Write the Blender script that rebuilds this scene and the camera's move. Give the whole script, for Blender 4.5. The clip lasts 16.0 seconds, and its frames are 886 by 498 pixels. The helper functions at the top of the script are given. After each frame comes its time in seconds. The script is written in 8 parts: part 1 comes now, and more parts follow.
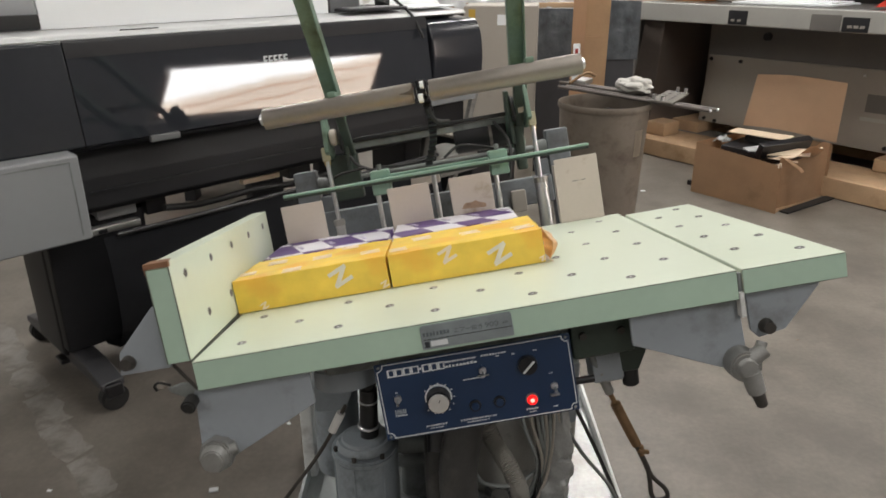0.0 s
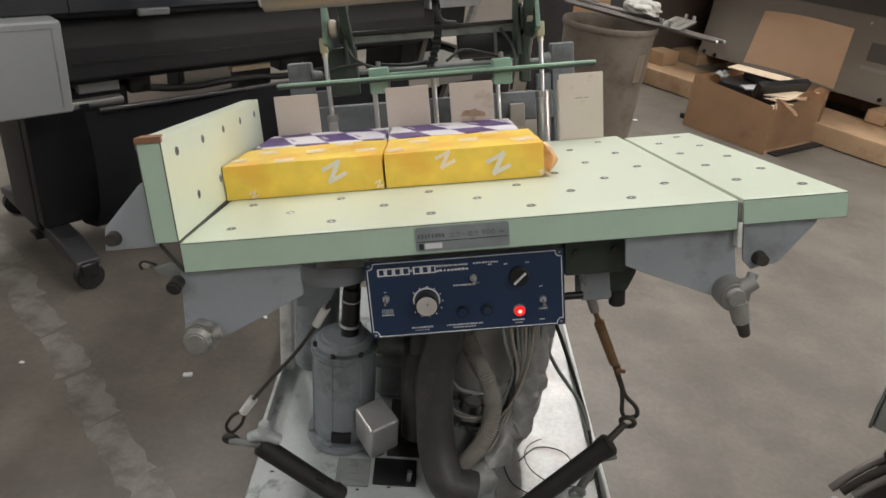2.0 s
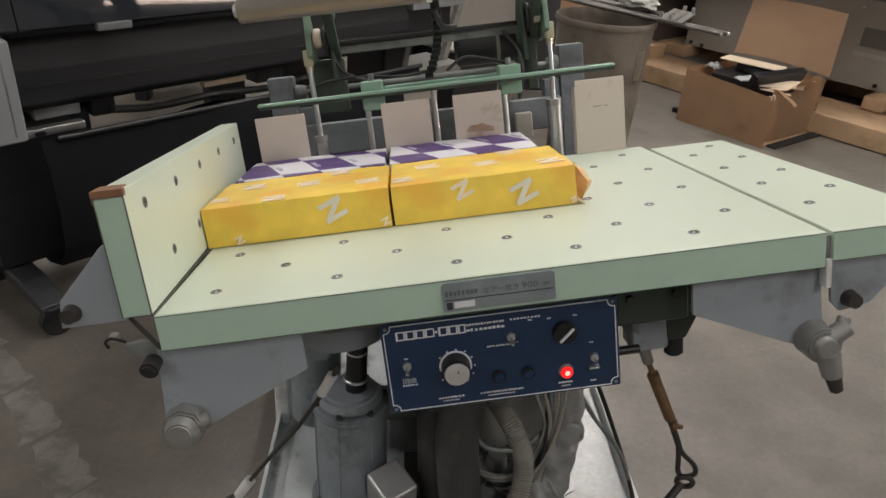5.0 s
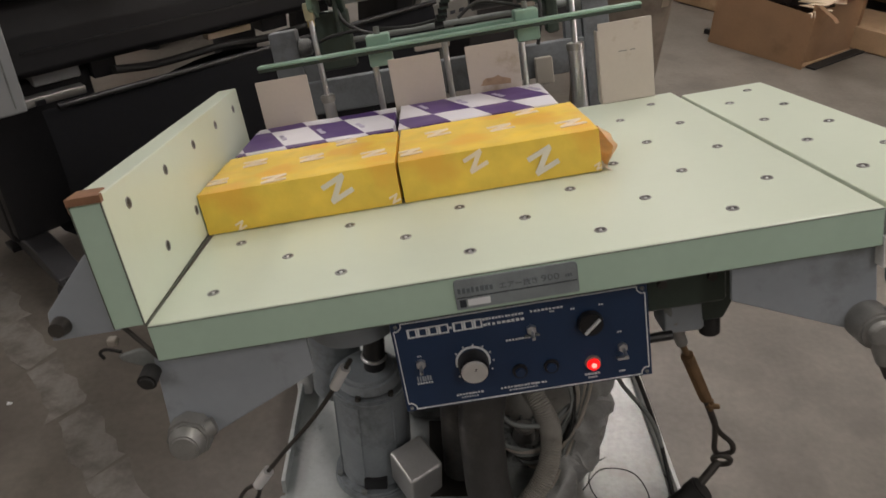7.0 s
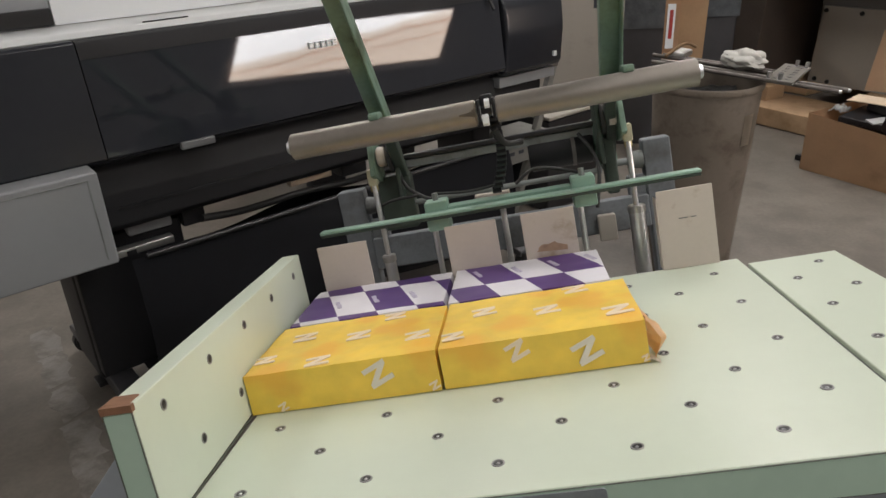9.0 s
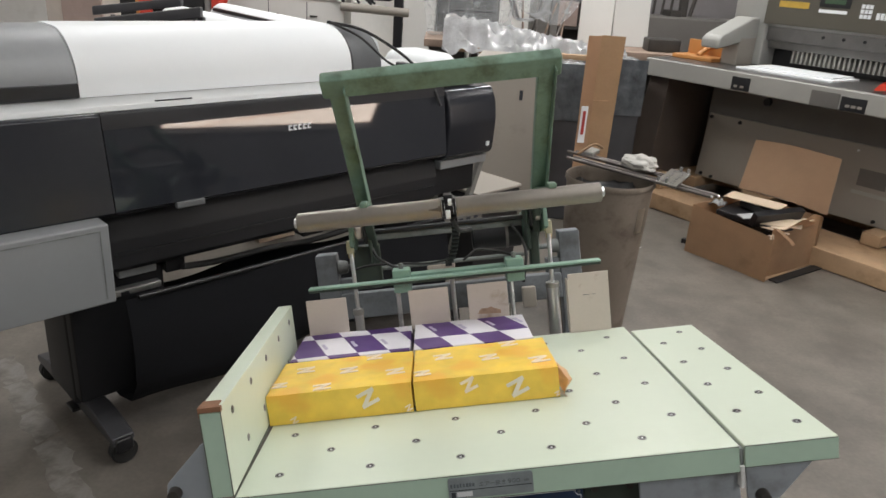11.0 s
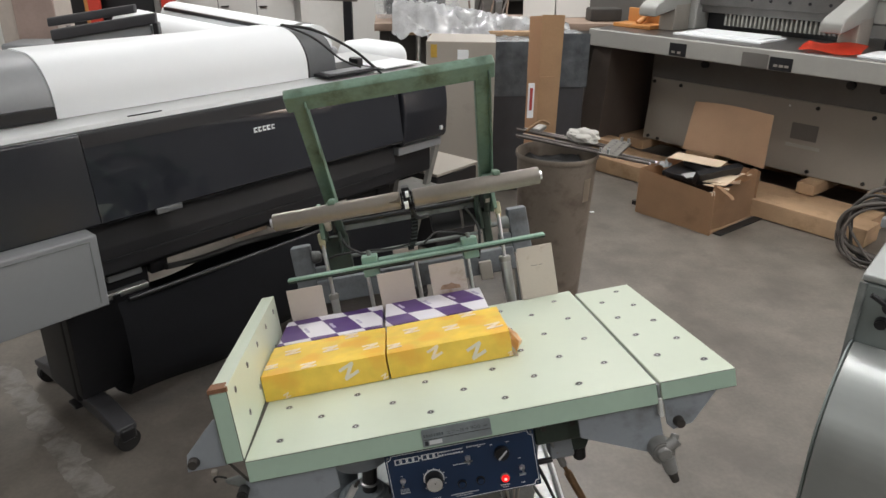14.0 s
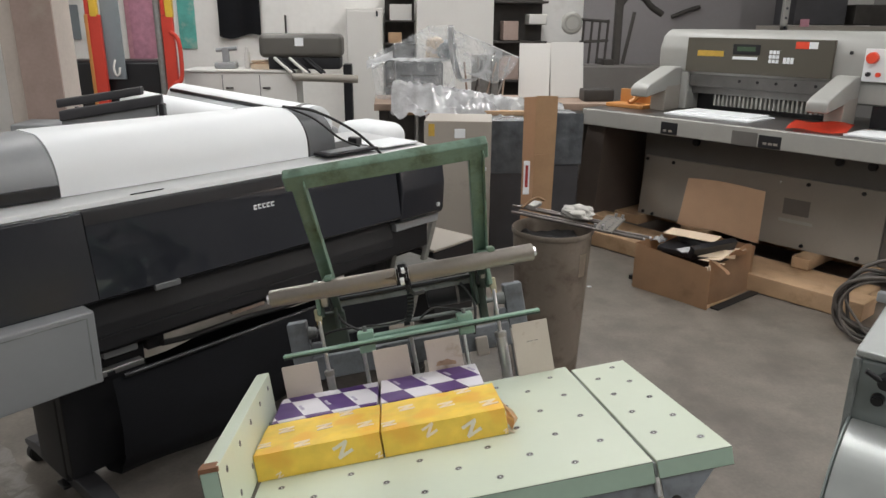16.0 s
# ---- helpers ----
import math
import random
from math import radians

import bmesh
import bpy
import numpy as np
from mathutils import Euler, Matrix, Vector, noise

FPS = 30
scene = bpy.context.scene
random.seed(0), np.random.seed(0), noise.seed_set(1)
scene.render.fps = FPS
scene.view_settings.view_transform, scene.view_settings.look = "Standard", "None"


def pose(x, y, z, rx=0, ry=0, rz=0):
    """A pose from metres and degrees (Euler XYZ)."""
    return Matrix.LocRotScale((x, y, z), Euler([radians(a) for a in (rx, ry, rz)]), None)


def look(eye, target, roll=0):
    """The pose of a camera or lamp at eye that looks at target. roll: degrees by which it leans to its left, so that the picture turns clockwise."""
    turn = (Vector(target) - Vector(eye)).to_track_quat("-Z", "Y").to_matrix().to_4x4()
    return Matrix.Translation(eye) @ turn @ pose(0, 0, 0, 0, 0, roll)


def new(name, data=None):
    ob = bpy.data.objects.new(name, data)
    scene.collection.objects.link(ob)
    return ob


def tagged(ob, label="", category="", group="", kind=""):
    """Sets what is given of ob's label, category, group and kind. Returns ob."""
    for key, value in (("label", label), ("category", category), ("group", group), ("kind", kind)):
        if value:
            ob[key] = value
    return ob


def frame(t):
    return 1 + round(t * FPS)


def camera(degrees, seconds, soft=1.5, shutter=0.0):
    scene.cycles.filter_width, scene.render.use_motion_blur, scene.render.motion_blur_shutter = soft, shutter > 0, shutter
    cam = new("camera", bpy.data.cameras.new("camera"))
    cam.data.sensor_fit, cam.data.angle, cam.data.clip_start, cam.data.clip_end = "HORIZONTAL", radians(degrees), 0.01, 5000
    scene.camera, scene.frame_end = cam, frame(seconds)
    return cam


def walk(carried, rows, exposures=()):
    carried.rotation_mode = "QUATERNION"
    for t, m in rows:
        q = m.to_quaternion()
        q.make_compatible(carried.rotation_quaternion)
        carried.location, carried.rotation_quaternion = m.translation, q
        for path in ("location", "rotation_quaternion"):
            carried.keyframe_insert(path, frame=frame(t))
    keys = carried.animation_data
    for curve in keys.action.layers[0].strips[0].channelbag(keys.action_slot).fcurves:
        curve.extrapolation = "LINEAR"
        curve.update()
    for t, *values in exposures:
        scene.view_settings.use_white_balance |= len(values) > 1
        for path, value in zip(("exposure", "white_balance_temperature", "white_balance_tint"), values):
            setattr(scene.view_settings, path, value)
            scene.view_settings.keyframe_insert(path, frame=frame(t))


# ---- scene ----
from mathutils import geometry as mgeo

cam = camera(63.35, 16.0, 1.5, 0.4)
PATH = [
    (0, (0.3541, -0.9234, 1.2822), (0.3598, 0.9384, 0.5515), -0.39),
    (0.5, (0.3412, -0.9378, 1.2828), (0.3230, 0.8933, 0.4785), 0.99),
    (1, (0.3423, -0.9410, 1.2818), (0.3531, 0.8789, 0.4523), 1.98),
    (1.5, (0.3334, -0.9241, 1.2670), (0.3638, 0.8653, 0.3742), 2.73),
    (2, (0.3227, -0.9128, 1.2574), (0.4031, 0.8495, 0.3151), 5.83),
    (2.5, (0.3157, -0.9109, 1.2556), (0.4051, 0.8363, 0.2865), 7.67),
    (3, (0.3062, -0.8913, 1.2685), (0.3976, 0.8670, 0.3199), 8.39),
    (3.5, (0.2959, -0.8109, 1.2754), (0.3251, 0.9594, 0.3452), 9.47),
    (4, (0.2744, -0.7397, 1.2589), (0.3661, 1.0138, 0.3016), 9.37),
    (4.5, (0.2643, -0.7200, 1.2310), (0.4092, 1.0489, 0.3091), 5.40),
    (7, (0.2882, -0.6123, 1.2565), (0.3471, 1.0452, 0.1388), 0.62),
    (7.5, (0.3622, -0.4685, 1.2933), (0.2762, 1.2365, 0.2514), 0.13),
    (8, (0.3893, -0.4123, 1.2522), (0.1933, 1.3162, 0.2652), 1.53),
    (8.5, (0.3536, -0.4944, 1.3351), (0.1370, 1.2933, 0.4648), -1.52),
    (9, (0.3631, -0.5431, 1.3504), (0.1631, 1.2514, 0.4903), -2.70),
    (11.5, (0.2551, -1.0074, 1.5897), (0.3414, 0.8609, 0.8812), 4.24),
    (12, (0.2559, -1.0655, 1.6174), (0.4019, 0.7788, 0.8576), 2.41),
    (12.5, (0.2626, -1.1008, 1.6566), (0.4367, 0.7199, 0.8475), 1.75),
    (13, (0.2726, -1.1134, 1.6637), (0.4224, 0.7162, 0.8700), 1.30),
    (13.5, (0.2757, -1.1207, 1.6623), (0.4058, 0.7095, 0.8665), 0.72),
    (14, (0.2793, -1.1168, 1.6630), (0.4126, 0.7139, 0.8689), 0.51),
    (14.5, (0.2809, -1.1143, 1.6629), (0.4326, 0.7158, 0.8706), 0.72),
    (15, (0.2810, -1.1262, 1.6744), (0.4306, 0.7338, 0.9545), 0.57),
    (15.5, (0.2891, -1.1146, 1.6696), (0.4383, 0.7819, 1.0523), 0.80),
    (16, (0.2886, -1.1331, 1.6747), (0.4274, 0.7694, 1.0736), 0.41),
]
EXPOSURES = [(0, 0.58, 6500, 10), (1.0, 0.61, 6500, 10), (4.5, 0.47, 6500, 11), (7, 0.09, 6750, 14), (7.5, 0.06, 6850, 15), (8.1, 0.03, 6600, 14), (8.5, 0.03, 6500, 14), (9, 0.22, 6500, 12), (11.5, 0.43, 6300, 10), (14, 0.42, 6300, 10), (16, 0.30, 6300, 10)]
walk(cam, [(t, look(eye, target, roll)) for t, eye, target, roll in PATH], EXPOSURES)

# ---- world and light ----
world = bpy.data.worlds.new("world")
scene.world = world
world.use_nodes = True
world.node_tree.nodes["Background"].inputs[0].default_value = (0.75, 0.85, 1.0, 1)
world.node_tree.nodes["Background"].inputs[1].default_value = 0.25
scene.view_settings.exposure = 0.0


def tube_lamp(name, x, y, z, length, width, watts, turn=0.0, colour=(1.0, 0.97, 0.93)):
    data = bpy.data.lights.new(name, "AREA")
    data.shape, data.size, data.size_y, data.energy, data.color = "RECTANGLE", width, length, watts, colour
    ob = new(name, data)
    ob.matrix_world = pose(x, y, z, 0, 0, turn)
    return ob


LAMPS = [(-3.4, 0.7), (1.7, 0.7), (4.6, 0.7), (-1.4, 4.3), (1.7, 4.3), (4.6, 4.3), (-3.4, -3.0), (1.7, -3.0), (4.6, -3.0), (-1.4, 7.0), (1.7, 7.0)]
for lx, ly in LAMPS:
    tube_lamp("fluorescent_light", lx, ly, 3.86, 2.4, 0.25, 55.0 - 30.0 * (lx > 4) - 24.0 * (ly > 6) - 20.0 * (ly < -2 and lx < 4))

# ---- materials ----
def material(name, base, rough=0.5, metal=0.0, vary=0.12, scale=6.0, bump=0.0, bump_scale=60.0, stain=None, stain_amount=0.0, stain_scale=2.0, coat=0.0, spec=0.5, grain=0.35):
    """Two scales of tone variation, optional stains and fine relief, in object space metres."""
    mat = bpy.data.materials.new(name)
    mat.use_nodes = True
    nt = mat.node_tree
    bsdf = nt.nodes["Principled BSDF"]
    bsdf.inputs["Metallic"].default_value = metal
    bsdf.inputs["Coat Weight"].default_value = coat
    bsdf.inputs["Specular IOR Level"].default_value = spec
    co = nt.nodes.new("ShaderNodeTexCoord")
    n1 = nt.nodes.new("ShaderNodeTexNoise")
    n1.inputs["Scale"].default_value, n1.inputs["Detail"].default_value = scale, 6
    n2 = nt.nodes.new("ShaderNodeTexNoise")
    n2.inputs["Scale"].default_value, n2.inputs["Detail"].default_value = scale * 14, 3
    for n in (n1, n2):
        nt.links.new(co.outputs["Object"], n.inputs["Vector"])
    mixn = nt.nodes.new("ShaderNodeMath")
    mixn.operation = "MULTIPLY_ADD"
    nt.links.new(n2.outputs["Fac"], mixn.inputs[0])
    mixn.inputs[1].default_value = grain
    nt.links.new(n1.outputs["Fac"], mixn.inputs[2])
    ramp = nt.nodes.new("ShaderNodeMapRange")
    ramp.inputs["From Min"].default_value, ramp.inputs["From Max"].default_value = 0.225 + 0.5 * grain, 0.825 + 0.5 * grain
    ramp.inputs["To Min"].default_value, ramp.inputs["To Max"].default_value = 1 - vary, 1 + vary
    nt.links.new(mixn.outputs[0], ramp.inputs["Value"])
    mul = nt.nodes.new("ShaderNodeVectorMath")
    mul.operation = "SCALE"
    mul.inputs[0].default_value = base
    nt.links.new(ramp.outputs[0], mul.inputs["Scale"])
    out = mul.outputs[0]
    if stain:
        n3 = nt.nodes.new("ShaderNodeTexNoise")
        n3.inputs["Scale"].default_value, n3.inputs["Detail"].default_value, n3.inputs["Roughness"].default_value = stain_scale, 8, 0.65
        nt.links.new(co.outputs["Object"], n3.inputs["Vector"])
        edge = nt.nodes.new("ShaderNodeMapRange")
        edge.inputs["From Min"].default_value, edge.inputs["From Max"].default_value = 0.62 - 0.25 * stain_amount, 0.78 - 0.2 * stain_amount
        nt.links.new(n3.outputs["Fac"], edge.inputs["Value"])
        mix = nt.nodes.new("ShaderNodeMix")
        mix.data_type = "RGBA"
        nt.links.new(edge.outputs[0], mix.inputs[0])
        nt.links.new(out, mix.inputs[6])
        mix.inputs[7].default_value = (*stain, 1)
        out = mix.outputs[2]
    nt.links.new(out, bsdf.inputs["Base Color"])
    rr = nt.nodes.new("ShaderNodeMapRange")
    rr.inputs["To Min"].default_value, rr.inputs["To Max"].default_value = max(0.02, rough - 0.08), min(1, rough + min(0.1, 0.6 * rough))
    nt.links.new(n1.outputs["Fac"], rr.inputs["Value"])
    nt.links.new(rr.outputs[0], bsdf.inputs["Roughness"])
    if bump:
        n4 = nt.nodes.new("ShaderNodeTexNoise")
        n4.inputs["Scale"].default_value, n4.inputs["Detail"].default_value = bump_scale, 4
        nt.links.new(co.outputs["Object"], n4.inputs["Vector"])
        bp = nt.nodes.new("ShaderNodeBump")
        bp.inputs["Strength"].default_value, bp.inputs["Distance"].default_value = 0.6, bump
        nt.links.new(n4.outputs["Fac"], bp.inputs["Height"])
        nt.links.new(bp.outputs[0], bsdf.inputs["Normal"])
    return mat


def glow(name, colour, strength):
    mat = bpy.data.materials.new(name)
    mat.use_nodes = True
    b = mat.node_tree.nodes["Principled BSDF"]
    b.inputs["Base Color"].default_value = (*colour, 1)
    b.inputs["Emission Color"].default_value = (*colour, 1)
    b.inputs["Emission Strength"].default_value = strength
    return mat


CONCRETE = material("concrete", (0.178, 0.159, 0.138), 0.42, vary=0.34, scale=4.5, bump=0.0004, bump_scale=60, stain=(0.125, 0.110, 0.096), stain_amount=0.5, stain_scale=3.2)
TABLE_GREEN = material("pale_green_laminate", (0.585, 0.645, 0.53), 0.30, vary=0.035, scale=3)
EDGE_GREEN = material("green_edge_band", (0.42, 0.565, 0.455), 0.4, vary=0.07, scale=5)
PAINT_GREEN = material("machine_green_paint", (0.165, 0.255, 0.195), 0.45, vary=0.3, scale=9, stain=(0.07, 0.10, 0.06), stain_amount=0.55, stain_scale=9)
GREY_PAINT = material("grey_machine_paint", (0.30, 0.33, 0.36), 0.42, vary=0.08, scale=6, stain=(0.17, 0.18, 0.18), stain_amount=0.2, stain_scale=7)
MOTOR_GREY = material("motor_grey_paint", (0.25, 0.28, 0.305), 0.42, vary=0.18, scale=12, bump=0.0006, bump_scale=80, stain=(0.11, 0.12, 0.125), stain_amount=0.38, stain_scale=11)
DUST_GREY = material("dusty_grey_metal", (0.215, 0.23, 0.225), 0.6, vary=0.25, scale=14, stain=(0.08, 0.08, 0.08), stain_amount=0.4, stain_scale=9)
WHITE_PAINT = material("white_machine_paint", (0.74, 0.75, 0.74), 0.4, vary=0.08, scale=5, stain=(0.25, 0.24, 0.22), stain_amount=0.25, stain_scale=6)
STEEL = material("bright_steel", (0.68, 0.69, 0.71), 0.30, 1.0, vary=0.1, scale=18)
ALU = material("cast_aluminium", (0.52, 0.52, 0.51), 0.42, 1.0, vary=0.12, scale=20, bump=0.0005)
ROLLER = material("brushed_roller", (0.26, 0.235, 0.21), 0.42, 0.55, vary=0.14, scale=5, stain=(0.25, 0.20, 0.14), stain_amount=0.2, stain_scale=5)
BLACK_RUBBER = material("black_rubber", (0.018, 0.018, 0.018), 0.6, vary=0.3, scale=20)
BLACK_PLASTIC = material("black_plastic", (0.012, 0.012, 0.014), 0.35, vary=0.2, scale=12)
PRINTER_DARK = material("printer_dark_gloss", (0.022, 0.024, 0.030), 0.22, vary=0.1, scale=3)
DECK_LIGHT = material("printer_pale_deck", (0.52, 0.53, 0.53), 0.4, vary=0.06, scale=5)
GRIP = material("dull_grip_grey", (0.13, 0.135, 0.14), 0.45, vary=0.1, scale=10)
PRINTER_LOW = material("printer_satin_black", (0.018, 0.018, 0.020), 0.5, vary=0.2, scale=4, spec=0.28)
PRINTER_LIGHT = material("printer_light_grey", (0.26, 0.27, 0.278), 0.45, vary=0.05, scale=4)
PAPER_WHITE = material("white_roll_paper", (0.78, 0.805, 0.82), 0.55, vary=0.02, scale=2)
BLUE_PANEL = material("dark_blue_panel", (0.012, 0.033, 0.086), 0.3, vary=0.12, scale=14)
INK_WHITE = material("white_ink", (0.72, 0.74, 0.76), 0.5, vary=0.05)
PLATE_METAL = material("engraved_plate", (0.30, 0.34, 0.355), 0.4, 0.5, vary=0.18, scale=26)
INK_DARK = material("dark_ink", (0.03, 0.035, 0.045), 0.5)


def blotched_wrap():
    """Yellow coated wrapper with soft orange print blotches about 6 cm apart."""
    mat = material("yellow_wrap_paper", (0.87, 0.60, 0.085), 0.42, vary=0.16, grain=0.05, scale=19, bump=0.003, bump_scale=22)
    nt = mat.node_tree
    bsdf = nt.nodes["Principled BSDF"]
    co = nt.nodes.new("ShaderNodeTexCoord")
    cell = nt.nodes.new("ShaderNodeTexVoronoi")
    cell.feature = "SMOOTH_F1"
    cell.inputs["Scale"].default_value, cell.inputs["Smoothness"].default_value = 15.0, 0.6
    soft = nt.nodes.new("ShaderNodeTexNoise")
    soft.inputs["Scale"].default_value, soft.inputs["Detail"].default_value = 26.0, 2
    add = nt.nodes.new("ShaderNodeMath")
    add.operation = "MULTIPLY_ADD"
    add.inputs[1].default_value = 0.55
    nt.links.new(co.outputs["Object"], cell.inputs["Vector"])
    nt.links.new(co.outputs["Object"], soft.inputs["Vector"])
    nt.links.new(soft.outputs["Fac"], add.inputs[0])
    nt.links.new(cell.outputs["Distance"], add.inputs[2])
    edge = nt.nodes.new("ShaderNodeMapRange")
    edge.interpolation_type = "SMOOTHSTEP"
    edge.inputs["From Min"].default_value, edge.inputs["From Max"].default_value = 0.42, 0.80
    edge.inputs["To Min"].default_value, edge.inputs["To Max"].default_value = 0.75, 0.0
    nt.links.new(add.outputs[0], edge.inputs["Value"])
    old = bsdf.inputs["Base Color"].links[0].from_socket
    mix = nt.nodes.new("ShaderNodeMix")
    mix.data_type = "RGBA"
    nt.links.new(edge.outputs[0], mix.inputs[0])
    nt.links.new(old, mix.inputs[6])
    mix.inputs[7].default_value = (0.86, 0.45, 0.06, 1)
    nt.links.new(mix.outputs[2], bsdf.inputs["Base Color"])
    return mat


YELLOW_PAPER = blotched_wrap()
WRAP_WHITE = material("white_wrap_paper", (0.72, 0.70, 0.74), 0.4, vary=0.05, scale=12, bump=0.0008, bump_scale=30)
WRAP_LOGO = material("cream_print", (0.86, 0.72, 0.56), 0.5, vary=0.06, scale=30)
CARD = material("brown_cardboard", (0.46, 0.30, 0.18), 0.8, vary=0.10, scale=8, bump=0.0004, bump_scale=200, stain=(0.34, 0.22, 0.13), stain_amount=0.15, stain_scale=4)
CARD_IN = material("inner_cardboard", (0.47, 0.31, 0.195), 0.8, vary=0.07, scale=7)
CARD_LIGHT = material("pale_cardboard", (0.62, 0.50, 0.37), 0.8, vary=0.05, scale=7)
BIN_GREY = material("grey_bin_plastic", (0.178, 0.148, 0.118), 0.5, vary=0.16, scale=5, stain=(0.085, 0.062, 0.045), stain_amount=0.45, stain_scale=6)
ROD_DARK = material("dark_oiled_steel", (0.14, 0.125, 0.115), 0.4, 0.6, vary=0.25, scale=25)
CUT_MID = material("cutter_mid_grey", (0.30, 0.276, 0.243), 0.42, vary=0.06, scale=4)
CUT_LIGHT = material("cutter_light_grey", (0.32, 0.32, 0.30), 0.42, vary=0.06, scale=4)
WOOD = material("pale_timber", (0.44, 0.295, 0.175), 0.7, vary=0.16, scale=7, bump=0.001, bump_scale=50, stain=(0.30, 0.19, 0.10), stain_amount=0.3, stain_scale=5)
WOOD_DARK = material("old_timber", (0.30, 0.22, 0.17), 0.75, vary=0.2, scale=5, bump=0.001, bump_scale=40)
ORANGE_WOOD = material("orange_board", (0.50, 0.22, 0.06), 0.5, vary=0.12, scale=9)
FENCE_PLATE = material("beige_fence_plate", (0.54, 0.48, 0.425), 0.45, vary=0.06, scale=9, stain=(0.33, 0.25, 0.17), stain_amount=0.12, stain_scale=11)
WALL = material("wall_paint", (0.80, 0.79, 0.76), 0.8, vary=0.08, scale=1.2, stain=(0.62, 0.60, 0.56), stain_amount=0.2, stain_scale=1.1)
# grey chosen to cut bounce and darken what the printer mirrors
WALL_DIM = material("dimmed_wall", (0.34, 0.335, 0.325), 0.8, vary=0.12, scale=1.2, stain=(0.24, 0.235, 0.225), stain_amount=0.4, stain_scale=1.1)
CEIL = material("ceiling_sheet", (0.42, 0.42, 0.41), 0.8, vary=0.1, scale=1.0)
RED_PAINT = material("red_paint", (0.55, 0.05, 0.03), 0.4, vary=0.12, scale=6)
RED_PLASTIC = material("red_plastic_sheet", (0.75, 0.07, 0.03), 0.4, vary=0.1, scale=9)
RUST = material("rusty_turnbuckle", (0.20, 0.12, 0.06), 0.7, 0.3, vary=0.3, scale=40)
BROWN_CHIP = material("exposed_chipboard", (0.22, 0.11, 0.06), 0.8, vary=0.25, scale=40, bump=0.001)
LAMP_RED = glow("red_lamp_lens", (0.9, 0.012, 0.012), 0.75)
LAMP_CORE = glow("red_lamp_core", (1.0, 0.16, 0.13), 3.0)
CAST_IRON = material("dull_cast_metal", (0.30, 0.30, 0.29), 0.5, 0.6, vary=0.2, scale=30, bump=0.0008, bump_scale=90)
BRIGHT_ALU = material("bright_sleeve", (0.82, 0.82, 0.82), 0.4, 0.4, vary=0.1, scale=30)
DIAL_METAL = material("spun_metal", (0.74, 0.74, 0.73), 0.3, 0.7, vary=0.1, scale=40)
HOSE_LIGHT = material("ribbed_hose", (0.34, 0.325, 0.295), 0.5, vary=0.25, scale=30)
DECK_PAINT = material("dirty_deck_paint", (0.44, 0.475, 0.48), 0.36, vary=0.2, scale=9, stain=(0.06, 0.058, 0.055), stain_amount=0.28, stain_scale=11)
HOSE_GREY = material("dusty_rubber_hose", (0.045, 0.044, 0.043), 0.46, vary=0.35, scale=18, bump=0.0015, bump_scale=45, stain=(0.085, 0.08, 0.075), stain_amount=0.25, stain_scale=10)
GLOSS_SHEET = material("polished_sheet", (0.37, 0.375, 0.37), 0.36, 0.5, vary=0.35, scale=7, stain=(0.30, 0.29, 0.27), stain_amount=0.4, stain_scale=12)
VALVE_STEEL = material("tarnished_steel", (0.34, 0.34, 0.33), 0.36, 0.8, vary=0.2, scale=40)
CLEVIS = material("yellowed_zinc", (0.50, 0.47, 0.33), 0.4, 0.4, vary=0.2, scale=40)
CABLE_BROWN = material("taupe_cable_sheath", (0.095, 0.082, 0.072), 0.5, vary=0.2, scale=20)
BRASS = material("brass", (0.50, 0.40, 0.20), 0.35, 0.9, vary=0.12, scale=30)
CHANNEL_GREEN = material("worn_green_channel", (0.22, 0.35, 0.275), 0.32, vary=0.2, scale=12, stain=(0.30, 0.36, 0.33), stain_amount=0.4, stain_scale=12)
BAR_GREEN = material("mid_green_paint", (0.27, 0.42, 0.335), 0.34, vary=0.10, scale=14, stain=(0.36, 0.46, 0.40), stain_amount=0.2, stain_scale=14)
RUST_STAIN = material("rust_stain", (0.40, 0.27, 0.18), 0.6, vary=0.3, scale=50)
BOX_ALU = material("dented_aluminium", (0.55, 0.55, 0.55), 0.30, 0.6, vary=0.15, scale=14, bump=0.0012, bump_scale=40)
DIRTY_PALE = material("dirty_pale_casing", (0.50, 0.495, 0.465), 0.5, vary=0.2, scale=12, stain=(0.13, 0.125, 0.115), stain_amount=0.4, stain_scale=10)
FOIL = material("crumpled_foil", (0.30, 0.305, 0.30), 0.38, 0.2, vary=0.3, scale=30, bump=0.006, bump_scale=30)


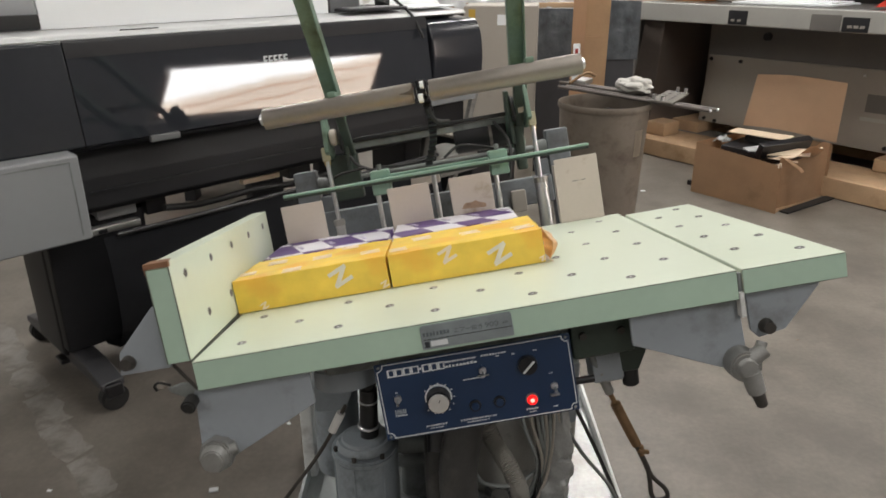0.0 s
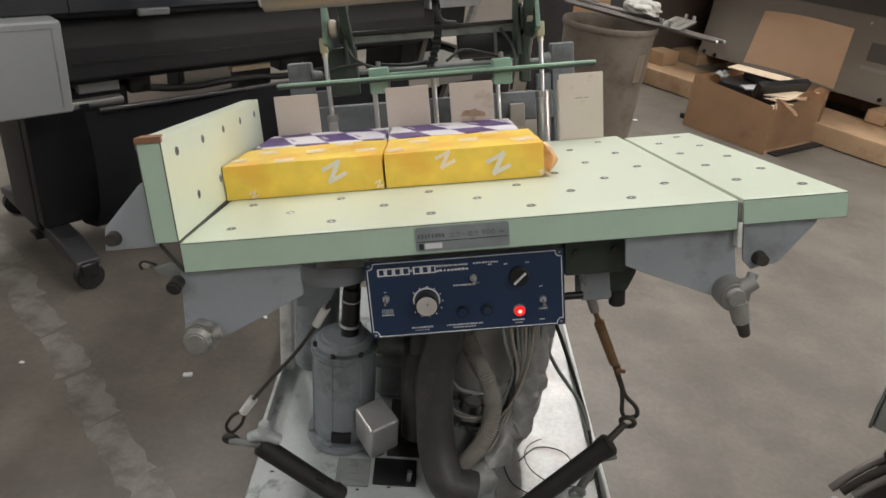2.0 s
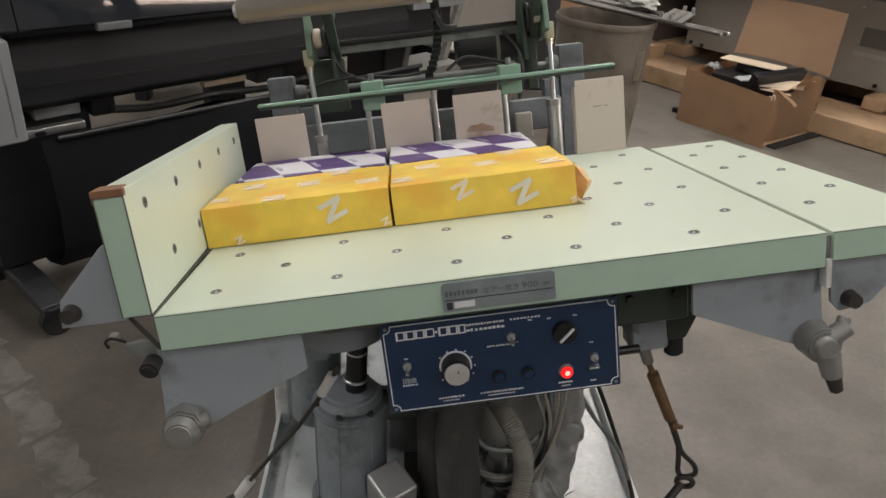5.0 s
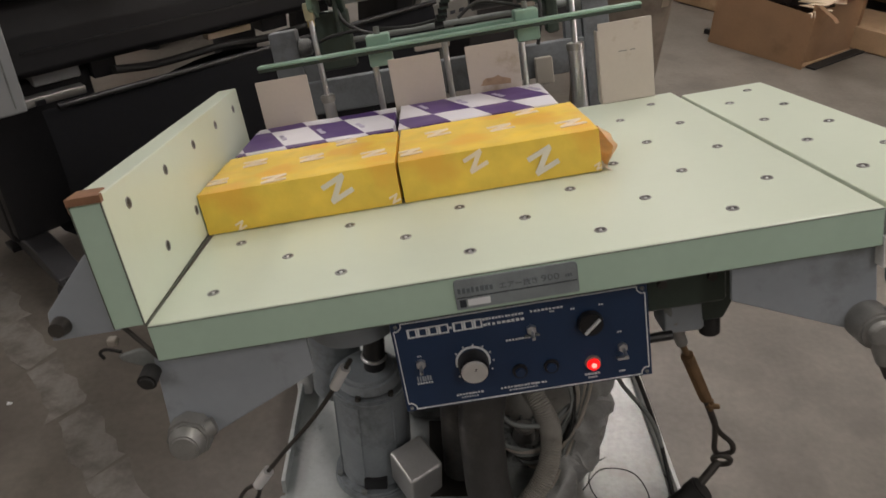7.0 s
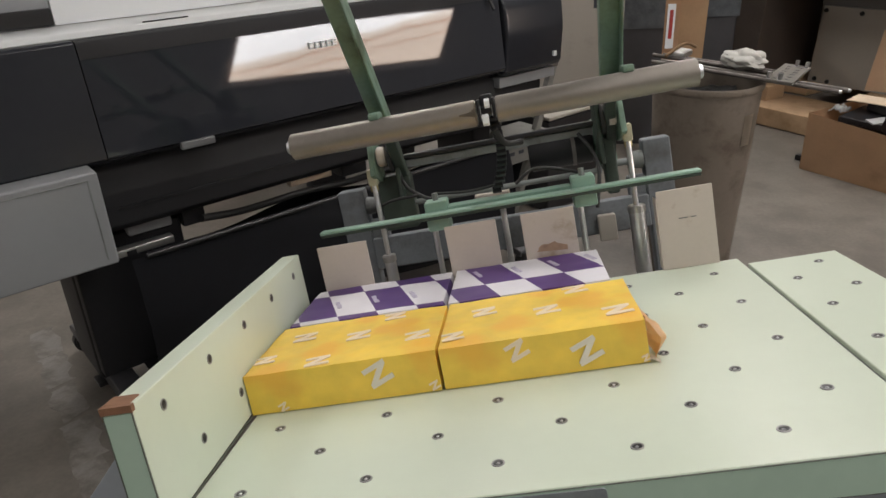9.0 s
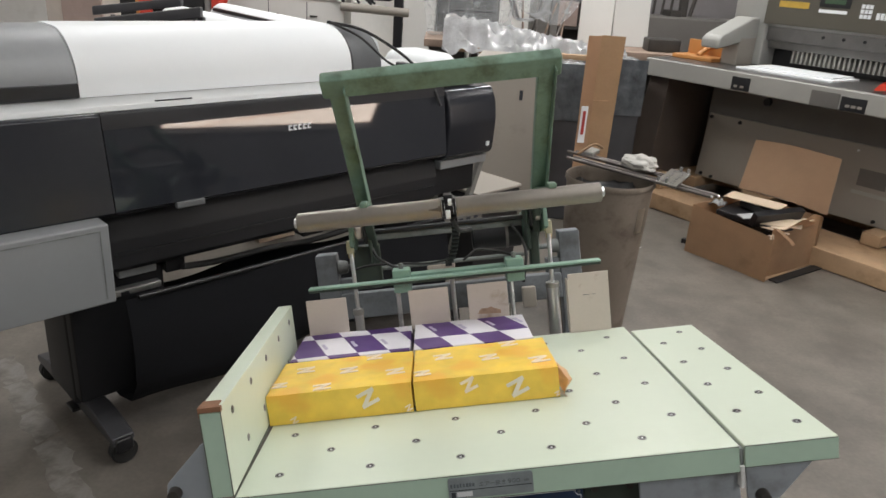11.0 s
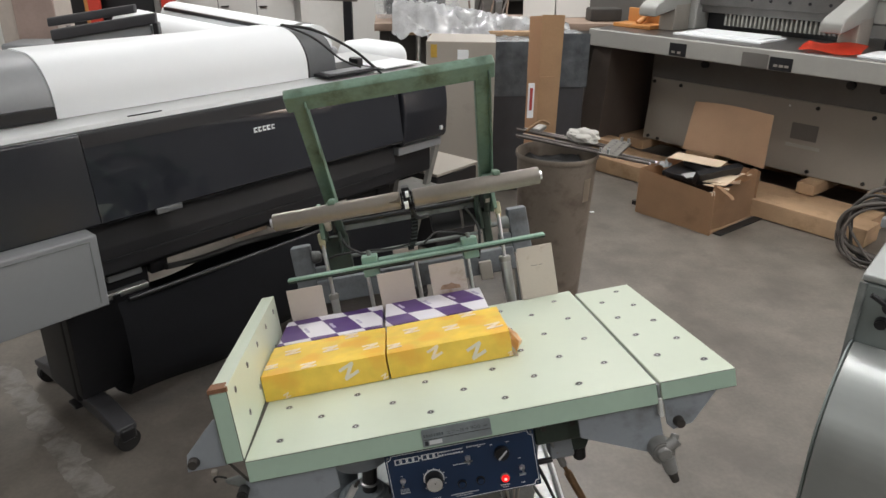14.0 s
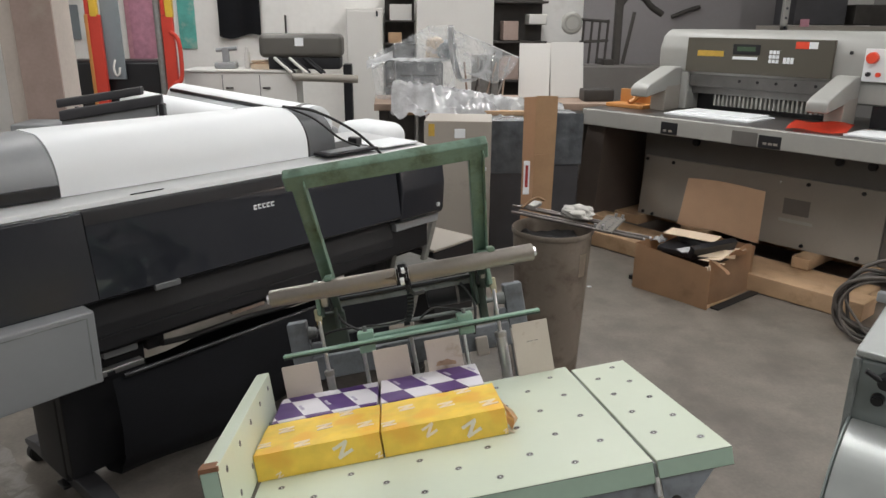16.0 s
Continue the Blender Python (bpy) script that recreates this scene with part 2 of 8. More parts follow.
def checked_paper(row):
    """White wrapper printed with slanted purple checks and faint lines of print; row is where its rows meet."""
    mat = WRAP_WHITE.copy()
    mat.name = "checked_wrap_paper"
    nt = mat.node_tree
    bsdf = nt.nodes["Principled BSDF"]
    co = nt.nodes.new("ShaderNodeTexCoord")
    sep = nt.nodes.new("ShaderNodeSeparateXYZ")
    nt.links.new(co.outputs["Object"], sep.inputs[0])
    depth = nt.nodes.new("ShaderNodeMath")
    depth.operation = "ADD"
    nt.links.new(sep.outputs["Y"], depth.inputs[0])
    nt.links.new(sep.outputs["Z"], depth.inputs[1])
    slant = nt.nodes.new("ShaderNodeMath")
    slant.operation = "MULTIPLY_ADD"
    nt.links.new(depth.outputs[0], slant.inputs[0])
    slant.inputs[1].default_value = 0.36
    nt.links.new(sep.outputs["X"], slant.inputs[2])
    comb = nt.nodes.new("ShaderNodeCombineXYZ")
    for src, k, size, shift in ((slant.outputs[0], 0, 0.070, -0.0436), (depth.outputs[0], 1, 0.140, -0.0657 - row)):
        sc = nt.nodes.new("ShaderNodeMath")
        sc.operation = "MULTIPLY_ADD"
        sc.inputs[1].default_value, sc.inputs[2].default_value = 1 / size, shift / size
        nt.links.new(src, sc.inputs[0])
        nt.links.new(sc.outputs[0], comb.inputs[k])
    comb.inputs[2].default_value = 0.5
    chk = nt.nodes.new("ShaderNodeTexChecker")
    chk.inputs["Scale"].default_value = 1.0
    chk.inputs["Color1"].default_value, chk.inputs["Color2"].default_value = (0, 0, 0, 1), (1, 1, 1, 1)
    nt.links.new(comb.outputs[0], chk.inputs["Vector"])
    old = bsdf.inputs["Base Color"].links[0].from_socket
    mix = nt.nodes.new("ShaderNodeMix")
    mix.data_type = "RGBA"
    nt.links.new(chk.outputs["Fac"], mix.inputs[0])
    nt.links.new(old, mix.inputs[6])
    mix.inputs[7].default_value = (0.085, 0.035, 0.17, 1)
    nt.links.new(mix.outputs[2], bsdf.inputs["Base Color"])
    return mat


CHECK_ROWS = (0.158, 0.078)
CHECK_PAPERS = [checked_paper(row) for row in CHECK_ROWS]
PRINTER_MID = material("printer_mid_grey", (0.28, 0.29, 0.30), 0.45, vary=0.08, scale=4)
PRINTER_MID2 = material("stand_grey", (0.05, 0.05, 0.055), 0.45, vary=0.2, scale=9)
BASKET = material("black_cloth", (0.013, 0.014, 0.018), 0.9, vary=0.25, scale=10, bump=0.0006, bump_scale=400)
CUT_LIGHT2 = material("cutter_bed_grey", (0.34, 0.335, 0.31), 0.42, vary=0.08, scale=5)
CUT_DARK = material("cutter_body_dark", (0.135, 0.127, 0.117), 0.45, vary=0.12, scale=4)
CUT_STEEL = material("cutter_steel", (0.22, 0.215, 0.21), 0.32, 0.8, vary=0.14, scale=8)
CUT_BROWN = material("dark_brown_panel", (0.088, 0.070, 0.060), 0.5, vary=0.2, scale=5)
SCREEN_PINK = material("pink_mesh_screen", (0.42, 0.20, 0.27), 0.5, vary=0.25, scale=22)
WRAP_GREY = material("grey_stretch_film", (0.17, 0.185, 0.20), 0.22, vary=0.35, scale=14, bump=0.01, bump_scale=30)
CUT_OLIVE = material("olive_grey_panel", (0.088, 0.080, 0.062), 0.4, vary=0.06, scale=6)
DISPLAY_GREEN = material("dim_green_display", (0.05, 0.09, 0.05), 0.3)
YELLOW_MARK = material("ochre_print", (0.50, 0.32, 0.05), 0.5, vary=0.15, scale=40)
PLASTIC_BAG = material("grey_plastic_bag", (0.45, 0.46, 0.46), 0.25, vary=0.15, scale=20, bump=0.003, bump_scale=40)
STEEL_DULL = material("dull_steel", (0.24, 0.22, 0.21), 0.4, 0.7, vary=0.2, scale=25)
RAG = material("white_rag_cloth", (0.44, 0.43, 0.40), 0.85, vary=0.12, scale=20, bump=0.002, bump_scale=60)

PRINTER_GLOSS = material("smoked_window", (0.022, 0.024, 0.030), 0.03, vary=0.1, scale=3, spec=0.62)


def daylight():
    """The view outside the window: white sky over pale beige sheds with brown eaves."""
    mat = glow("daylight", (1, 1, 1), 11.5)
    nt = mat.node_tree
    b = nt.nodes["Principled BSDF"]
    co = nt.nodes.new("ShaderNodeTexCoord")
    sep = nt.nodes.new("ShaderNodeSeparateXYZ")
    nt.links.new(co.outputs["Object"], sep.inputs[0])
    wob = nt.nodes.new("ShaderNodeTexNoise")
    wob.inputs["Scale"].default_value, wob.inputs["Detail"].default_value = 2.2, 3
    nt.links.new(co.outputs["Object"], wob.inputs["Vector"])
    mad = nt.nodes.new("ShaderNodeMath")
    mad.operation = "MULTIPLY_ADD"
    mad.inputs[1].default_value = 0.16
    nt.links.new(wob.outputs["Fac"], mad.inputs[0])
    nt.links.new(sep.outputs["Z"], mad.inputs[2])
    ramp = nt.nodes.new("ShaderNodeValToRGB")
    rescale = nt.nodes.new("ShaderNodeMapRange")
    rescale.inputs["From Min"].default_value, rescale.inputs["From Max"].default_value = 1.50, 2.50
    nt.links.new(mad.outputs[0], rescale.inputs["Value"])
    nt.links.new(rescale.outputs[0], ramp.inputs["Fac"])
    beige, brown, sky = (0.62, 0.50, 0.40, 1), (0.36, 0.17, 0.08, 1), (1, 1, 1, 1)
    e = ramp.color_ramp.elements
    e[0].position, e[0].color = 0.0, beige
    e[1].position, e[1].color = 1.0, sky
    for pos, c in ((0.17, beige), (0.19, brown), (0.205, beige), (0.31, beige), (0.335, brown), (0.36, beige), (0.44, (0.72, 0.64, 0.55, 1)), (0.47, sky)):
        n = e.new(pos)
        n.color = c
    nt.links.new(ramp.outputs["Color"], b.inputs["Emission Color"])
    return mat


DAYLIGHT = daylight()
REAR_GREY = material("dusty_blue_grey_paint", (0.17, 0.185, 0.20), 0.5, vary=0.25, scale=12, stain=(0.09, 0.09, 0.09), stain_amount=0.45, stain_scale=10)
ROLLER_SCUFF = material("worn_roller_scuff", (0.13, 0.105, 0.08), 0.5, 0.4, vary=0.3, scale=40)
STRIP = material("worn_floor_paint", (0.272, 0.255, 0.235), 0.45, vary=0.3, scale=6, stain=(0.15, 0.135, 0.12), stain_amount=0.8, stain_scale=9)
DARK_GREEN = material("dark_green_metal", (0.035, 0.052, 0.040), 0.45, vary=0.25, scale=16, stain=(0.02, 0.022, 0.02), stain_amount=0.4, stain_scale=14)
LINE_BLACK = material("edge_line", (0.11, 0.125, 0.10), 0.6, vary=0.3, scale=30)
POSTER_PINK = material("pink_print", (0.45, 0.22, 0.27), 0.5, vary=0.25, scale=14)
POSTER_TEAL = material("teal_print", (0.10, 0.38, 0.33), 0.5, vary=0.3, scale=7, stain=(0.35, 0.45, 0.38), stain_amount=0.4, stain_scale=6)
GREY_SHEET = material("blue_grey_sheet", (0.20, 0.23, 0.25), 0.5, vary=0.1, scale=3)
CABINET_GREY = material("beige_grey_cabinet", (0.345, 0.315, 0.275), 0.5, vary=0.05, scale=3, stain=(0.26, 0.24, 0.20), stain_amount=0.15, stain_scale=4)
WHITE_GOODS = material("white_cabinet", (0.66, 0.65, 0.62), 0.45, vary=0.04, scale=3)
LILAC_WALL = material("grey_lilac_wall", (0.25, 0.235, 0.24), 0.8, vary=0.08, scale=1.4)
YELLOW_PAINT = material("yellow_paint", (0.65, 0.42, 0.04), 0.45, vary=0.1, scale=8)
IRON = material("dark_iron", (0.06, 0.055, 0.05), 0.5, 0.4, vary=0.25, scale=12)
FILM = material("crinkled_film", (0.66, 0.67, 0.68), 0.09, vary=0.35, scale=10, bump=0.002, bump_scale=12, coat=0.6, spec=0.9)
MACHINE_TEAL = material("slate_machine_paint", (0.20, 0.225, 0.22), 0.4, vary=0.06, scale=5)
DRUM = material("drum_cover", (0.35, 0.37, 0.36), 0.33, 0.2, vary=0.05, scale=5)
CARD_ORANGE = material("orange_cardboard", (0.49, 0.34, 0.21), 0.75, vary=0.12, scale=7)
WRAP_END = material("peach_wrap_fold", (0.98, 0.72, 0.44), 0.5, vary=0.15, grain=0.1, scale=18, bump=0.002, bump_scale=40)
PALE_PRINT = material("pale_print", (0.76, 0.70, 0.60), 0.5, vary=0.06, scale=30)
BIN_LABEL = material("faded_bin_label", (0.38, 0.32, 0.25), 0.6, vary=0.3, scale=20)
FAINT_INK = material("lilac_print", (0.52, 0.48, 0.60), 0.5, vary=0.15, scale=40)
PLATE_INK = material("faded_ink", (0.13, 0.155, 0.17), 0.5, vary=0.2, scale=60)
COLUMN_SIDE = material("bare_plaster", (0.50, 0.44, 0.39), 0.8, vary=0.14, scale=3)
CASE_GREY = material("case_grey", (0.10, 0.105, 0.11), 0.5, vary=0.15, scale=8)
RED_LABEL = material("red_label_print", (0.36, 0.04, 0.035), 0.6, vary=0.15, scale=20)
COLUMN_BROWN = material("brown_stained_board", (0.36, 0.27, 0.235), 0.7, vary=0.18, scale=4, stain=(0.38, 0.31, 0.26), stain_amount=0.25, stain_scale=5)
PRINTER_MID3 = material("plotter_grey", (0.10, 0.095, 0.085), 0.45, vary=0.1, scale=5)


def clear_film():
    """Thin clear film: mostly see-through, with glossy crinkles."""
    mat = material("clear_film", (0.62, 0.64, 0.65), 0.10, vary=0.2, scale=8, bump=0.002, bump_scale=10, coat=0.5, spec=0.8)
    nt = mat.node_tree
    bsdf = nt.nodes["Principled BSDF"]
    mix = nt.nodes.new("ShaderNodeMixShader")
    clear = nt.nodes.new("ShaderNodeBsdfTransparent")
    noise_node = nt.nodes.new("ShaderNodeTexNoise")
    noise_node.inputs["Scale"].default_value, noise_node.inputs["Detail"].default_value, noise_node.inputs["Distortion"].default_value = 5.0, 3, 1.5
    co = nt.nodes.new("ShaderNodeTexCoord")
    nt.links.new(co.outputs["Object"], noise_node.inputs["Vector"])
    ramp = nt.nodes.new("ShaderNodeMapRange")
    ramp.inputs["From Min"].default_value, ramp.inputs["From Max"].default_value = 0.35, 0.75
    ramp.inputs["To Min"].default_value, ramp.inputs["To Max"].default_value = 0.16, 0.55
    nt.links.new(noise_node.outputs["Fac"], ramp.inputs["Value"])
    nt.links.new(ramp.outputs[0], mix.inputs[0])
    nt.links.new(clear.outputs[0], mix.inputs[1])
    nt.links.new(bsdf.outputs[0], mix.inputs[2])
    nt.links.new(mix.outputs[0], nt.nodes["Material Output"].inputs[0])
    return mat


CLEAR_FILM = clear_film()
STAND_GREY = material("dull_stand_paint", (0.20, 0.195, 0.18), 0.5, vary=0.2, scale=9, stain=(0.09, 0.09, 0.085), stain_amount=0.3, stain_scale=8)
PLATE_STEEL = material("perforated_steel", (0.13, 0.12, 0.105), 0.55, 0.1, vary=0.3, scale=30)


# ---- mesh helpers ----
def weigh_normals(me, limit):
    """Soft edges that leave large flat faces flat: corner normals weighted by face area."""
    around = [[] for _ in me.vertices]
    for p in me.polygons:
        for v in p.vertices:
            around[v].append(p.index)
    nrm = [p.normal.copy() for p in me.polygons]
    area = [p.area for p in me.polygons]
    out = []
    for p in me.polygons:
        n = nrm[p.index]
        for v in p.vertices:
            s = Vector((0, 0, 0))
            for f in around[v]:
                if nrm[f].dot(n) > limit:
                    s += nrm[f] * area[f]
            out.append(s.normalized() if s.length > 1e-12 else n)
    me.normals_split_custom_set(out)


class Geo:
    """Collects simple solids into one bmesh."""

    def __init__(self):
        self.bm = bmesh.new()

    def _add(self, tmp, m=None):
        if m is not None:
            tmp.transform(m)
        me = bpy.data.meshes.new("tmp")
        tmp.to_mesh(me)
        tmp.free()
        self.bm.from_mesh(me)
        bpy.data.meshes.remove(me)
        return self

    def box(self, lo, hi, bevel=0.0, m=None, seg=1):
        tmp = bmesh.new()
        c = [(a + b) / 2 for a, b in zip(lo, hi)]
        bmesh.ops.create_cube(tmp, size=1, matrix=Matrix.Translation(c) @ Matrix.Diagonal((*[abs(b - a) for a, b in zip(lo, hi)], 1)))
        if bevel:
            bmesh.ops.bevel(tmp, geom=tmp.edges[:], offset=bevel, segments=seg, affect="EDGES", profile=0.5)
        return self._add(tmp, m)

    def cyl(self, p0, p1, r, r2=None, seg=24, bevel=0.0):
        p0, p1 = Vector(p0), Vector(p1)
        ax = p1 - p0
        tmp = bmesh.new()
        bmesh.ops.create_cone(tmp, cap_ends=True, segments=seg, radius1=r, radius2=r if r2 is None else r2, depth=ax.length)
        if bevel:
            es = [e for e in tmp.edges if len(e.link_faces) == 2 and any(len(f.verts) > 4 for f in e.link_faces)]
            bmesh.ops.bevel(tmp, geom=es, offset=bevel, segments=2, affect="EDGES")
        return self._add(tmp, Matrix.Translation((p0 + p1) / 2) @ ax.to_track_quat("Z", "Y").to_matrix().to_4x4())

    def prism(self, pts, axis, lo, hi, bevel=0.0, m=None):
        """Polygon pts in the two other axes (x y z order), extruded along axis from lo to hi."""
        tmp = bmesh.new()
        k = "xyz".index(axis)

        def v3(p, h):
            q = list(p)
            q.insert(k, h)
            return q
        a = [tmp.verts.new(v3(p, lo)) for p in pts]
        b = [tmp.verts.new(v3(p, hi)) for p in pts]
        tmp.faces.new(a)
        tmp.faces.new(b[::-1])
        n = len(pts)
        for i in range(n):
            tmp.faces.new((a[i], b[i], b[(i + 1) % n], a[(i + 1) % n]))
        bmesh.ops.recalc_face_normals(tmp, faces=tmp.faces[:])
        if bevel:
            bmesh.ops.bevel(tmp, geom=tmp.edges[:], offset=bevel, segments=1, affect="EDGES")
        return self._add(tmp, m)

    def tube(self, pts, r, seg=8, steps=6, ridge=0.0):
        """A hose through the points, smoothed; ridge gives a corrugated wall."""
        P = [Vector(p) for p in pts]
        Q = [P[0] * 2 - P[1]] + P + [P[-1] * 2 - P[-2]]
        path = []
        for i in range(1, len(Q) - 2):
            for s in range(steps):
                t = s / steps
                a, b, c, d = Q[i - 1], Q[i], Q[i + 1], Q[i + 2]
                path.append(0.5 * ((2 * b) + (c - a) * t + (2 * a - 5 * b + 4 * c - d) * t * t + (3 * b - a - 3 * c + d) * t ** 3))
        path.append(P[-1])
        tmp = bmesh.new()
        rings, up = [], None
        for i, p in enumerate(path):
            tan = (path[min(i + 1, len(path) - 1)] - path[max(i - 1, 0)]).normalized()
            if up is None:
                up = tan.orthogonal().normalized()
            up = (up - tan * up.dot(tan)).normalized()
            side = tan.cross(up)
            rr = r * (1 + (ridge if i % 2 else -ridge))
            rings.append([tmp.verts.new(p + (up * math.cos(a) + side * math.sin(a)) * rr) for a in (2 * math.pi * k / seg for k in range(seg))])
        for a, b in zip(rings, rings[1:]):
            for k in range(seg):
                tmp.faces.new((a[k], a[(k + 1) % seg], b[(k + 1) % seg], b[k]))
        tmp.faces.new(rings[0][::-1])
        tmp.faces.new(rings[-1])
        bmesh.ops.recalc_face_normals(tmp, faces=tmp.faces[:])
        return self._add(tmp)

    def sweep(self, profile, axis, lo, hi, m=None, bevel=0.0):
        return self.prism(profile, axis, lo, hi, bevel, m)

    def torus(self, centre, normal, R, r, seg=32, rseg=8):
        tmp = bmesh.new()
        rings = []
        for i in range(seg):
            a = 2 * math.pi * i / seg
            rings.append([tmp.verts.new(((R + r * math.cos(b)) * math.cos(a), (R + r * math.cos(b)) * math.sin(a), r * math.sin(b))) for b in (2 * math.pi * k / rseg for k in range(rseg))])
        for i in range(seg):
            for k in range(rseg):
                tmp.faces.new((rings[i][k], rings[(i + 1) % seg][k], rings[(i + 1) % seg][(k + 1) % rseg], rings[i][(k + 1) % rseg]))
        bmesh.ops.recalc_face_normals(tmp, faces=tmp.faces[:])
        return self._add(tmp, Matrix.Translation(centre) @ Vector(normal).to_track_quat("Z", "Y").to_matrix().to_4x4())

    def sheet(self, nu, nv, fn, thick=0.0):
        """A grid surface from fn(u, v), u and v in 0..1; thickened if asked."""
        tmp = bmesh.new()
        g = [[tmp.verts.new(fn(i / nu, j / nv)) for j in range(nv + 1)] for i in range(nu + 1)]
        for i in range(nu):
            for j in range(nv):
                tmp.faces.new((g[i][j], g[i + 1][j], g[i + 1][j + 1], g[i][j + 1]))
        if thick:
            bmesh.ops.solidify(tmp, geom=tmp.faces[:], thickness=thick)
        bmesh.ops.recalc_face_normals(tmp, faces=tmp.faces[:])
        return self._add(tmp)

    def poly(self, pts):
        tmp = bmesh.new()
        tmp.faces.new([tmp.verts.new(p) for p in pts])
        return self._add(tmp)

    def mesh(self, name, mat, angle=50):
        me = bpy.data.meshes.new(name)
        self.bm.to_mesh(me)
        self.bm.free()
        me.materials.append(mat)
        me.polygons.foreach_set("use_smooth", [True] * len(me.polygons))
        weigh_normals(me, math.cos(radians(angle)))
        return me


PLACE = {}


def thing(name, m, label, category, group="", kind=""):
    ob = new(name)
    ob.empty_display_size = 0.1
    ob.matrix_world = m
    PLACE[ob] = m.copy()
    return tagged(ob, label, category, group, kind)


def part(name, geo, mat, parent, label="", m=None):
    """One mesh under a thing or part. Its coordinates are in the space m, which is the parent's own if not given."""
    me = geo.mesh(name, mat) if isinstance(geo, Geo) else geo
    ob = new(name, me)
    wm = PLACE[parent] if m is None else m
    ob.parent = parent
    ob.matrix_parent_inverse = PLACE[parent].inverted()
    ob.matrix_basis = wm
    PLACE[ob] = wm.copy()
    return tagged(ob, label)


def solo(name, geo, mat, label, category, group="", kind="", m=None):
    """A thing of one mesh."""
    ob = new(name, geo.mesh(name, mat) if isinstance(geo, Geo) else geo)
    ob.matrix_world = Matrix.Identity(4) if m is None else m
    PLACE[ob] = ob.matrix_world.copy()
    return tagged(ob, label, category, group, kind)


def lettering(text, size, depth=0.0006, squeeze=1.0):
    """Mesh geometry of text in the built-in font, in the x z plane facing -y, left edge at 0."""
    cu = bpy.data.curves.new("lettering", "FONT")
    cu.body, cu.size, cu.extrude, cu.resolution_u = text, size, depth, 2
    ob = bpy.data.objects.new("lettering", cu)
    scene.collection.objects.link(ob)
    dg = bpy.context.evaluated_depsgraph_get()
    me = bpy.data.meshes.new_from_object(ob.evaluated_get(dg))
    bpy.data.objects.remove(ob)
    g = Geo()
    g.bm.from_mesh(me)
    bpy.data.meshes.remove(me)
    g.bm.transform(pose(0, 0, 0, 90) @ Matrix.Diagonal((squeeze, 1, 1, 1)))
    return g


# ---- the hall ----
ONE0 = Matrix.Identity(4)
X0, X1, Y0, Y1, HIGH = -6.0, 6.5, -5.0, 8.2, 4.2
solo("floor", Geo().box((X0 - 0.2, Y0 - 0.2, -0.2), (X1 + 0.2, Y1 + 0.2, 0.0)), CONCRETE, "worn grey concrete factory floor with stains", "floor", kind="structure")
solo("ceiling", Geo().box((X0 - 0.2, Y0 - 0.2, HIGH), (X1 + 0.2, Y1 + 0.2, HIGH + 0.15)), CEIL, "plain grey sheet ceiling of the hall", "ceiling", kind="structure")
solo("wall_north", Geo().box((X0 - 0.2, Y1, 0), (X1 + 0.2, Y1 + 0.2, HIGH)), WALL, "off-white painted back wall of the hall", "wall", kind="structure")
# south and east walls stay out of view; their grey dims printer reflections
solo("wall_south", Geo().box((X0 - 0.2, Y0 - 0.2, 0), (X1 + 0.2, Y0, HIGH)), WALL_DIM, "unseen south wall, made grey to darken reflections", "wall", kind="structure")
solo("wall_west", Geo().box((X0 - 0.2, Y0, 0), (X0, Y1, HIGH)), WALL, "off-white painted side wall", "wall", kind="structure")
# east wall with a long bright window, slanted to shape its reflection in the printer cover
WY0, WY1, LEAN = -1.62, 1.16, 0.55
SILL, TOP = (1.60, 1.21), (2.27, 1.82)


def slanted(y0, y1, z0, z1, dz=0.0):
    """Corners in y and z between the sill and head lines, z0 and z1 up from the sill line in metres."""
    def at(y):
        k = (y - WY0) / (WY1 - WY0)
        return SILL[0] + (SILL[1] - SILL[0]) * k
    return [(y0 + LEAN * z0, at(y0) + z0), (y1 + LEAN * z0, at(y1) + z0), (y1 + LEAN * z1, at(y1) + z1), (y0 + LEAN * z1, at(y0) + z1)]


g = Geo()
T0, T1 = WY0 + LEAN * (TOP[0] - SILL[0]), WY1 + LEAN * (TOP[1] - SILL[1])
g.prism([(Y0, 0), (WY0, 0), (WY0, SILL[0]), (T0, TOP[0]), (T0, HIGH), (Y0, HIGH)], "x", X1, X1 + 0.2)
g.prism([(WY1, 0), (Y1, 0), (Y1, HIGH), (T1, HIGH), (T1, TOP[1]), (WY1, SILL[1])], "x", X1, X1 + 0.2)
g.prism([(WY0, 0), (WY1, 0), (WY1, SILL[1]), (WY0, SILL[0])], "x", X1, X1 + 0.2)
g.prism([(T0, TOP[0]), (T1, TOP[1]), (T1, HIGH), (T0, HIGH)], "x", X1, X1 + 0.2)
solo("wall_east", g, WALL_DIM, "unseen side wall with a window opening, made grey to darken reflections", "wall", kind="structure")
win = thing("window_1", pose(X1, -0.08, 1.64), "long window with brown frame and bright daylight", "window", kind="structure")
g = Geo()
for y in (WY0, WY1 - 0.05):
    g.prism(slanted(y, y + 0.05, 0.0, 0.605), "x", X1 + 0.05, X1 + 0.11)
g.prism(slanted(WY0 + 0.05, WY1 - 0.05, 0.0, 0.04), "x", X1 + 0.055, X1 + 0.105)
part("window_frame", g, WOOD_DARK, win, m=ONE0)
part("window_sill", Geo().prism(slanted(WY0 - 0.05, WY1 + 0.05, -0.045, -0.004), "x", X1 - 0.05, X1 - 0.002), WALL, win, m=ONE0)
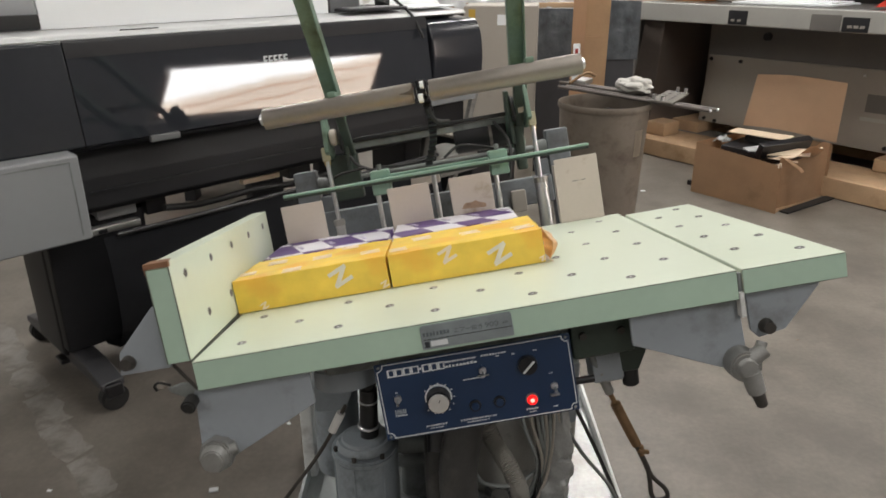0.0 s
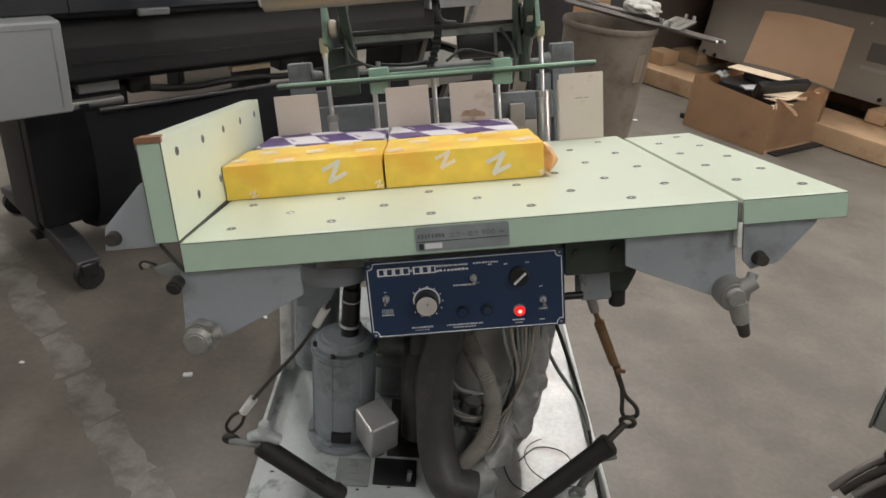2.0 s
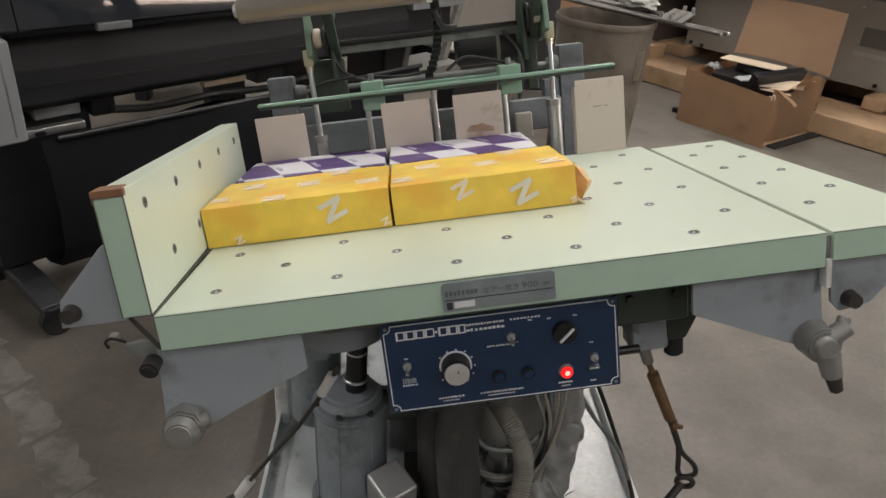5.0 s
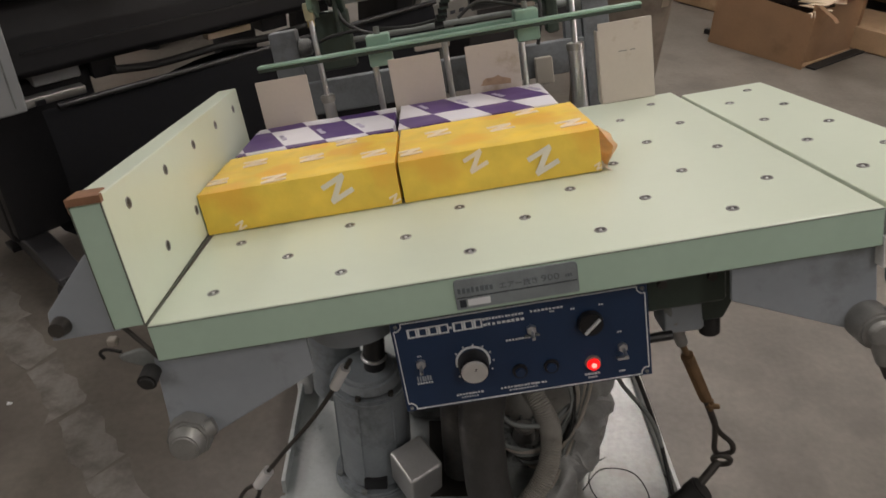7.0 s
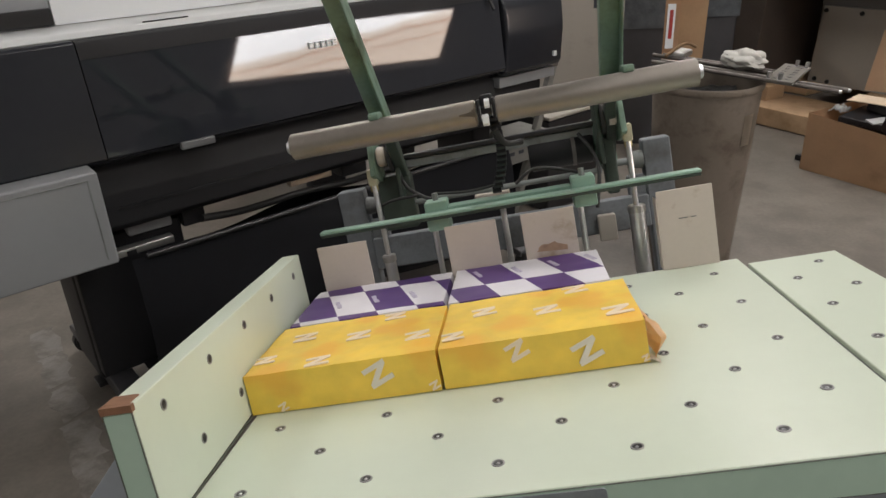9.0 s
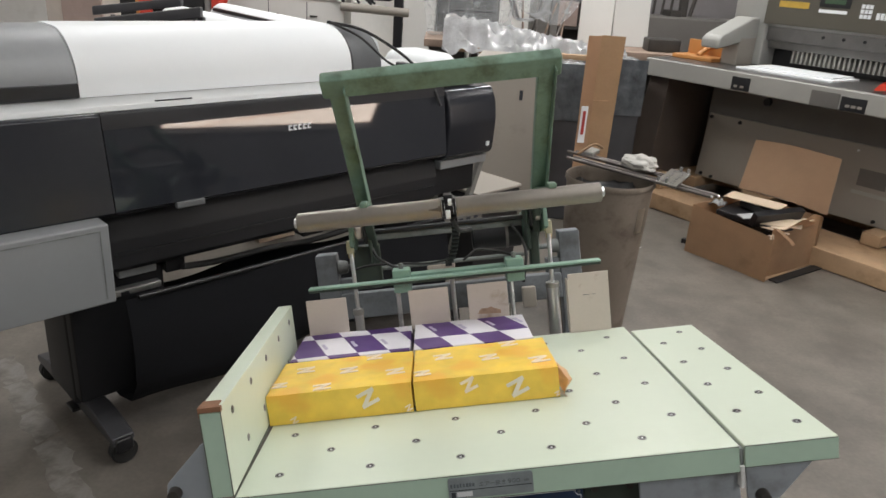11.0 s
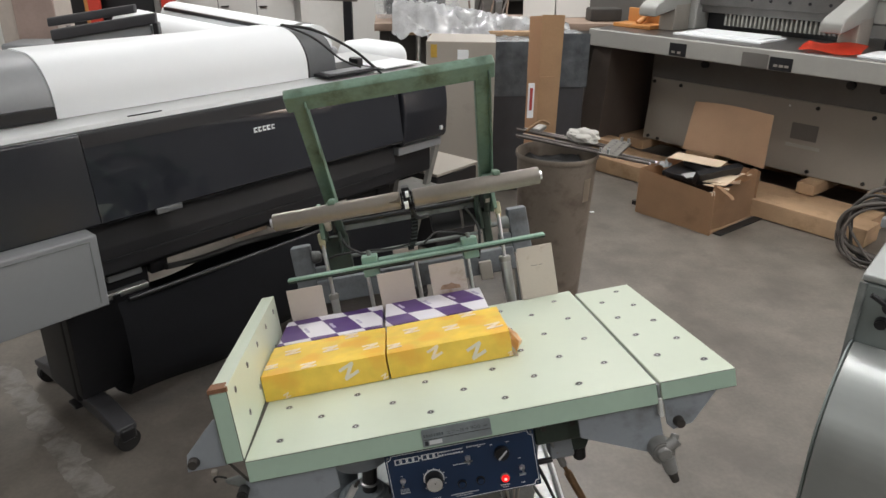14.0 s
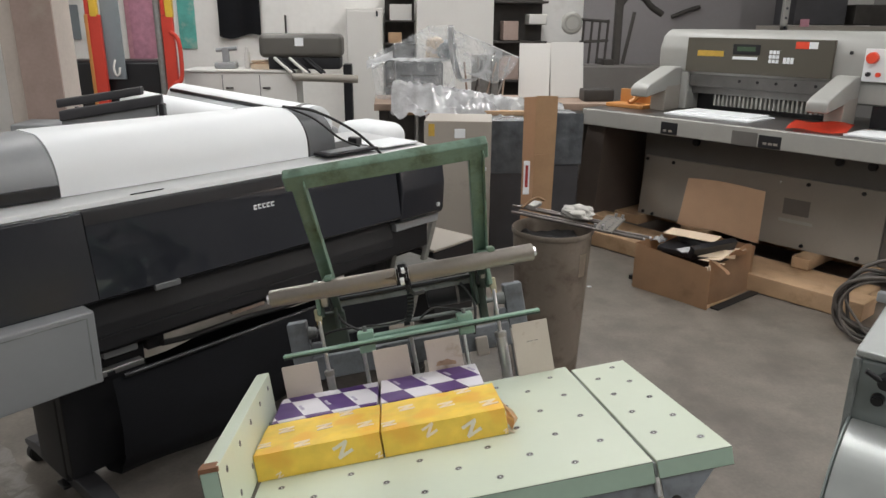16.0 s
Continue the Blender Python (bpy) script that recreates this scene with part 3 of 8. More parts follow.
solo("backdrop", Geo().box((X1 + 0.5, WY0 - 1.2, 0.6), (X1 + 0.52, WY1 + 1.2, 3.8)), DAYLIGHT, "bright overcast daylight outside the window", "backdrop", kind="structure")

# worn light strip, patches and crumbs on the floor
for k in range(9):
    rnd = random.Random(k)
    c = Vector((-1.315, 1.495, 0)).lerp(Vector((-0.175, 0.17, 0)), k / 8)
    edge = [(-0.112 + 0.224 * i / 6, -0.042 + rnd.uniform(-0.012, 0.012)) for i in range(7)] + [(0.112 - 0.224 * i / 6, 0.042 + rnd.uniform(-0.012, 0.012)) for i in range(7)]
    edge[0] = (edge[0][0] + rnd.uniform(0, 0.03), edge[0][1])
    edge[7] = (edge[7][0] - rnd.uniform(0, 0.03), edge[7][1])
    solo("floor_patch", Geo().prism(edge, "z", 0.0003, 0.0009 + 0.0001 * (k % 2)), STRIP, "worn pale strip of old floor paint", "floor marking", kind="structure", m=pose(c.x, c.y, 0, 0, 0, -49.5 + rnd.uniform(-3, 3)))
rnd = random.Random(12)
for k in range(34):
    x, y = rnd.uniform(-1.5, 2.4), rnd.uniform(-0.4, 3.2)
    if -0.1 < x < 0.85 and -0.1 < y < 1.1 or (x < 0.3 and y > 1.0) or x > 1.1 and y < 1.0 or x > 1.7 and y > 2.6:
        continue
    s = rnd.uniform(0.004, 0.009)
    solo("paper_scrap", Geo().prism([(-s, -s * 0.6), (s, -s * 0.8), (s * 0.8, s * 0.7), (-s * 0.9, s * 0.5)], "z", 0.0006, 0.0022), PAPER_WHITE if k % 3 else WOOD_DARK, "tiny scrap of paper on the floor", "paper scrap", "paper scraps on the floor", m=pose(x, y, 0, 0, 0, rnd.uniform(0, 180)))
for x, y, w in ((-0.25, 0.61, 0.012), (1.59, 3.28, 0.014)):
    solo("paper_scrap", Geo().box((-w, -0.008, 0.0005), (w, 0.008, 0.006), 0.001), PAPER_WHITE, "small white offcut on the floor", "paper scrap", "paper scraps on the floor", m=pose(x, y, 0, 0, 0, 12))


# ---- the paper jogger, its head tipped towards the rear left corner ----
HEAD = Matrix(((0.98653, -0.0021, -0.16357, -0.01604), (0.03569, 0.9786, 0.20264, 0.00549), (0.15964, -0.20575, 0.96549, 0.74115), (0, 0, 0, 1)))
HEAD_LEAF = HEAD @ Matrix.Rotation(0.025, 4, "Z")
ONE = Matrix.Identity(4)
jogger = thing("paper_jogger", pose(0.38, 0.4, 0), "pale green paper jogging machine, its table tipped to one corner", "jogging machine")


def head(name, geo, mat, parent=jogger, label=""):
    return part(name, geo, mat, parent, label, HEAD)


def leaf(name, geo, mat, parent=jogger, label=""):
    """A part of the upright side leaf, which hangs a little askew on its hinge."""
    return part(name, geo, mat, parent, label, HEAD_LEAF)


def base(name, geo, mat, parent=jogger, label=""):
    return part(name, geo, mat, parent, label, ONE)


def bars(x, z, width, height, count, y, seed, thick=0.0006):
    """A row of upright bars that stands for unreadable writing."""
    rnd = random.Random(seed)
    g, step = Geo(), width / count
    for i in range(count):
        a = x + i * step
        w = step * rnd.uniform(0.55, 0.85)
        h = height * rnd.uniform(0.75, 1.0)
        g.box((a, y - thick, z), (a + w, y, z + h))
    return g


table = head("tabletop", Geo().box((0, 0, -0.045), (0.81, 0.70, 0), 0.002, seg=2), TABLE_GREEN, label="pale green laminated table with air valves")
head("edge_band", Geo().box((0.001, -0.0022, -0.0445), (0.809, 0.0005, -0.0016), 0.0006), EDGE_GREEN, table)
wing = head("side_wing", Geo().box((0.817, 0, -0.038), (0.969, 0.66, 0), 0.002, seg=2), TABLE_GREEN, label="pale green extension leaf with air valves")
head("edge_band", Geo().box((0.818, -0.0022, -0.0375), (0.968, 0.0005, -0.0016), 0.0006), EDGE_GREEN, wing)
head("hinge_strip", Geo().box((0.8112, 0.001, -0.034), (0.8158, 0.655, -0.006)), DUST_GREY)
head("hinge_clip", Geo().box((0.8095, -0.004, -0.072), (0.8165, 0.012, -0.034), 0.001), WHITE_PAINT)
for x0, x1, z0 in ((0.001, 0.809, -0.0445), (0.818, 0.968, -0.0375)):
    for z in (-0.0015, z0):
        head("edge_line", Geo().box((x0, -0.0026, z - 0.0004), (x1, -0.0008, z + 0.0004)), LINE_BLACK, table if x0 < 0.5 else wing)
flap = leaf("side_flap", Geo().box((-0.034, 0.0, 0.002), (0.0, 0.665, 0.153), 0.002, seg=2), TABLE_GREEN, label="pale green side leaf swung upright")
leaf("edge_band", Geo().box((-0.0332, -0.0022, 0.003), (-0.0008, 0.0005, 0.145), 0.0006), EDGE_GREEN, flap)
for x in (-0.0336, -0.0004):
    leaf("edge_line", Geo().box((x - 0.0006, -0.0026, 0.003), (x + 0.0006, -0.0006, 0.146)), LINE_BLACK, flap)
leaf("edge_line", Geo().box((-0.0012, 0.0, -0.0005), (0.0012, 0.665, 0.0012)), LINE_BLACK, flap)
g = Geo()
g.prism([(-0.0355, 0.1465), (0.0012, 0.1462), (0.0014, 0.1545), (-0.0352, 0.1548)], "y", -0.0032, 0.004)
g.prism([(-0.0345, 0.152), (-0.004, 0.1525), (-0.006, 0.1546), (-0.0345, 0.155)], "y", 0.004, 0.028)
g.box((-0.036, -0.002, 0.138), (-0.0335, 0.02, 0.1546), 0.001)
leaf("chipped_corner", g, BROWN_CHIP, flap, "brown board bared at a chipped corner")

g = Geo()
g.torus((0, 0, 0.0004), (0, 0, 1), 0.0066, 0.0011, 18, 6)
VALVE = g.mesh("air_valve", VALVE_STEEL)
g = Geo()
g.cyl((0, 0, -0.0006), (0, 0, 0.0003), 0.0060, seg=16)
SEAT = g.mesh("valve_seat", BLACK_PLASTIC)
g = Geo()
tmp = bmesh.new()
bmesh.ops.create_uvsphere(tmp, u_segments=10, v_segments=6, radius=0.0029)
g._add(tmp)
BALL = g.mesh("valve_ball", STEEL)
SPOTS = []
for row in range(8):
    for k in range(5):
        x = (0.0593 if row == 0 else 0.0557 if row % 2 == 0 else 0.1352) + 0.1531 * k
        SPOTS.append((table, Matrix.Translation((x, 0.0613 + 0.0805 * row, 0))))
for k in range(5):
    y = 0.06 + 0.136 * k
    SPOTS.append((wing, Matrix.Translation((0.936 - 0.024 * y, y + 0.005, 0))))
    SPOTS.append((flap, pose(0, y, 0.125, 0, 90, 0)))
    if k < 4:
        SPOTS.append((wing, Matrix.Translation((0.860, y + 0.069, 0))))
        SPOTS.append((flap, pose(0, y + 0.067, 0.046, 0, 90, 0)))
g = Geo()
g.torus((0, 0, 0.0004), (0, 0, 1), 0.0062, 0.0009, 18, 6)
DULL_VALVE = g.mesh("air_valve", CAST_IRON)
g = Geo()
tmp = bmesh.new()
bmesh.ops.create_uvsphere(tmp, u_segments=10, v_segments=6, radius=0.0024)
g._add(tmp)
DULL_BALL = g.mesh("valve_ball", IRON)
for owner, m in SPOTS:
    w = (HEAD_LEAF if owner is flap else HEAD) @ m
    part("air_valve", DULL_VALVE if owner is flap else VALVE, VALVE_STEEL, owner, "", w)
    part("valve_seat", SEAT, BLACK_PLASTIC, owner, "", w)
    part("valve_ball", DULL_BALL if owner is flap else BALL, STEEL, owner, "", w @ Matrix.Translation((0, 0, -0.0014)))

# brackets below the leaves
bl = head("bracket", Geo().prism([(-0.011, -0.046), (0.165, -0.046), (0.165, -0.098), (0.05, -0.150), (0.0, -0.172), (-0.024, -0.176), (-0.018, -0.12)], "y", 0.012, 0.018, 0.001), GREY_PAINT, label="grey steel bracket plate")
br = head("bracket", Geo().prism([(0.65, -0.046), (0.812, -0.046), (0.818, -0.15), (0.803, -0.158), (0.78, -0.150), (0.65, -0.092)], "y", 0.012, 0.018, 0.001), GREY_PAINT, label="grey steel bracket plate")
bw = head("bracket", Geo().prism([(0.824, -0.039), (0.932, -0.039), (0.934, -0.045), (0.878, -0.105), (0.838, -0.112), (0.826, -0.098)], "y", 0.012, 0.018, 0.001), GREY_PAINT, label="grey steel bracket plate")
bf = head("bracket", Geo().prism([(-0.036, 0.092), (-0.046, 0.088), (-0.108, 0.028), (-0.114, -0.006), (-0.036, -0.006)], "y", 0.012, 0.018, 0.001), GREY_PAINT, label="grey steel bracket plate")
head("bolt", Geo().cyl((-0.097, 0.012, 0.012), (-0.097, -0.002, 0.012), 0.0115, 0.009, 16), IRON, bf)
head("bolt", Geo().cyl((0.849, 0.012, -0.095), (0.849, -0.004, -0.095), 0.0115, 0.009, 16), IRON, bw)
# clamp with a cast cap at the left
g = Geo()
g.cyl((0.006, 0.014, -0.148), (0.006, -0.012, -0.148), 0.0265, 0.0265, 8, 0.003)
g.cyl((0.006, -0.012, -0.148), (0.006, -0.028, -0.148), 0.0225, 0.0165, 16, 0.002)
g.cyl((0.016, -0.002, -0.146), (0.036, 0.004, -0.142), 0.013, 0.011, 8, 0.001)
head("clamp_cap", g, CAST_IRON, bl, "cast metal clamp cap")
# T clamp at the right
g = Geo()
g.cyl((0.804, 0.016, -0.142), (0.804, -0.018, -0.144), 0.0245, 0.0235, 20, 0.003)
g.cyl((0.804, -0.018, -0.144), (0.804, -0.026, -0.144), 0.016, 0.013, 18, 0.001)
g.cyl((0.812, -0.010, -0.136), (0.835, -0.012, -0.122), 0.013, 0.0115, 18, 0.001)
g.cyl((0.809, -0.014, -0.152), (0.815, -0.018, -0.186), 0.0150, 0.0125, 18, 0.002)
g.cyl((0.826, -0.010, -0.128), (0.834, -0.006, -0.112), 0.008, 0.008, 12, 0.001)
head("clamp", g, CAST_IRON, br, "cast metal T clamp")
head("clamp_screw", Geo().cyl((0.814, -0.018, -0.18), (0.820, -0.020, -0.206), 0.0105, 0.008, 14, 0.002), IRON, br)

# sub-frame, mounts and stops under the table
head("sub_frame", Geo().box((0.175, 0.075, -0.082), (0.64, 0.62, -0.046), 0.004), DUST_GREY)
head("mount_disc", Geo().cyl((0.20, 0.15, -0.118), (0.20, 0.15, -0.082), 0.062, 0.058, 32, 0.004), GREY_PAINT)
head("mount_disc", Geo().cyl((0.605, 0.17, -0.112), (0.605, 0.17, -0.082), 0.066, 0.062, 32, 0.004), DUST_GREY)
head("stop_block", Geo().box((0.598, 0.10, -0.178), (0.650, 0.15, -0.100), 0.004), GREY_PAINT)
head("vibrator_block", Geo().box((0.566, 0.060, -0.118), (0.664, 0.098, -0.0465), 0.004), DARK_GREEN, label="greasy dark green vibrator block")
for x in (0.585, 0.645):
    head("vibrator_bolt", Geo().cyl((x, 0.054, -0.080), (x, 0.060, -0.080), 0.006, seg=6), IRON)
head("rubber_foot", Geo().cyl((0.663, 0.12, -0.196), (0.663, 0.12, -0.14), 0.0135, 0.0140, 18, 0.003), BLACK_RUBBER)
g = Geo()
g.prism([(0.640, -0.082), (0.694, -0.088), (0.690, -0.135), (0.674, -0.165), (0.648, -0.165)], "y", 0.100, 0.142, 0.002)
head("foot_holder", g, DARK_GREEN)
head("side_stub", Geo().cyl((0.562, 0.05, -0.147), (0.592, 0.05, -0.147), 0.006, seg=12), BLACK_PLASTIC)

# name plate on the front edge
pl = []
for cx, cz, a0 in ((0.472, -0.0085, 0), (0.346, -0.0085, 90), (0.343, -0.0385, 180), (0.475, -0.0385, 270)):
    r = 0.005 if cz > -0.02 else 0.002
    pl += [(cx + r * math.cos(radians(a0 + 22.5 * k)), cz + r * math.sin(radians(a0 + 22.5 * k))) for k in range(5)]
plate = head("name_plate", Geo().prism(pl, "y", -0.0042, -0.0022, 0.0006), PLATE_METAL, label="worn metal name plate with faded print")
head("faded_print", bars(0.3445, -0.0205, 0.040, 0.0070, 8, -0.0042, 3), PLATE_INK, plate)
head("faded_print", bars(0.463, -0.0200, 0.008, 0.0040, 3, -0.0042, 4), PLATE_INK, plate)
for text, x, size, squeeze in (("エアー抜き", 0.3895, 0.0085, 1.05), ("900", 0.4360, 0.0108, 1.28)):
    g = lettering(text, size, 0.0003, squeeze)
    g.bm.transform(Matrix.Translation((x, -0.0044, -0.0212)))
    head("plate_print", g, PLATE_INK, plate)
head("plate_rule", Geo().box((0.343, -0.0047, -0.0262), (0.475, -0.0042, -0.0252)), INK_DARK, plate)
head("plate_patch", Geo().box((0.354, -0.0047, -0.0365), (0.379, -0.0042, -0.0285)), INK_WHITE, plate)
head("plate_patch", Geo().box((0.345, -0.0047, -0.0375), (0.352, -0.0042, -0.0285)), INK_DARK, plate)

# control panel
panel = head("control_box", Geo().box((0.264, 0.037, -0.184), (0.555, 0.15, -0.064), 0.004), GREY_PAINT, label="grey control box with a dark blue front")
face = head("panel_face", Geo().box((0.258, 0.0335, -0.1872), (0.561, 0.037, -0.0625), 0.0012), BLUE_PANEL, jogger, "dark blue control panel with white lettering")
FY = 0.0335
g = Geo()
cn = [(0.2705, -0.0655), (0.5485, -0.0655), (0.5485, -0.0700), (0.5525, -0.0745), (0.5575, -0.0745), (0.5575, -0.1755), (0.5525, -0.1755), (0.5485, -0.1800), (0.5485, -0.1842), (0.2705, -0.1842), (0.2705, -0.1800), (0.2660, -0.1755), (0.2615, -0.1755), (0.2615, -0.0745), (0.2660, -0.0745), (0.2705, -0.0700)]
for (ax, az), (bx, bz) in zip(cn, cn[1:] + cn[:1]):
    g.cyl((ax, FY, az), (bx, FY, bz), 0.0008, seg=6)
head("border_line", g, INK_WHITE, face)
for sx, sz in ((0.2645, -0.0685), (0.5545, -0.0685), (0.2645, -0.1815), (0.5545, -0.1815)):
    head("screw", Geo().cyl((sx, FY, sz), (sx, FY - 0.002, sz), 0.0025, 0.0020, 12), DUST_GREY, face)
# maker's mark as plain hollow blocks, then small unreadable print
g = Geo()
x = 0.2765
for w in (0.0118, 0.0122, 0.0120, 0.0124, 0.0034, 0.0122, 0.0118, 0.0100):
    z0, z1, k = (-0.0812, -0.0784, w) if w < 0.005 else (-0.0860, -0.0740, 0.0028)
    g.box((x, FY - 0.0006, z0), (x + min(k, w), FY, z1))
    if w > 0.005:
        g.box((x + w - 0.0018, FY - 0.0006, z0), (x + w, FY, z1))
        g.box((x + k, FY - 0.0006, z1 - 0.0016), (x + w - 0.0018, FY, z1))
        g.box((x + k, FY - 0.0006, z0), (x + w - 0.0018, FY, z0 + 0.0016))
    x += w - 0.0012 + (0.0016 if w > 0.005 else 0.0022)
head("maker_mark", g, INK_WHITE, face)
for i, (x, z, w, h, n) in enumerate(((0.3665, -0.0772, 0.050, 0.0028, 13), (0.4230, -0.0768, 0.040, 0.0028, 9), (0.3665, -0.0848, 0.050, 0.0036, 9), (0.4455, -0.0805, 0.006, 0.002, 2), (0.4700, -0.0815, 0.006, 0.002, 2), (0.5030, -0.0815, 0.006, 0.002, 2), (0.3905, -0.1100, 0.030, 0.0024, 8), (0.2835, -0.1125, 0.005, 0.0018, 2), (0.2835, -0.1295, 0.005, 0.0018, 2), (0.2775, -0.1500, 0.020, 0.0022, 6), (0.3215, -0.1745, 0.034, 0.0024, 9), (0.3270, -0.1785, 0.022, 0.0016, 7), (0.3760, -0.1745, 0.058, 0.0024, 14), (0.3860, -0.1785, 0.036, 0.0016, 10), (0.4790, -0.1740, 0.020, 0.0026, 5), (0.4830, -0.1785, 0.012, 0.0016, 4), (0.5210, -0.1760, 0.008, 0.0018, 3), (0.5220, -0.1215, 0.006, 0.0018, 2), (0.4870, -0.1150, 0.008, 0.0018, 3))):
    head("small_print", bars(x, z, w, h, n, FY, 20 + i), INK_WHITE, face)
# vibration dial
dial = head("dial", Geo().cyl((0.348, FY, -0.132), (0.348, FY - 0.019, -0.132), 0.0190, 0.0172, 36, 0.001), BLACK_PLASTIC, face, "black dial with a bright metal cap")
head("dial_cap", Geo().cyl((0.348, FY - 0.019, -0.132), (0.348, FY - 0.0228, -0.1325), 0.0160, 0.0155, 32, 0.0008), DIAL_METAL, dial)
head("dial_mark", Geo().box((-0.0006, FY - 0.0236, 0.002), (0.0006, FY - 0.0227, 0.0145), m=Matrix.Translation((0.348, 0, -0.1322)) @ Matrix.Rotation(radians(25), 4, "Y")), INK_DARK, dial)
g = Geo()
for i in range(26):
    a = radians(-20 + i * 8.2)
    b = radians(-20 + (i + 1) * 8.2)
    g.prism([(0.348 + r * math.cos(t), -0.130 + r * math.sin(t)) for r, t in ((0.0185, a), (0.0212, a), (0.0212, b), (0.0185, b))], "y", FY - 0.0005, FY)
head("dial_arc", g, INK_WHITE, face)
g = Geo()
for i in range(11):
    a = radians(-50 + i * 28)
    g.box((-0.0010, FY - 0.0005, 0.0235), (0.0010, FY, 0.0256), m=Matrix.Translation((0.348, 0, -0.132)) @ Matrix.Rotation(a, 4, "Y"))
head("dial_ticks", g, INK_WHITE, face)
# rotary switch
sw = head("rotary_switch", Geo().cyl((0.491, FY, -0.101), (0.491, FY - 0.010, -0.101), 0.0155, 0.0145, 28, 0.001), BLACK_PLASTIC, face)
head("pointer", Geo().box((-0.0125, FY - 0.0135, -0.0016), (0.0125, FY - 0.010, 0.0016), 0.0006, m=Matrix.Translation((0.492, 0, -0.1025)) @ Matrix.Rotation(radians(-42), 4, "Y")), INK_WHITE, sw, "white switch pointer")
# toggles, push buttons and pilot lamp
for tx, tz in ((0.286, -0.1215), (0.422, -0.0985), (0.527, -0.1415)):
    tg = head("toggle_switch", Geo().cyl((tx, FY, tz), (tx, FY - 0.005, tz), 0.0062, 0.0058, 6), STEEL, face)
    head("toggle_lever", Geo().cyl((tx, FY - 0.005, tz), (tx, FY - 0.018, tz - 0.004), 0.0016, 0.0024, 10), STEEL, tg)
head("switch_guard", Geo().box((0.413, FY - 0.004, -0.1075), (0.431, FY, -0.1055), 0.0006), DUST_GREY, face)
head("switch_guard", Geo().box((0.519, FY - 0.007, -0.1565), (0.533, FY, -0.1535), 0.0006), STEEL, face)
for bx in (0.402, 0.440):
    pb = head("push_button", Geo().cyl((bx, FY, -0.1525), (bx, FY - 0.004, -0.1525), 0.0092, 0.0088, 24), BLACK_PLASTIC, face)
    head("button_cap", Geo().cyl((bx, FY - 0.004, -0.1525), (bx, FY - 0.007, -0.1525), 0.0066, 0.006, 24, 0.0008), BLUE_PANEL, pb)
lamp = head("pilot_lamp", Geo().cyl((0.49, FY, -0.157), (0.49, FY - 0.003, -0.157), 0.0100, 0.0095, 24), DUST_GREY, face)
head("lamp_lens", Geo().cyl((0.49, FY - 0.003, -0.157), (0.49, FY - 0.009, -0.157), 0.0085, 0.0070, 24, 0.002), LAMP_RED, lamp, "lit red pilot lamp")
# glowing disc set on the lens for the lamp's bright centre
head("lamp_hot_centre", Geo().cyl((0.49, FY - 0.009, -0.1565), (0.49, FY - 0.0105, -0.1565), 0.0038, 0.0022, 20, 0.0006), LAMP_CORE, lamp, "bright core of the lamp")
head("air_symbol", bars(0.278, -0.1465, 0.018, 0.0075, 6, FY, 55), GREY_PAINT, face)

# press rollers on their lift arms
RY, RZ = 0.62, 0.359
for x0, x1 in ((0.036, 0.377), (0.412, 0.755)):
    roller = head("press_roller", Geo().cyl((x0, RY, RZ), (x1, RY, RZ), 0.0235, seg=48, bevel=0.002), ROLLER, label="brushed metal press roller")
    head("roller_end", Geo().cyl((x0 - 0.008, RY, RZ), (x0, RY, RZ), 0.012, 0.013, 20, 0.001), STEEL, roller)
    head("roller_end", Geo().cyl((x1, RY, RZ), (x1 + 0.008, RY, RZ), 0.013, 0.012, 20, 0.001), STEEL, roller)
head("roller_scuff", Geo().sheet(10, 8, lambda u, v: (0.347 + 0.0295 * u, RY - 0.0238 * math.cos(2.1 * (v - 0.5) + 0.1), RZ + 0.0238 * math.sin(2.1 * (v - 0.5) * (0.35 + 0.65 * u) + 0.1))), ROLLER_SCUFF)
g = Geo()
g.box((0.379, RY - 0.02, RZ - 0.016), (0.384, RY + 0.05, RZ + 0.022), 0.001)
g.box((0.405, RY - 0.02, RZ - 0.016), (0.410, RY + 0.05, RZ + 0.022), 0.001)
g.cyl((0.378, RY, RZ), (0.412, RY, RZ), 0.009, seg=14)
g.box((0.384, RY + 0.02, RZ + 0.0), (0.405, RY + 0.09, RZ + 0.028), 0.002)
yoke = head("roller_yoke", g, BLACK_PLASTIC)
head("yoke_nut", Geo().cyl((0.386, RY - 0.014, RZ - 0.014), (0.397, RY - 0.014, RZ - 0.014), 0.0105, seg=6), PAPER_WHITE, yoke, "white plastic nut")
head("yoke_nut", Geo().cyl((0.393, RY - 0.012, RZ + 0.014), (0.402, RY - 0.012, RZ + 0.014), 0.0085, seg=6), PAPER_WHITE, yoke, "white plastic nut")

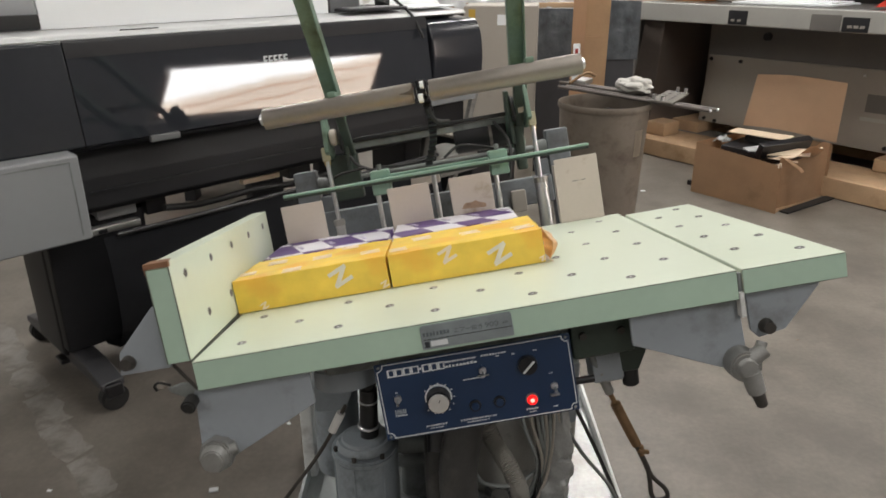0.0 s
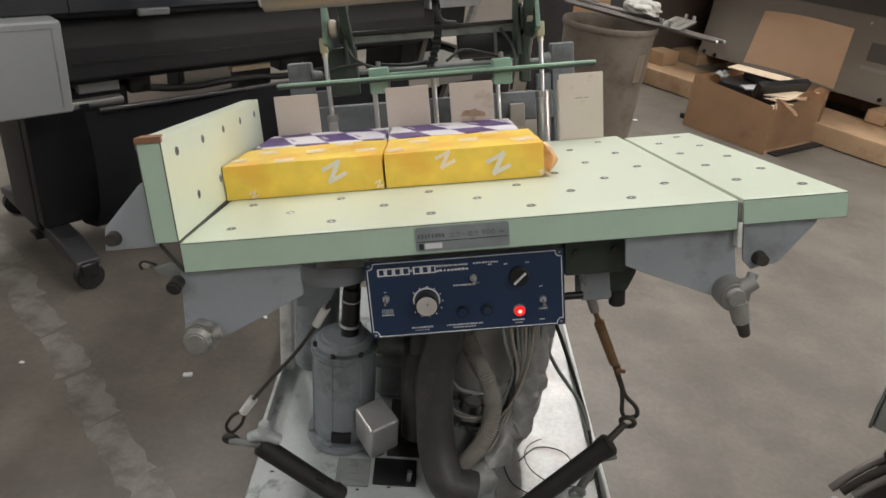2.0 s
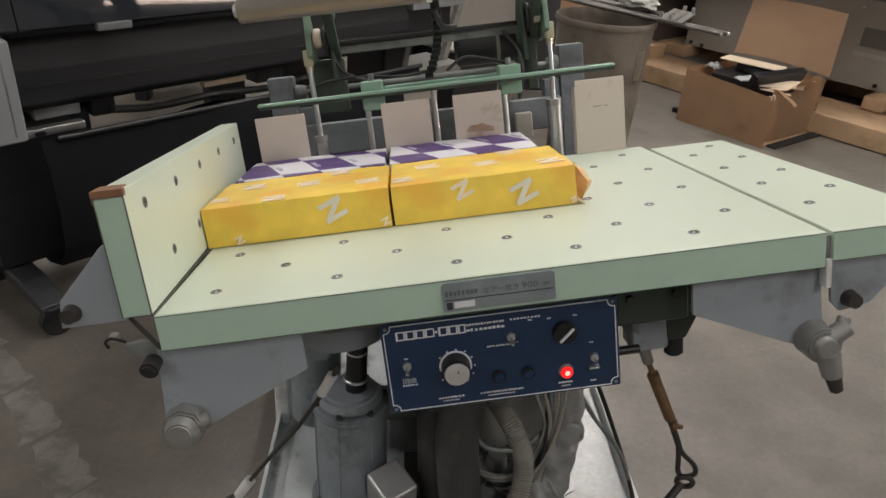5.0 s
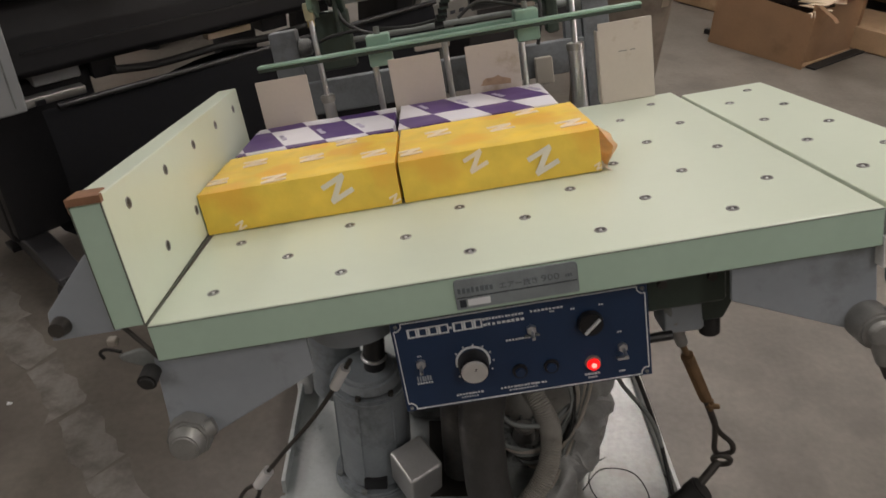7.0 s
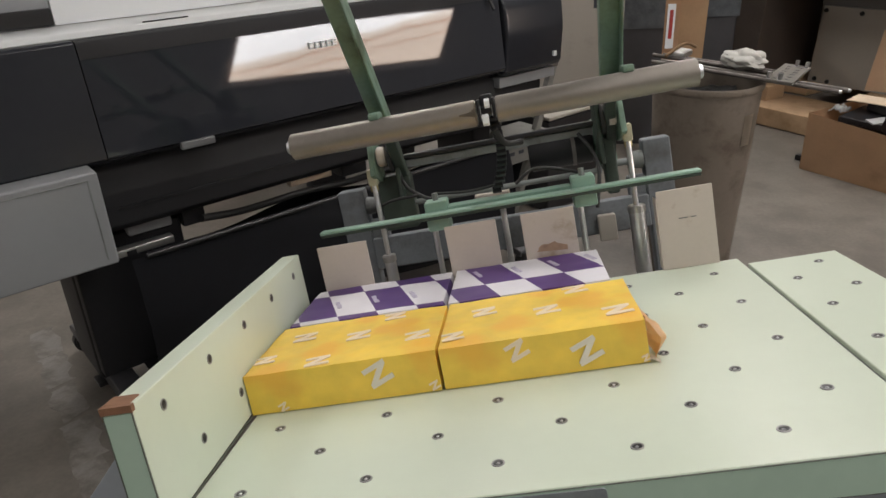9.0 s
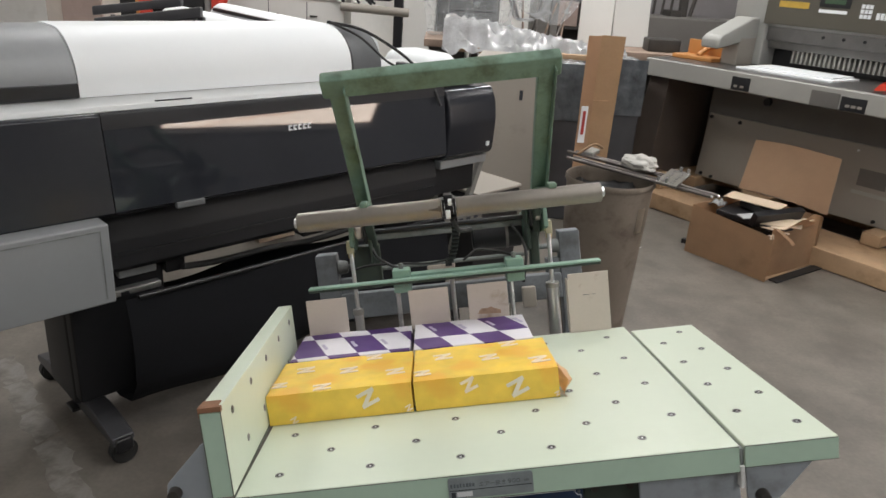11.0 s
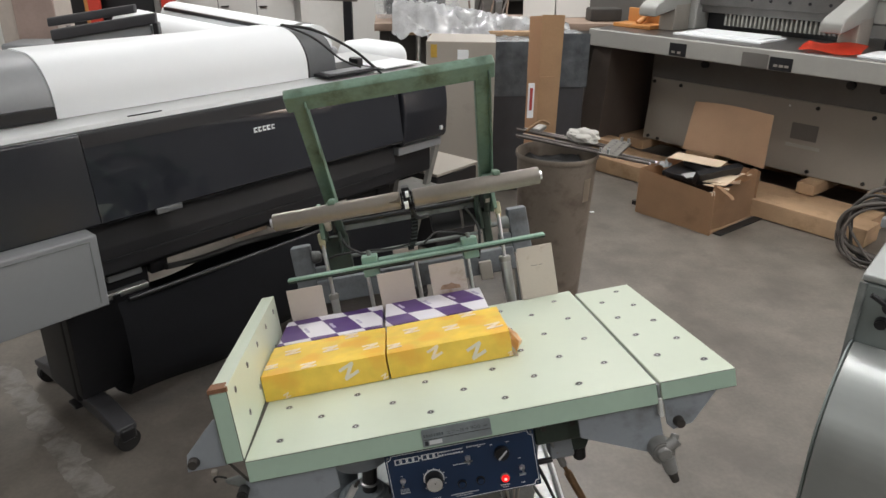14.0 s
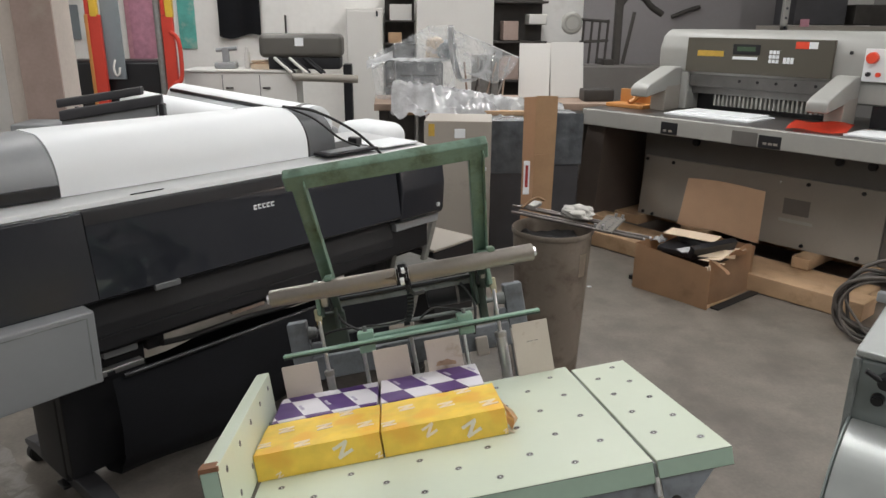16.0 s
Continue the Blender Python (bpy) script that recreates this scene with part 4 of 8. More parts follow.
ARM0, ARM1 = Vector((0, 0.885, 0.245)), Vector((0, 0.47, 0.675))
tilt = math.atan2(ARM1.z - ARM0.z, ARM0.y - ARM1.y)
ARM_M = Matrix.Translation(ARM0) @ Matrix.Rotation(-tilt, 4, "X") @ Matrix.Rotation(math.pi, 4, "Z")
alen = (ARM1 - ARM0).length
for ax in (0.182, 0.628):
    arm = head("lift_arm", Geo().box((-ax - 0.018, 0.15, -0.013), (-ax + 0.018, alen, 0.013), 0.003, m=ARM_M), PAINT_GREEN, label="chipped green steel lift arm")
    head("arm_root", Geo().box((-ax - 0.011, -0.05, -0.012), (-ax + 0.011, 0.149, 0.012), 0.003, m=ARM_M), DARK_GREEN, arm, "dark green root of the arm")
    head("arm_web", Geo().box((-ax - 0.0185, 0.15, -0.034), (-ax - 0.0145, alen - 0.02, -0.0135), 0.001, m=ARM_M), PAINT_GREEN, arm)
    head("arm_clevis", Geo().box((ax - 0.013, RY + 0.015, RZ - 0.006), (ax + 0.017, 0.765, RZ + 0.016), 0.003), PAINT_GREEN, arm)
    head("clevis_tip", Geo().box((ax + 0.004, RY - 0.012, RZ + 0.020), (ax + 0.024, RY + 0.03, RZ + 0.034), 0.003), PAINT_GREEN, arm)
head("arm_crossbar", Geo().box((-0.66, alen - 0.05, -0.015), (-0.15, alen, 0.018), 0.004, m=ARM_M), PAINT_GREEN, label="green steel cross bar of the lift frame")

# pneumatic cylinders, levers and wheels at the rear
for cx, body_z, rod_x in ((0.126, 0.085, 0.124), (0.654, 0.105, 0.656)):
    cyl = head("air_cylinder", Geo().cyl((cx, 0.82, -0.06), (cx, 0.82, body_z), 0.0165 if cx > 0.4 else 0.0125, seg=24, bevel=0.002), STEEL, label="bright pneumatic cylinder")
    head("cylinder_collar", Geo().cyl((cx, 0.82, body_z - 0.012), (cx, 0.82, body_z + 0.004), 0.0185 if cx > 0.4 else 0.0150, seg=24, bevel=0.002), ALU, cyl)
    head("piston_rod", Geo().cyl((cx, 0.82, body_z), (rod_x, 0.83, 0.262), 0.0058, seg=14), STEEL, cyl)
    head("rod_clevis", Geo().box((rod_x - 0.0095, 0.82, 0.240), (rod_x + 0.0095, 0.842, 0.275), 0.002), CLEVIS, cyl, "yellowed zinc rod clevis")
    head("clevis_nut", Geo().cyl((rod_x, 0.831, 0.228), (rod_x, 0.831, 0.240), 0.0085, seg=6), BRASS, cyl)
    s = 1 if cx < 0.4 else -1
    lev = head("lever_plate", Geo().prism([(0.80, 0.262), (0.83, 0.345), (0.86, 0.36), (0.905, 0.30), (0.90, 0.235), (0.85, 0.245)], "x", rod_x + s * 0.008 - 0.006, rod_x + s * 0.008 + 0.006, 0.002), PAINT_GREEN)
    head("lever_plate", Geo().prism([(0.84, 0.20), (0.85, 0.335), (0.90, 0.34), (0.935, 0.28), (0.93, 0.20)], "x", rod_x + s * 0.052 - 0.005, rod_x + s * 0.052 + 0.005, 0.002), DARK_GREEN)
    head("guide_wheel", Geo().cyl((rod_x + s * 0.016, 0.845, 0.296), (rod_x + s * 0.034, 0.845, 0.296), 0.021, seg=28, bevel=0.003), FENCE_PLATE, lev, "cream plastic guide wheel")
    head("wheel_tyre", Geo().torus((rod_x + s * 0.042, 0.86, 0.290), (1, 0, 0), 0.028, 0.005, 28, 8), BLACK_RUBBER, lev)
    head("pivot_block", Geo().box((rod_x + s * 0.01 - 0.012, 0.87, 0.13), (rod_x + s * 0.06 + 0.012, 0.91, 0.25), 0.004), DARK_GREEN)
rail = head("tie_rail", Geo().box((0.182, 0.912, 0.256), (0.60, 0.928, 0.274), 0.002), DUST_GREY)
head("rail_top", Geo().box((0.182, 0.905, 0.275), (0.60, 0.935, 0.286), 0.002), BLACK_PLASTIC, rail)
lm = head("lift_motor", Geo().cyl((0.455, 0.945, 0.235), (0.595, 0.945, 0.235), 0.040, seg=32, bevel=0.004), BLACK_PLASTIC, label="black lift motor")
head("motor_band", Geo().cyl((0.548, 0.945, 0.235), (0.556, 0.945, 0.235), 0.0415, seg=32), STEEL_DULL, lm)
head("motor_box", Geo().box((0.597, 0.905, 0.19), (0.640, 0.985, 0.285), 0.004), PAINT_GREEN, lm)
head("tie_rod", Geo().cyl((0.20, 0.86, 0.186), (0.60, 0.86, 0.186), 0.006, seg=12), DUST_GREY)

# stop bar with its carriers and guide rods
bar = head("stop_bar", Geo().box((0.020, 0.712, 0.1722), (0.766, 0.738, 0.1785), 0.0015), BAR_GREEN, label="green painted stop bar")
head("bar_lip", Geo().box((0.021, 0.713, 0.1660), (0.765, 0.716, 0.1720), 0.001), DARK_GREEN, bar)
head("bar_channel", Geo().box((0.281, 0.739, 0.166), (0.526, 0.778, 0.184), 0.002), CHANNEL_GREEN, bar)
for bx in (0.234, 0.527):
    blk = head("carrier_block", Geo().box((bx, 0.739, 0.138), (bx + 0.046, 0.785, 0.198), 0.003), BAR_GREEN)
    head("block_screw", Geo().cyl((bx + 0.023, 0.76, 0.198), (bx + 0.023, 0.76, 0.212), 0.006, seg=12), DUST_GREY, blk)
for rx in (0.240, 0.386, 0.541):
    head("guide_rod", Geo().cyl((rx, 0.79, -0.05), (rx, 0.79, 0.165), 0.0062, seg=16), STEEL)
g = Geo()
for i in range(14):
    t = i / 13
    p = Vector((0.402 + 0.018 * math.sin(2.6 * t) - 0.030 * t, 0.66 + 0.12 * t, 0.345 - 0.15 * t))
    g.box((-0.009, -0.006, -0.005), (0.009, 0.006, 0.005), 0.001, m=Matrix.Translation(p) @ Matrix.Rotation(0.9, 4, "X"))
head("cable_chain", g, BLACK_PLASTIC, label="black link cable chain")
for pts, r in ((((0.172, 0.86, 0.27), (0.19, 0.84, 0.225), (0.225, 0.80, 0.205), (0.25, 0.78, 0.197)), 0.004), (((0.12, 0.84, 0.19), (0.16, 0.82, 0.203), (0.22, 0.80, 0.208)), 0.0035), (((0.42, 0.78, 0.20), (0.46, 0.79, 0.222), (0.51, 0.79, 0.213), (0.55, 0.78, 0.20)), 0.0035),
               (((0.40, 0.66, 0.325), (0.415, 0.70, 0.292), (0.445, 0.74, 0.285)), 0.006), (((0.565, 0.90, 0.265), (0.585, 0.86, 0.23), (0.59, 0.82, 0.19), (0.575, 0.80, 0.12)), 0.004), (((0.25, 0.80, 0.205), (0.33, 0.80, 0.198), (0.40, 0.80, 0.205)), 0.003)):
    head("air_hose", Geo().tube(pts, r, 8, 8), BLACK_RUBBER)
for i, (x0, x1) in enumerate(((0.014, 0.115), (0.272, 0.372), (0.420, 0.521), (0.674, 0.776))):
    fp = head("fence_plate", Geo().box((x0, 0.690, 0.0005), (x1, 0.6935, 0.153), 0.001), FENCE_PLATE, label="beige sheet metal fence plate")
    head("plate_foot", Geo().box((x0 + 0.01, 0.6935, 0.0005), (x1 - 0.01, 0.72, 0.006), 0.001), DUST_GREY, fp)
    if i == 3:
        head("plate_slot", Geo().box((x0 + 0.036, 0.6892, 0.096), (x0 + 0.052, 0.690, 0.0975)), DUST_GREY, fp)
        head("plate_slot", Geo().box((x0 + 0.058, 0.6892, 0.096), (x0 + 0.068, 0.690, 0.0975)), DUST_GREY, fp)
        head("plate_return", Geo().box((x0 - 0.003, 0.69, 0.0005), (x0, 0.715, 0.14), 0.001), FENCE_PLATE, fp)
    if i == 2:
        g = Geo()
        g.prism([(x0 + 0.02 + 0.03 * (1 - math.cos(a)) + 0.002 * math.sin(5 * a), 0.074 + 0.016 * abs(math.sin(a)) + 0.002 * math.cos(7 * a)) for a in [k * math.pi / 9 for k in range(10)]], "y", 0.6894, 0.69)
        head("rust_stain", g, RUST_STAIN, fp)

# rear posts and beam
for x0, x1, s in ((-0.003, 0.060, 1), (0.706, 0.768, -1)):
    post = head("rear_post", Geo().box((x0, 0.985, -0.12), (x1, 1.03, 0.218), 0.004), REAR_GREY, label="grey rear post")
    ix = x1 if s > 0 else x0
    head("post_bearing", Geo().cyl((ix, 1.0, 0.175), (ix + s * 0.028, 1.0, 0.175), 0.022, 0.018, 24, 0.003), DUST_GREY, post)
    head("post_shaft", Geo().cyl((ix + s * 0.028, 1.0, 0.175), (ix + s * 0.10, 1.0, 0.175), 0.008, seg=14), DUST_GREY, post)
    head("gusset", Geo().box((ix, 0.99, 0.09), (ix + s * 0.04, 1.02, 0.14), 0.003), REAR_GREY, post)
head("rear_beam", Geo().box((0.060, 0.975, 0.022), (0.706, 1.005, 0.098), 0.004), REAR_GREY, label="grey rear cross beam")
head("valve_box", Geo().box((0.32, 0.94, 0.13), (0.40, 0.975, 0.165), 0.003), FENCE_PLATE)
head("valve_box", Geo().box((0.585, 0.95, 0.01), (0.625, 0.97, 0.07), 0.003), CABINET_GREY)

# cables and turnbuckles that tie the head to the base
g = Geo()
g.tube(((0.192, 0.10, 0.600), (0.165, 0.10, 0.545), (0.131, 0.10, 0.487), (0.092, 0.10, 0.432), (0.052, 0.10, 0.373)), 0.0034, 8, 6)
base("tie_cable", g, IRON)
base("cable_sleeve", Geo().cyl((0.056, 0.10, 0.379), (0.036, 0.10, 0.346), 0.0085, 0.008, 14), BRIGHT_ALU)
base("cable_sleeve", Geo().cyl((0.184, 0.10, 0.586), (0.167, 0.10, 0.550), 0.0078, 0.0074, 14), BRIGHT_ALU)
g = Geo()
g.tube(((0.040, 0.10, 0.350), (0.032, 0.10, 0.318), (0.012, 0.10, 0.296), (0.004, 0.10, 0.312), (0.018, 0.10, 0.338), (0.038, 0.10, 0.350)), 0.0032, 8, 6)
g.torus((0.012, 0.095, 0.284), (0, 1, 0.3), 0.012, 0.005, 20, 8)
base("cable_thimble", g, IRON)
g = Geo()
g.cyl((0.075, 0.055, 0.314), (0.215, 0.045, 0.214), 0.0185, 0.0180, 20, 0.003)
g.cyl((0.207, 0.046, 0.220), (0.226, 0.044, 0.206), 0.0215, 0.0195, 20, 0.003)
g.prism([(0.178, 0.262), (0.198, 0.256), (0.196, 0.236), (0.180, 0.240)], "y", 0.036, 0.039)
base("gas_strut", g, BLACK_RUBBER, label="black gas strut")
base("hinge_arm", Geo().tube(((-0.070, 0.03, 0.745), (-0.045, 0.02, 0.722), (-0.012, 0.006, 0.694)), 0.0028, 8, 3), IRON)
base("hinge_arm", Geo().prism([(-0.030, 0.676), (-0.016, 0.686), (-0.016, 0.700), (-0.034, 0.704), (-0.060, 0.694), (-0.056, 0.686)], "y", 0.008, 0.014, 0.002), DUST_GREY, label="dusty hinge arm under the flap")
base("release_hook", Geo().tube(((-0.055, 0.012, 0.698), (-0.072, 0.012, 0.702), (-0.080, 0.012, 0.696), (-0.077, 0.012, 0.688)), 0.002, 8, 4), BLACK_RUBBER)
base("arm_knob", Geo().cyl((-0.0225, -0.020, 0.677), (-0.0220, 0.006, 0.678), 0.0112, 0.0105, 20, 0.003), BLACK_RUBBER)
base("arm_clip", Geo().box((-0.104, 0.072, 0.652), (-0.092, 0.084, 0.662), 0.002), CABINET_GREY)
base("strut_rod", Geo().cyl((0.014, 0.09, 0.284), (0.080, 0.056, 0.312), 0.0065, seg=12), DUST_GREY)
g = Geo()
for a in range(3):
    t = radians(90 + a * 120)
    g.cyl((0.083, 0.062, 0.334), (0.083 + 0.033 * math.cos(t), 0.062, 0.334 + 0.026 * math.sin(t)), 0.0135, 0.0095, 14, 0.002)
g.cyl((0.083, 0.062, 0.334), (0.083, 0.050, 0.334), 0.012, 0.010, 16, 0.002)
base("hand_knob", g, DECK_PAINT, label="grey three-lobe hand knob")
base("tie_end", Geo().cyl((0.590, 0.10, 0.706), (0.618, 0.10, 0.650), 0.0060, 0.0055, 14), DUST_GREY)
base("tie_sleeve", Geo().cyl((0.614, 0.10, 0.662), (0.633, 0.10, 0.622), 0.0085, 0.0080, 14), CAST_IRON)
g = Geo()
g.cyl((0.632, 0.10, 0.624), (0.645, 0.10, 0.598), 0.0042, seg=12)
g.cyl((0.643, 0.10, 0.602), (0.688, 0.10, 0.516), 0.0088, 0.0082, 14, 0.002)
g.cyl((0.646, 0.0955, 0.596), (0.686, 0.0955, 0.520), 0.0052, seg=10)
base("turnbuckle", g, RUST, label="rusty turnbuckle")
base("turnbuckle_pin", Geo().cyl((0.690, 0.095, 0.508), (0.708, 0.098, 0.503), 0.0040, seg=10).cyl((0.694, 0.098, 0.516), (0.698, 0.098, 0.497), 0.0045, seg=10), RUST)
g = Geo()
g.cyl((0.687, 0.10, 0.518), (0.712, 0.10, 0.466), 0.0050, seg=12)
g.tube(((0.712, 0.10, 0.466), (0.723, 0.10, 0.447), (0.746, 0.10, 0.424), (0.752, 0.10, 0.405), (0.736, 0.10, 0.398), (0.724, 0.10, 0.410), (0.718, 0.10, 0.440), (0.712, 0.10, 0.466)), 0.0042, 8, 6)
g.torus((0.737, 0.095, 0.392), (0.3, 1, 0.2), 0.012, 0.0046, 20, 8)
base("tie_ring", g, IRON)
base("strut_rod", Geo().cyl((0.733, 0.095, 0.388), (0.690, 0.065, 0.354), 0.0065, seg=12), IRON)
g = Geo()
g.cyl((0.698, 0.062, 0.362), (0.566, 0.055, 0.196), 0.0180, 0.0175, 20, 0.003)
g.cyl((0.703, 0.062, 0.368), (0.686, 0.061, 0.348), 0.0215, 0.0195, 20, 0.003)
base("gas_strut", g, BLACK_RUBBER, label="black gas strut")
g = Geo()
g.cyl((0.690, 0.075, 0.318), (0.724, 0.075, 0.330), 0.0095, 0.0085, 14, 0.001)
g.cyl((0.672, 0.075, 0.232), (0.694, 0.075, 0.322), 0.0085, 0.0075, 14)
g.torus((0.668, 0.07, 0.232), (0, 1, 0.2), 0.013, 0.0045, 18, 8)
base("tap_handle", g, DUST_GREY)

# base on the floor
deck = base("base_plate", Geo().box((0.03, 0.02, 0.095), (0.757, 0.92, 0.13), 0.004), DECK_PAINT, label="grey painted base plate, oily and scratched")
base("plinth", Geo().box((0.06, 0.06, 0.0), (0.73, 0.88, 0.095), 0.006), DUST_GREY)
base("plate_rim", Geo().box((0.026, 0.25, 0.13), (0.034, 0.92, 0.165), 0.001), DECK_PAINT, deck)
base("plate_rim", Geo().box((0.752, 0.02, 0.13), (0.760, 0.92, 0.160), 0.001), WHITE_PAINT, deck)
base("bright_tray", Geo().box((0.53, 0.055, 0.1305), (0.748, 0.74, 0.1345), 0.001), GLOSS_SHEET, deck, "shiny bare metal tray")
base("left_upright", Geo().box((0.02, 0.50, 0.13), (0.05, 0.56, 0.52), 0.004), WHITE_PAINT)
base("left_upright", Geo().box((0.075, 0.52, 0.13), (0.10, 0.57, 0.54), 0.004), GREY_PAINT)
base("column", Geo().box((0.26, 0.42, 0.13), (0.53, 0.66, 0.55), 0.012), DUST_GREY, label="dusty grey lifting column")
for fx, fy in ((0.108, 0.092), (0.66, 0.07)):
    pad = base("foot_pad", Geo().cyl((fx, fy, 0.13), (fx, fy, 0.160), 0.050, 0.044, 28, 0.003), DECK_PAINT)
    base("pad_hole", Geo().cyl((fx, fy, 0.1575), (fx, fy, 0.1592), 0.008, seg=14), BLACK_PLASTIC, pad)
g = Geo()
g.cyl((0.200, 0.303, 0.150), (0.194, 0.312, 0.350), 0.066, 0.065, 40, 0.004)
g.cyl((0.194, 0.312, 0.350), (0.194, 0.312, 0.366), 0.069, 0.069, 40, 0.004)
g.cyl((0.194, 0.312, 0.366), (0.193, 0.313, 0.388), 0.062, 0.050, 32, 0.006)
motor = base("motor", g, MOTOR_GREY, label="grey electric motor with a flanged foot")
base("motor_flange", Geo().cyl((0.198, 0.300, 0.130), (0.198, 0.300, 0.150), 0.078, 0.076, 36, 0.004), MOTOR_GREY, motor)
base("motor_cap", Geo().cyl((0.204, 0.313, 0.380), (0.206, 0.316, 0.50), 0.019, 0.018, 24, 0.003).cyl((0.206, 0.316, 0.50), (0.207, 0.318, 0.58), 0.016, 0.016, 24, 0.003), BLACK_PLASTIC, motor)
base("cap_ring", Geo().torus((0.204, 0.314, 0.412), (0, 0, 1), 0.020, 0.0035, 28, 8), STEEL, motor)
base("cap_ring", Geo().torus((0.205, 0.315, 0.470), (0, 0, 1), 0.0185, 0.002, 28, 8), STEEL, motor)
base("motor_slot", Geo().box((0.180, 0.232, 0.158), (0.222, 0.246, 0.184), 0.002), BLACK_PLASTIC, motor)
for a in (200, 255, 310, 10):
    t = radians(a)
    base("flange_bolt", Geo().cyl((0.198 + 0.071 * math.cos(t), 0.300 + 0.071 * math.sin(t), 0.150), (0.198 + 0.071 * math.cos(t), 0.300 + 0.071 * math.sin(t), 0.157), 0.0055, seg=6), DUST_GREY, motor)
    base("cap_bolt", Geo().cyl((0.194 + 0.061 * math.cos(t), 0.312 + 0.061 * math.sin(t), 0.366), (0.194 + 0.061 * math.cos(t), 0.312 + 0.061 * math.sin(t), 0.374), 0.0052, seg=6), IRON, motor)
    base("tie_bolt", Geo().cyl((0.199 + 0.066 * math.cos(t), 0.303 + 0.066 * math.sin(t), 0.150), (0.194 + 0.065 * math.cos(t), 0.312 + 0.065 * math.sin(t), 0.352), 0.0022, seg=8), MOTOR_GREY, motor)
base("rear_motor", Geo().cyl((0.115, 0.46, 0.2), (0.115, 0.46, 0.46), 0.05, seg=32, bevel=0.004), MOTOR_GREY)
base("lift_fork", Geo().prism([(0.085, 0.41), (0.150, 0.41), (0.185, 0.50), (0.205, 0.575), (0.10, 0.575), (0.085, 0.50)], "y", 0.36, 0.39, 0.004), MOTOR_GREY, label="grey painted lifting fork")
base("fork_pin", Geo().cyl((0.125, 0.352, 0.53), (0.125, 0.36, 0.53), 0.010, seg=12), IRON)
JB = pose(0.276, 0.236, 0.172, 9, -7, 33)
jb = base("junction_box", Geo().box((-0.033, -0.036, 0), (0.033, 0.036, 0.090), 0.006, m=JB, seg=3), BOX_ALU, label="small dented silver junction box")
base("box_gland", Geo().cyl((0.280, 0.245, 0.13), (0.279, 0.240, 0.178), 0.014, seg=14), DUST_GREY, jb)
base("blower_case", Geo().cyl((0.515, 0.345, 0.300), (0.515, 0.42, 0.300), 0.118, 0.122, 48, 0.006).box((0.515, 0.35, 0.30), (0.637, 0.42, 0.53), 0.006), DIRTY_PALE, label="dirty pale round blower casing behind the cables")
base("cover_plate", Geo().box((0.535, 0.30, 0.42), (0.625, 0.42, 0.56), 0.004), GREY_PAINT)
# the pit's shade and dirt are both put into this flat sheet's colour
base("pit_shade_sheet", Geo().box((0.30, 0.235, 0.1308), (0.52, 0.42, 0.1325)), IRON, deck, "flat black sheet for the shaded, dirty pit in the base plate")
base("front_lip", Geo().box((0.035, 0.022, 0.1305), (0.745, 0.048, 0.139), 0.002), DECK_PAINT, deck)
rnd = random.Random(41)
for i in range(26):
    px, py = rnd.uniform(0.05, 0.5), 0.05 + 0.16 * rnd.random() ** 2
    s = rnd.uniform(0.0015, 0.0045)
    base("oil_spot", Geo().prism([(px - s, py), (px, py - s * 0.6), (px + s * 1.3, py + s * 0.2), (px + s * 0.2, py + s)], "z", 0.1302, 0.1309), BLACK_PLASTIC, deck)
base("pin", Geo().cyl((0.350, 0.168, 0.1335), (0.351, 0.168, 0.158), 0.005, seg=12), STEEL, deck)
base("oil_plate", Geo().box((0.200, 0.144, 0.131), (0.268, 0.219, 0.134), 0.001), DUST_GREY, deck)
base("plate_print", Geo().box((0.216, 0.158, 0.134), (0.252, 0.164, 0.1348)).box((0.216, 0.176, 0.134), (0.252, 0.182, 0.1348)).box((0.216, 0.197, 0.134), (0.252, 0.203, 0.1348)).box((0.216, 0.164, 0.134), (0.222, 0.176, 0.1348)).box((0.246, 0.164, 0.134), (0.252, 0.176, 0.1348)).box((0.230, 0.182, 0.134), (0.236, 0.197, 0.1348)), DUST_GREY, deck)
base("oil_slot", Geo().box((0.276, 0.152, 0.131), (0.365, 0.226, 0.1335), 0.002), BLACK_PLASTIC, deck)
g = Geo()
g.cyl((0.475, 0.30, 0.13), (0.475, 0.30, 0.215), 0.075, 0.066, 36, 0.006)
blower = base("blower", g, DUST_GREY, label="dusty finned blower housing")
for i in range(12):
    base("fin", Geo().box((0.030, -0.003, 0.215), (0.064, 0.003, 0.226), 0.001, m=Matrix.Translation((0.475, 0.30, 0)) @ Matrix.Rotation(radians(i * 30), 4, "Z")), DUST_GREY, blower)
base("blower_hub", Geo().cyl((0.475, 0.30, 0.215), (0.475, 0.30, 0.245), 0.022, 0.018, 20, 0.003), ALU)
base("air_hose", Geo().tube(((0.405, 0.30, 0.52), (0.398, 0.25, 0.455), (0.384, 0.22, 0.373), (0.390, 0.20, 0.292), (0.402, 0.165, 0.222), (0.428, 0.125, 0.178), (0.480, 0.125, 0.164)), 0.038, 18, 8), HOSE_GREY, label="thick dusty black rubber air hose")
base("air_hose", Geo().tube(((0.352, 0.36, 0.44), (0.350, 0.31, 0.38), (0.352, 0.28, 0.30), (0.36, 0.27, 0.17)), 0.034, 16, 8), HOSE_GREY, label="thick dusty black rubber air hose")
base("hose_elbow", Geo().tube(((0.27, 0.36, 0.40), (0.31, 0.35, 0.415), (0.350, 0.32, 0.440), (0.362, 0.29, 0.40), (0.363, 0.27, 0.375)), 0.040, 16, 6), BLACK_PLASTIC)
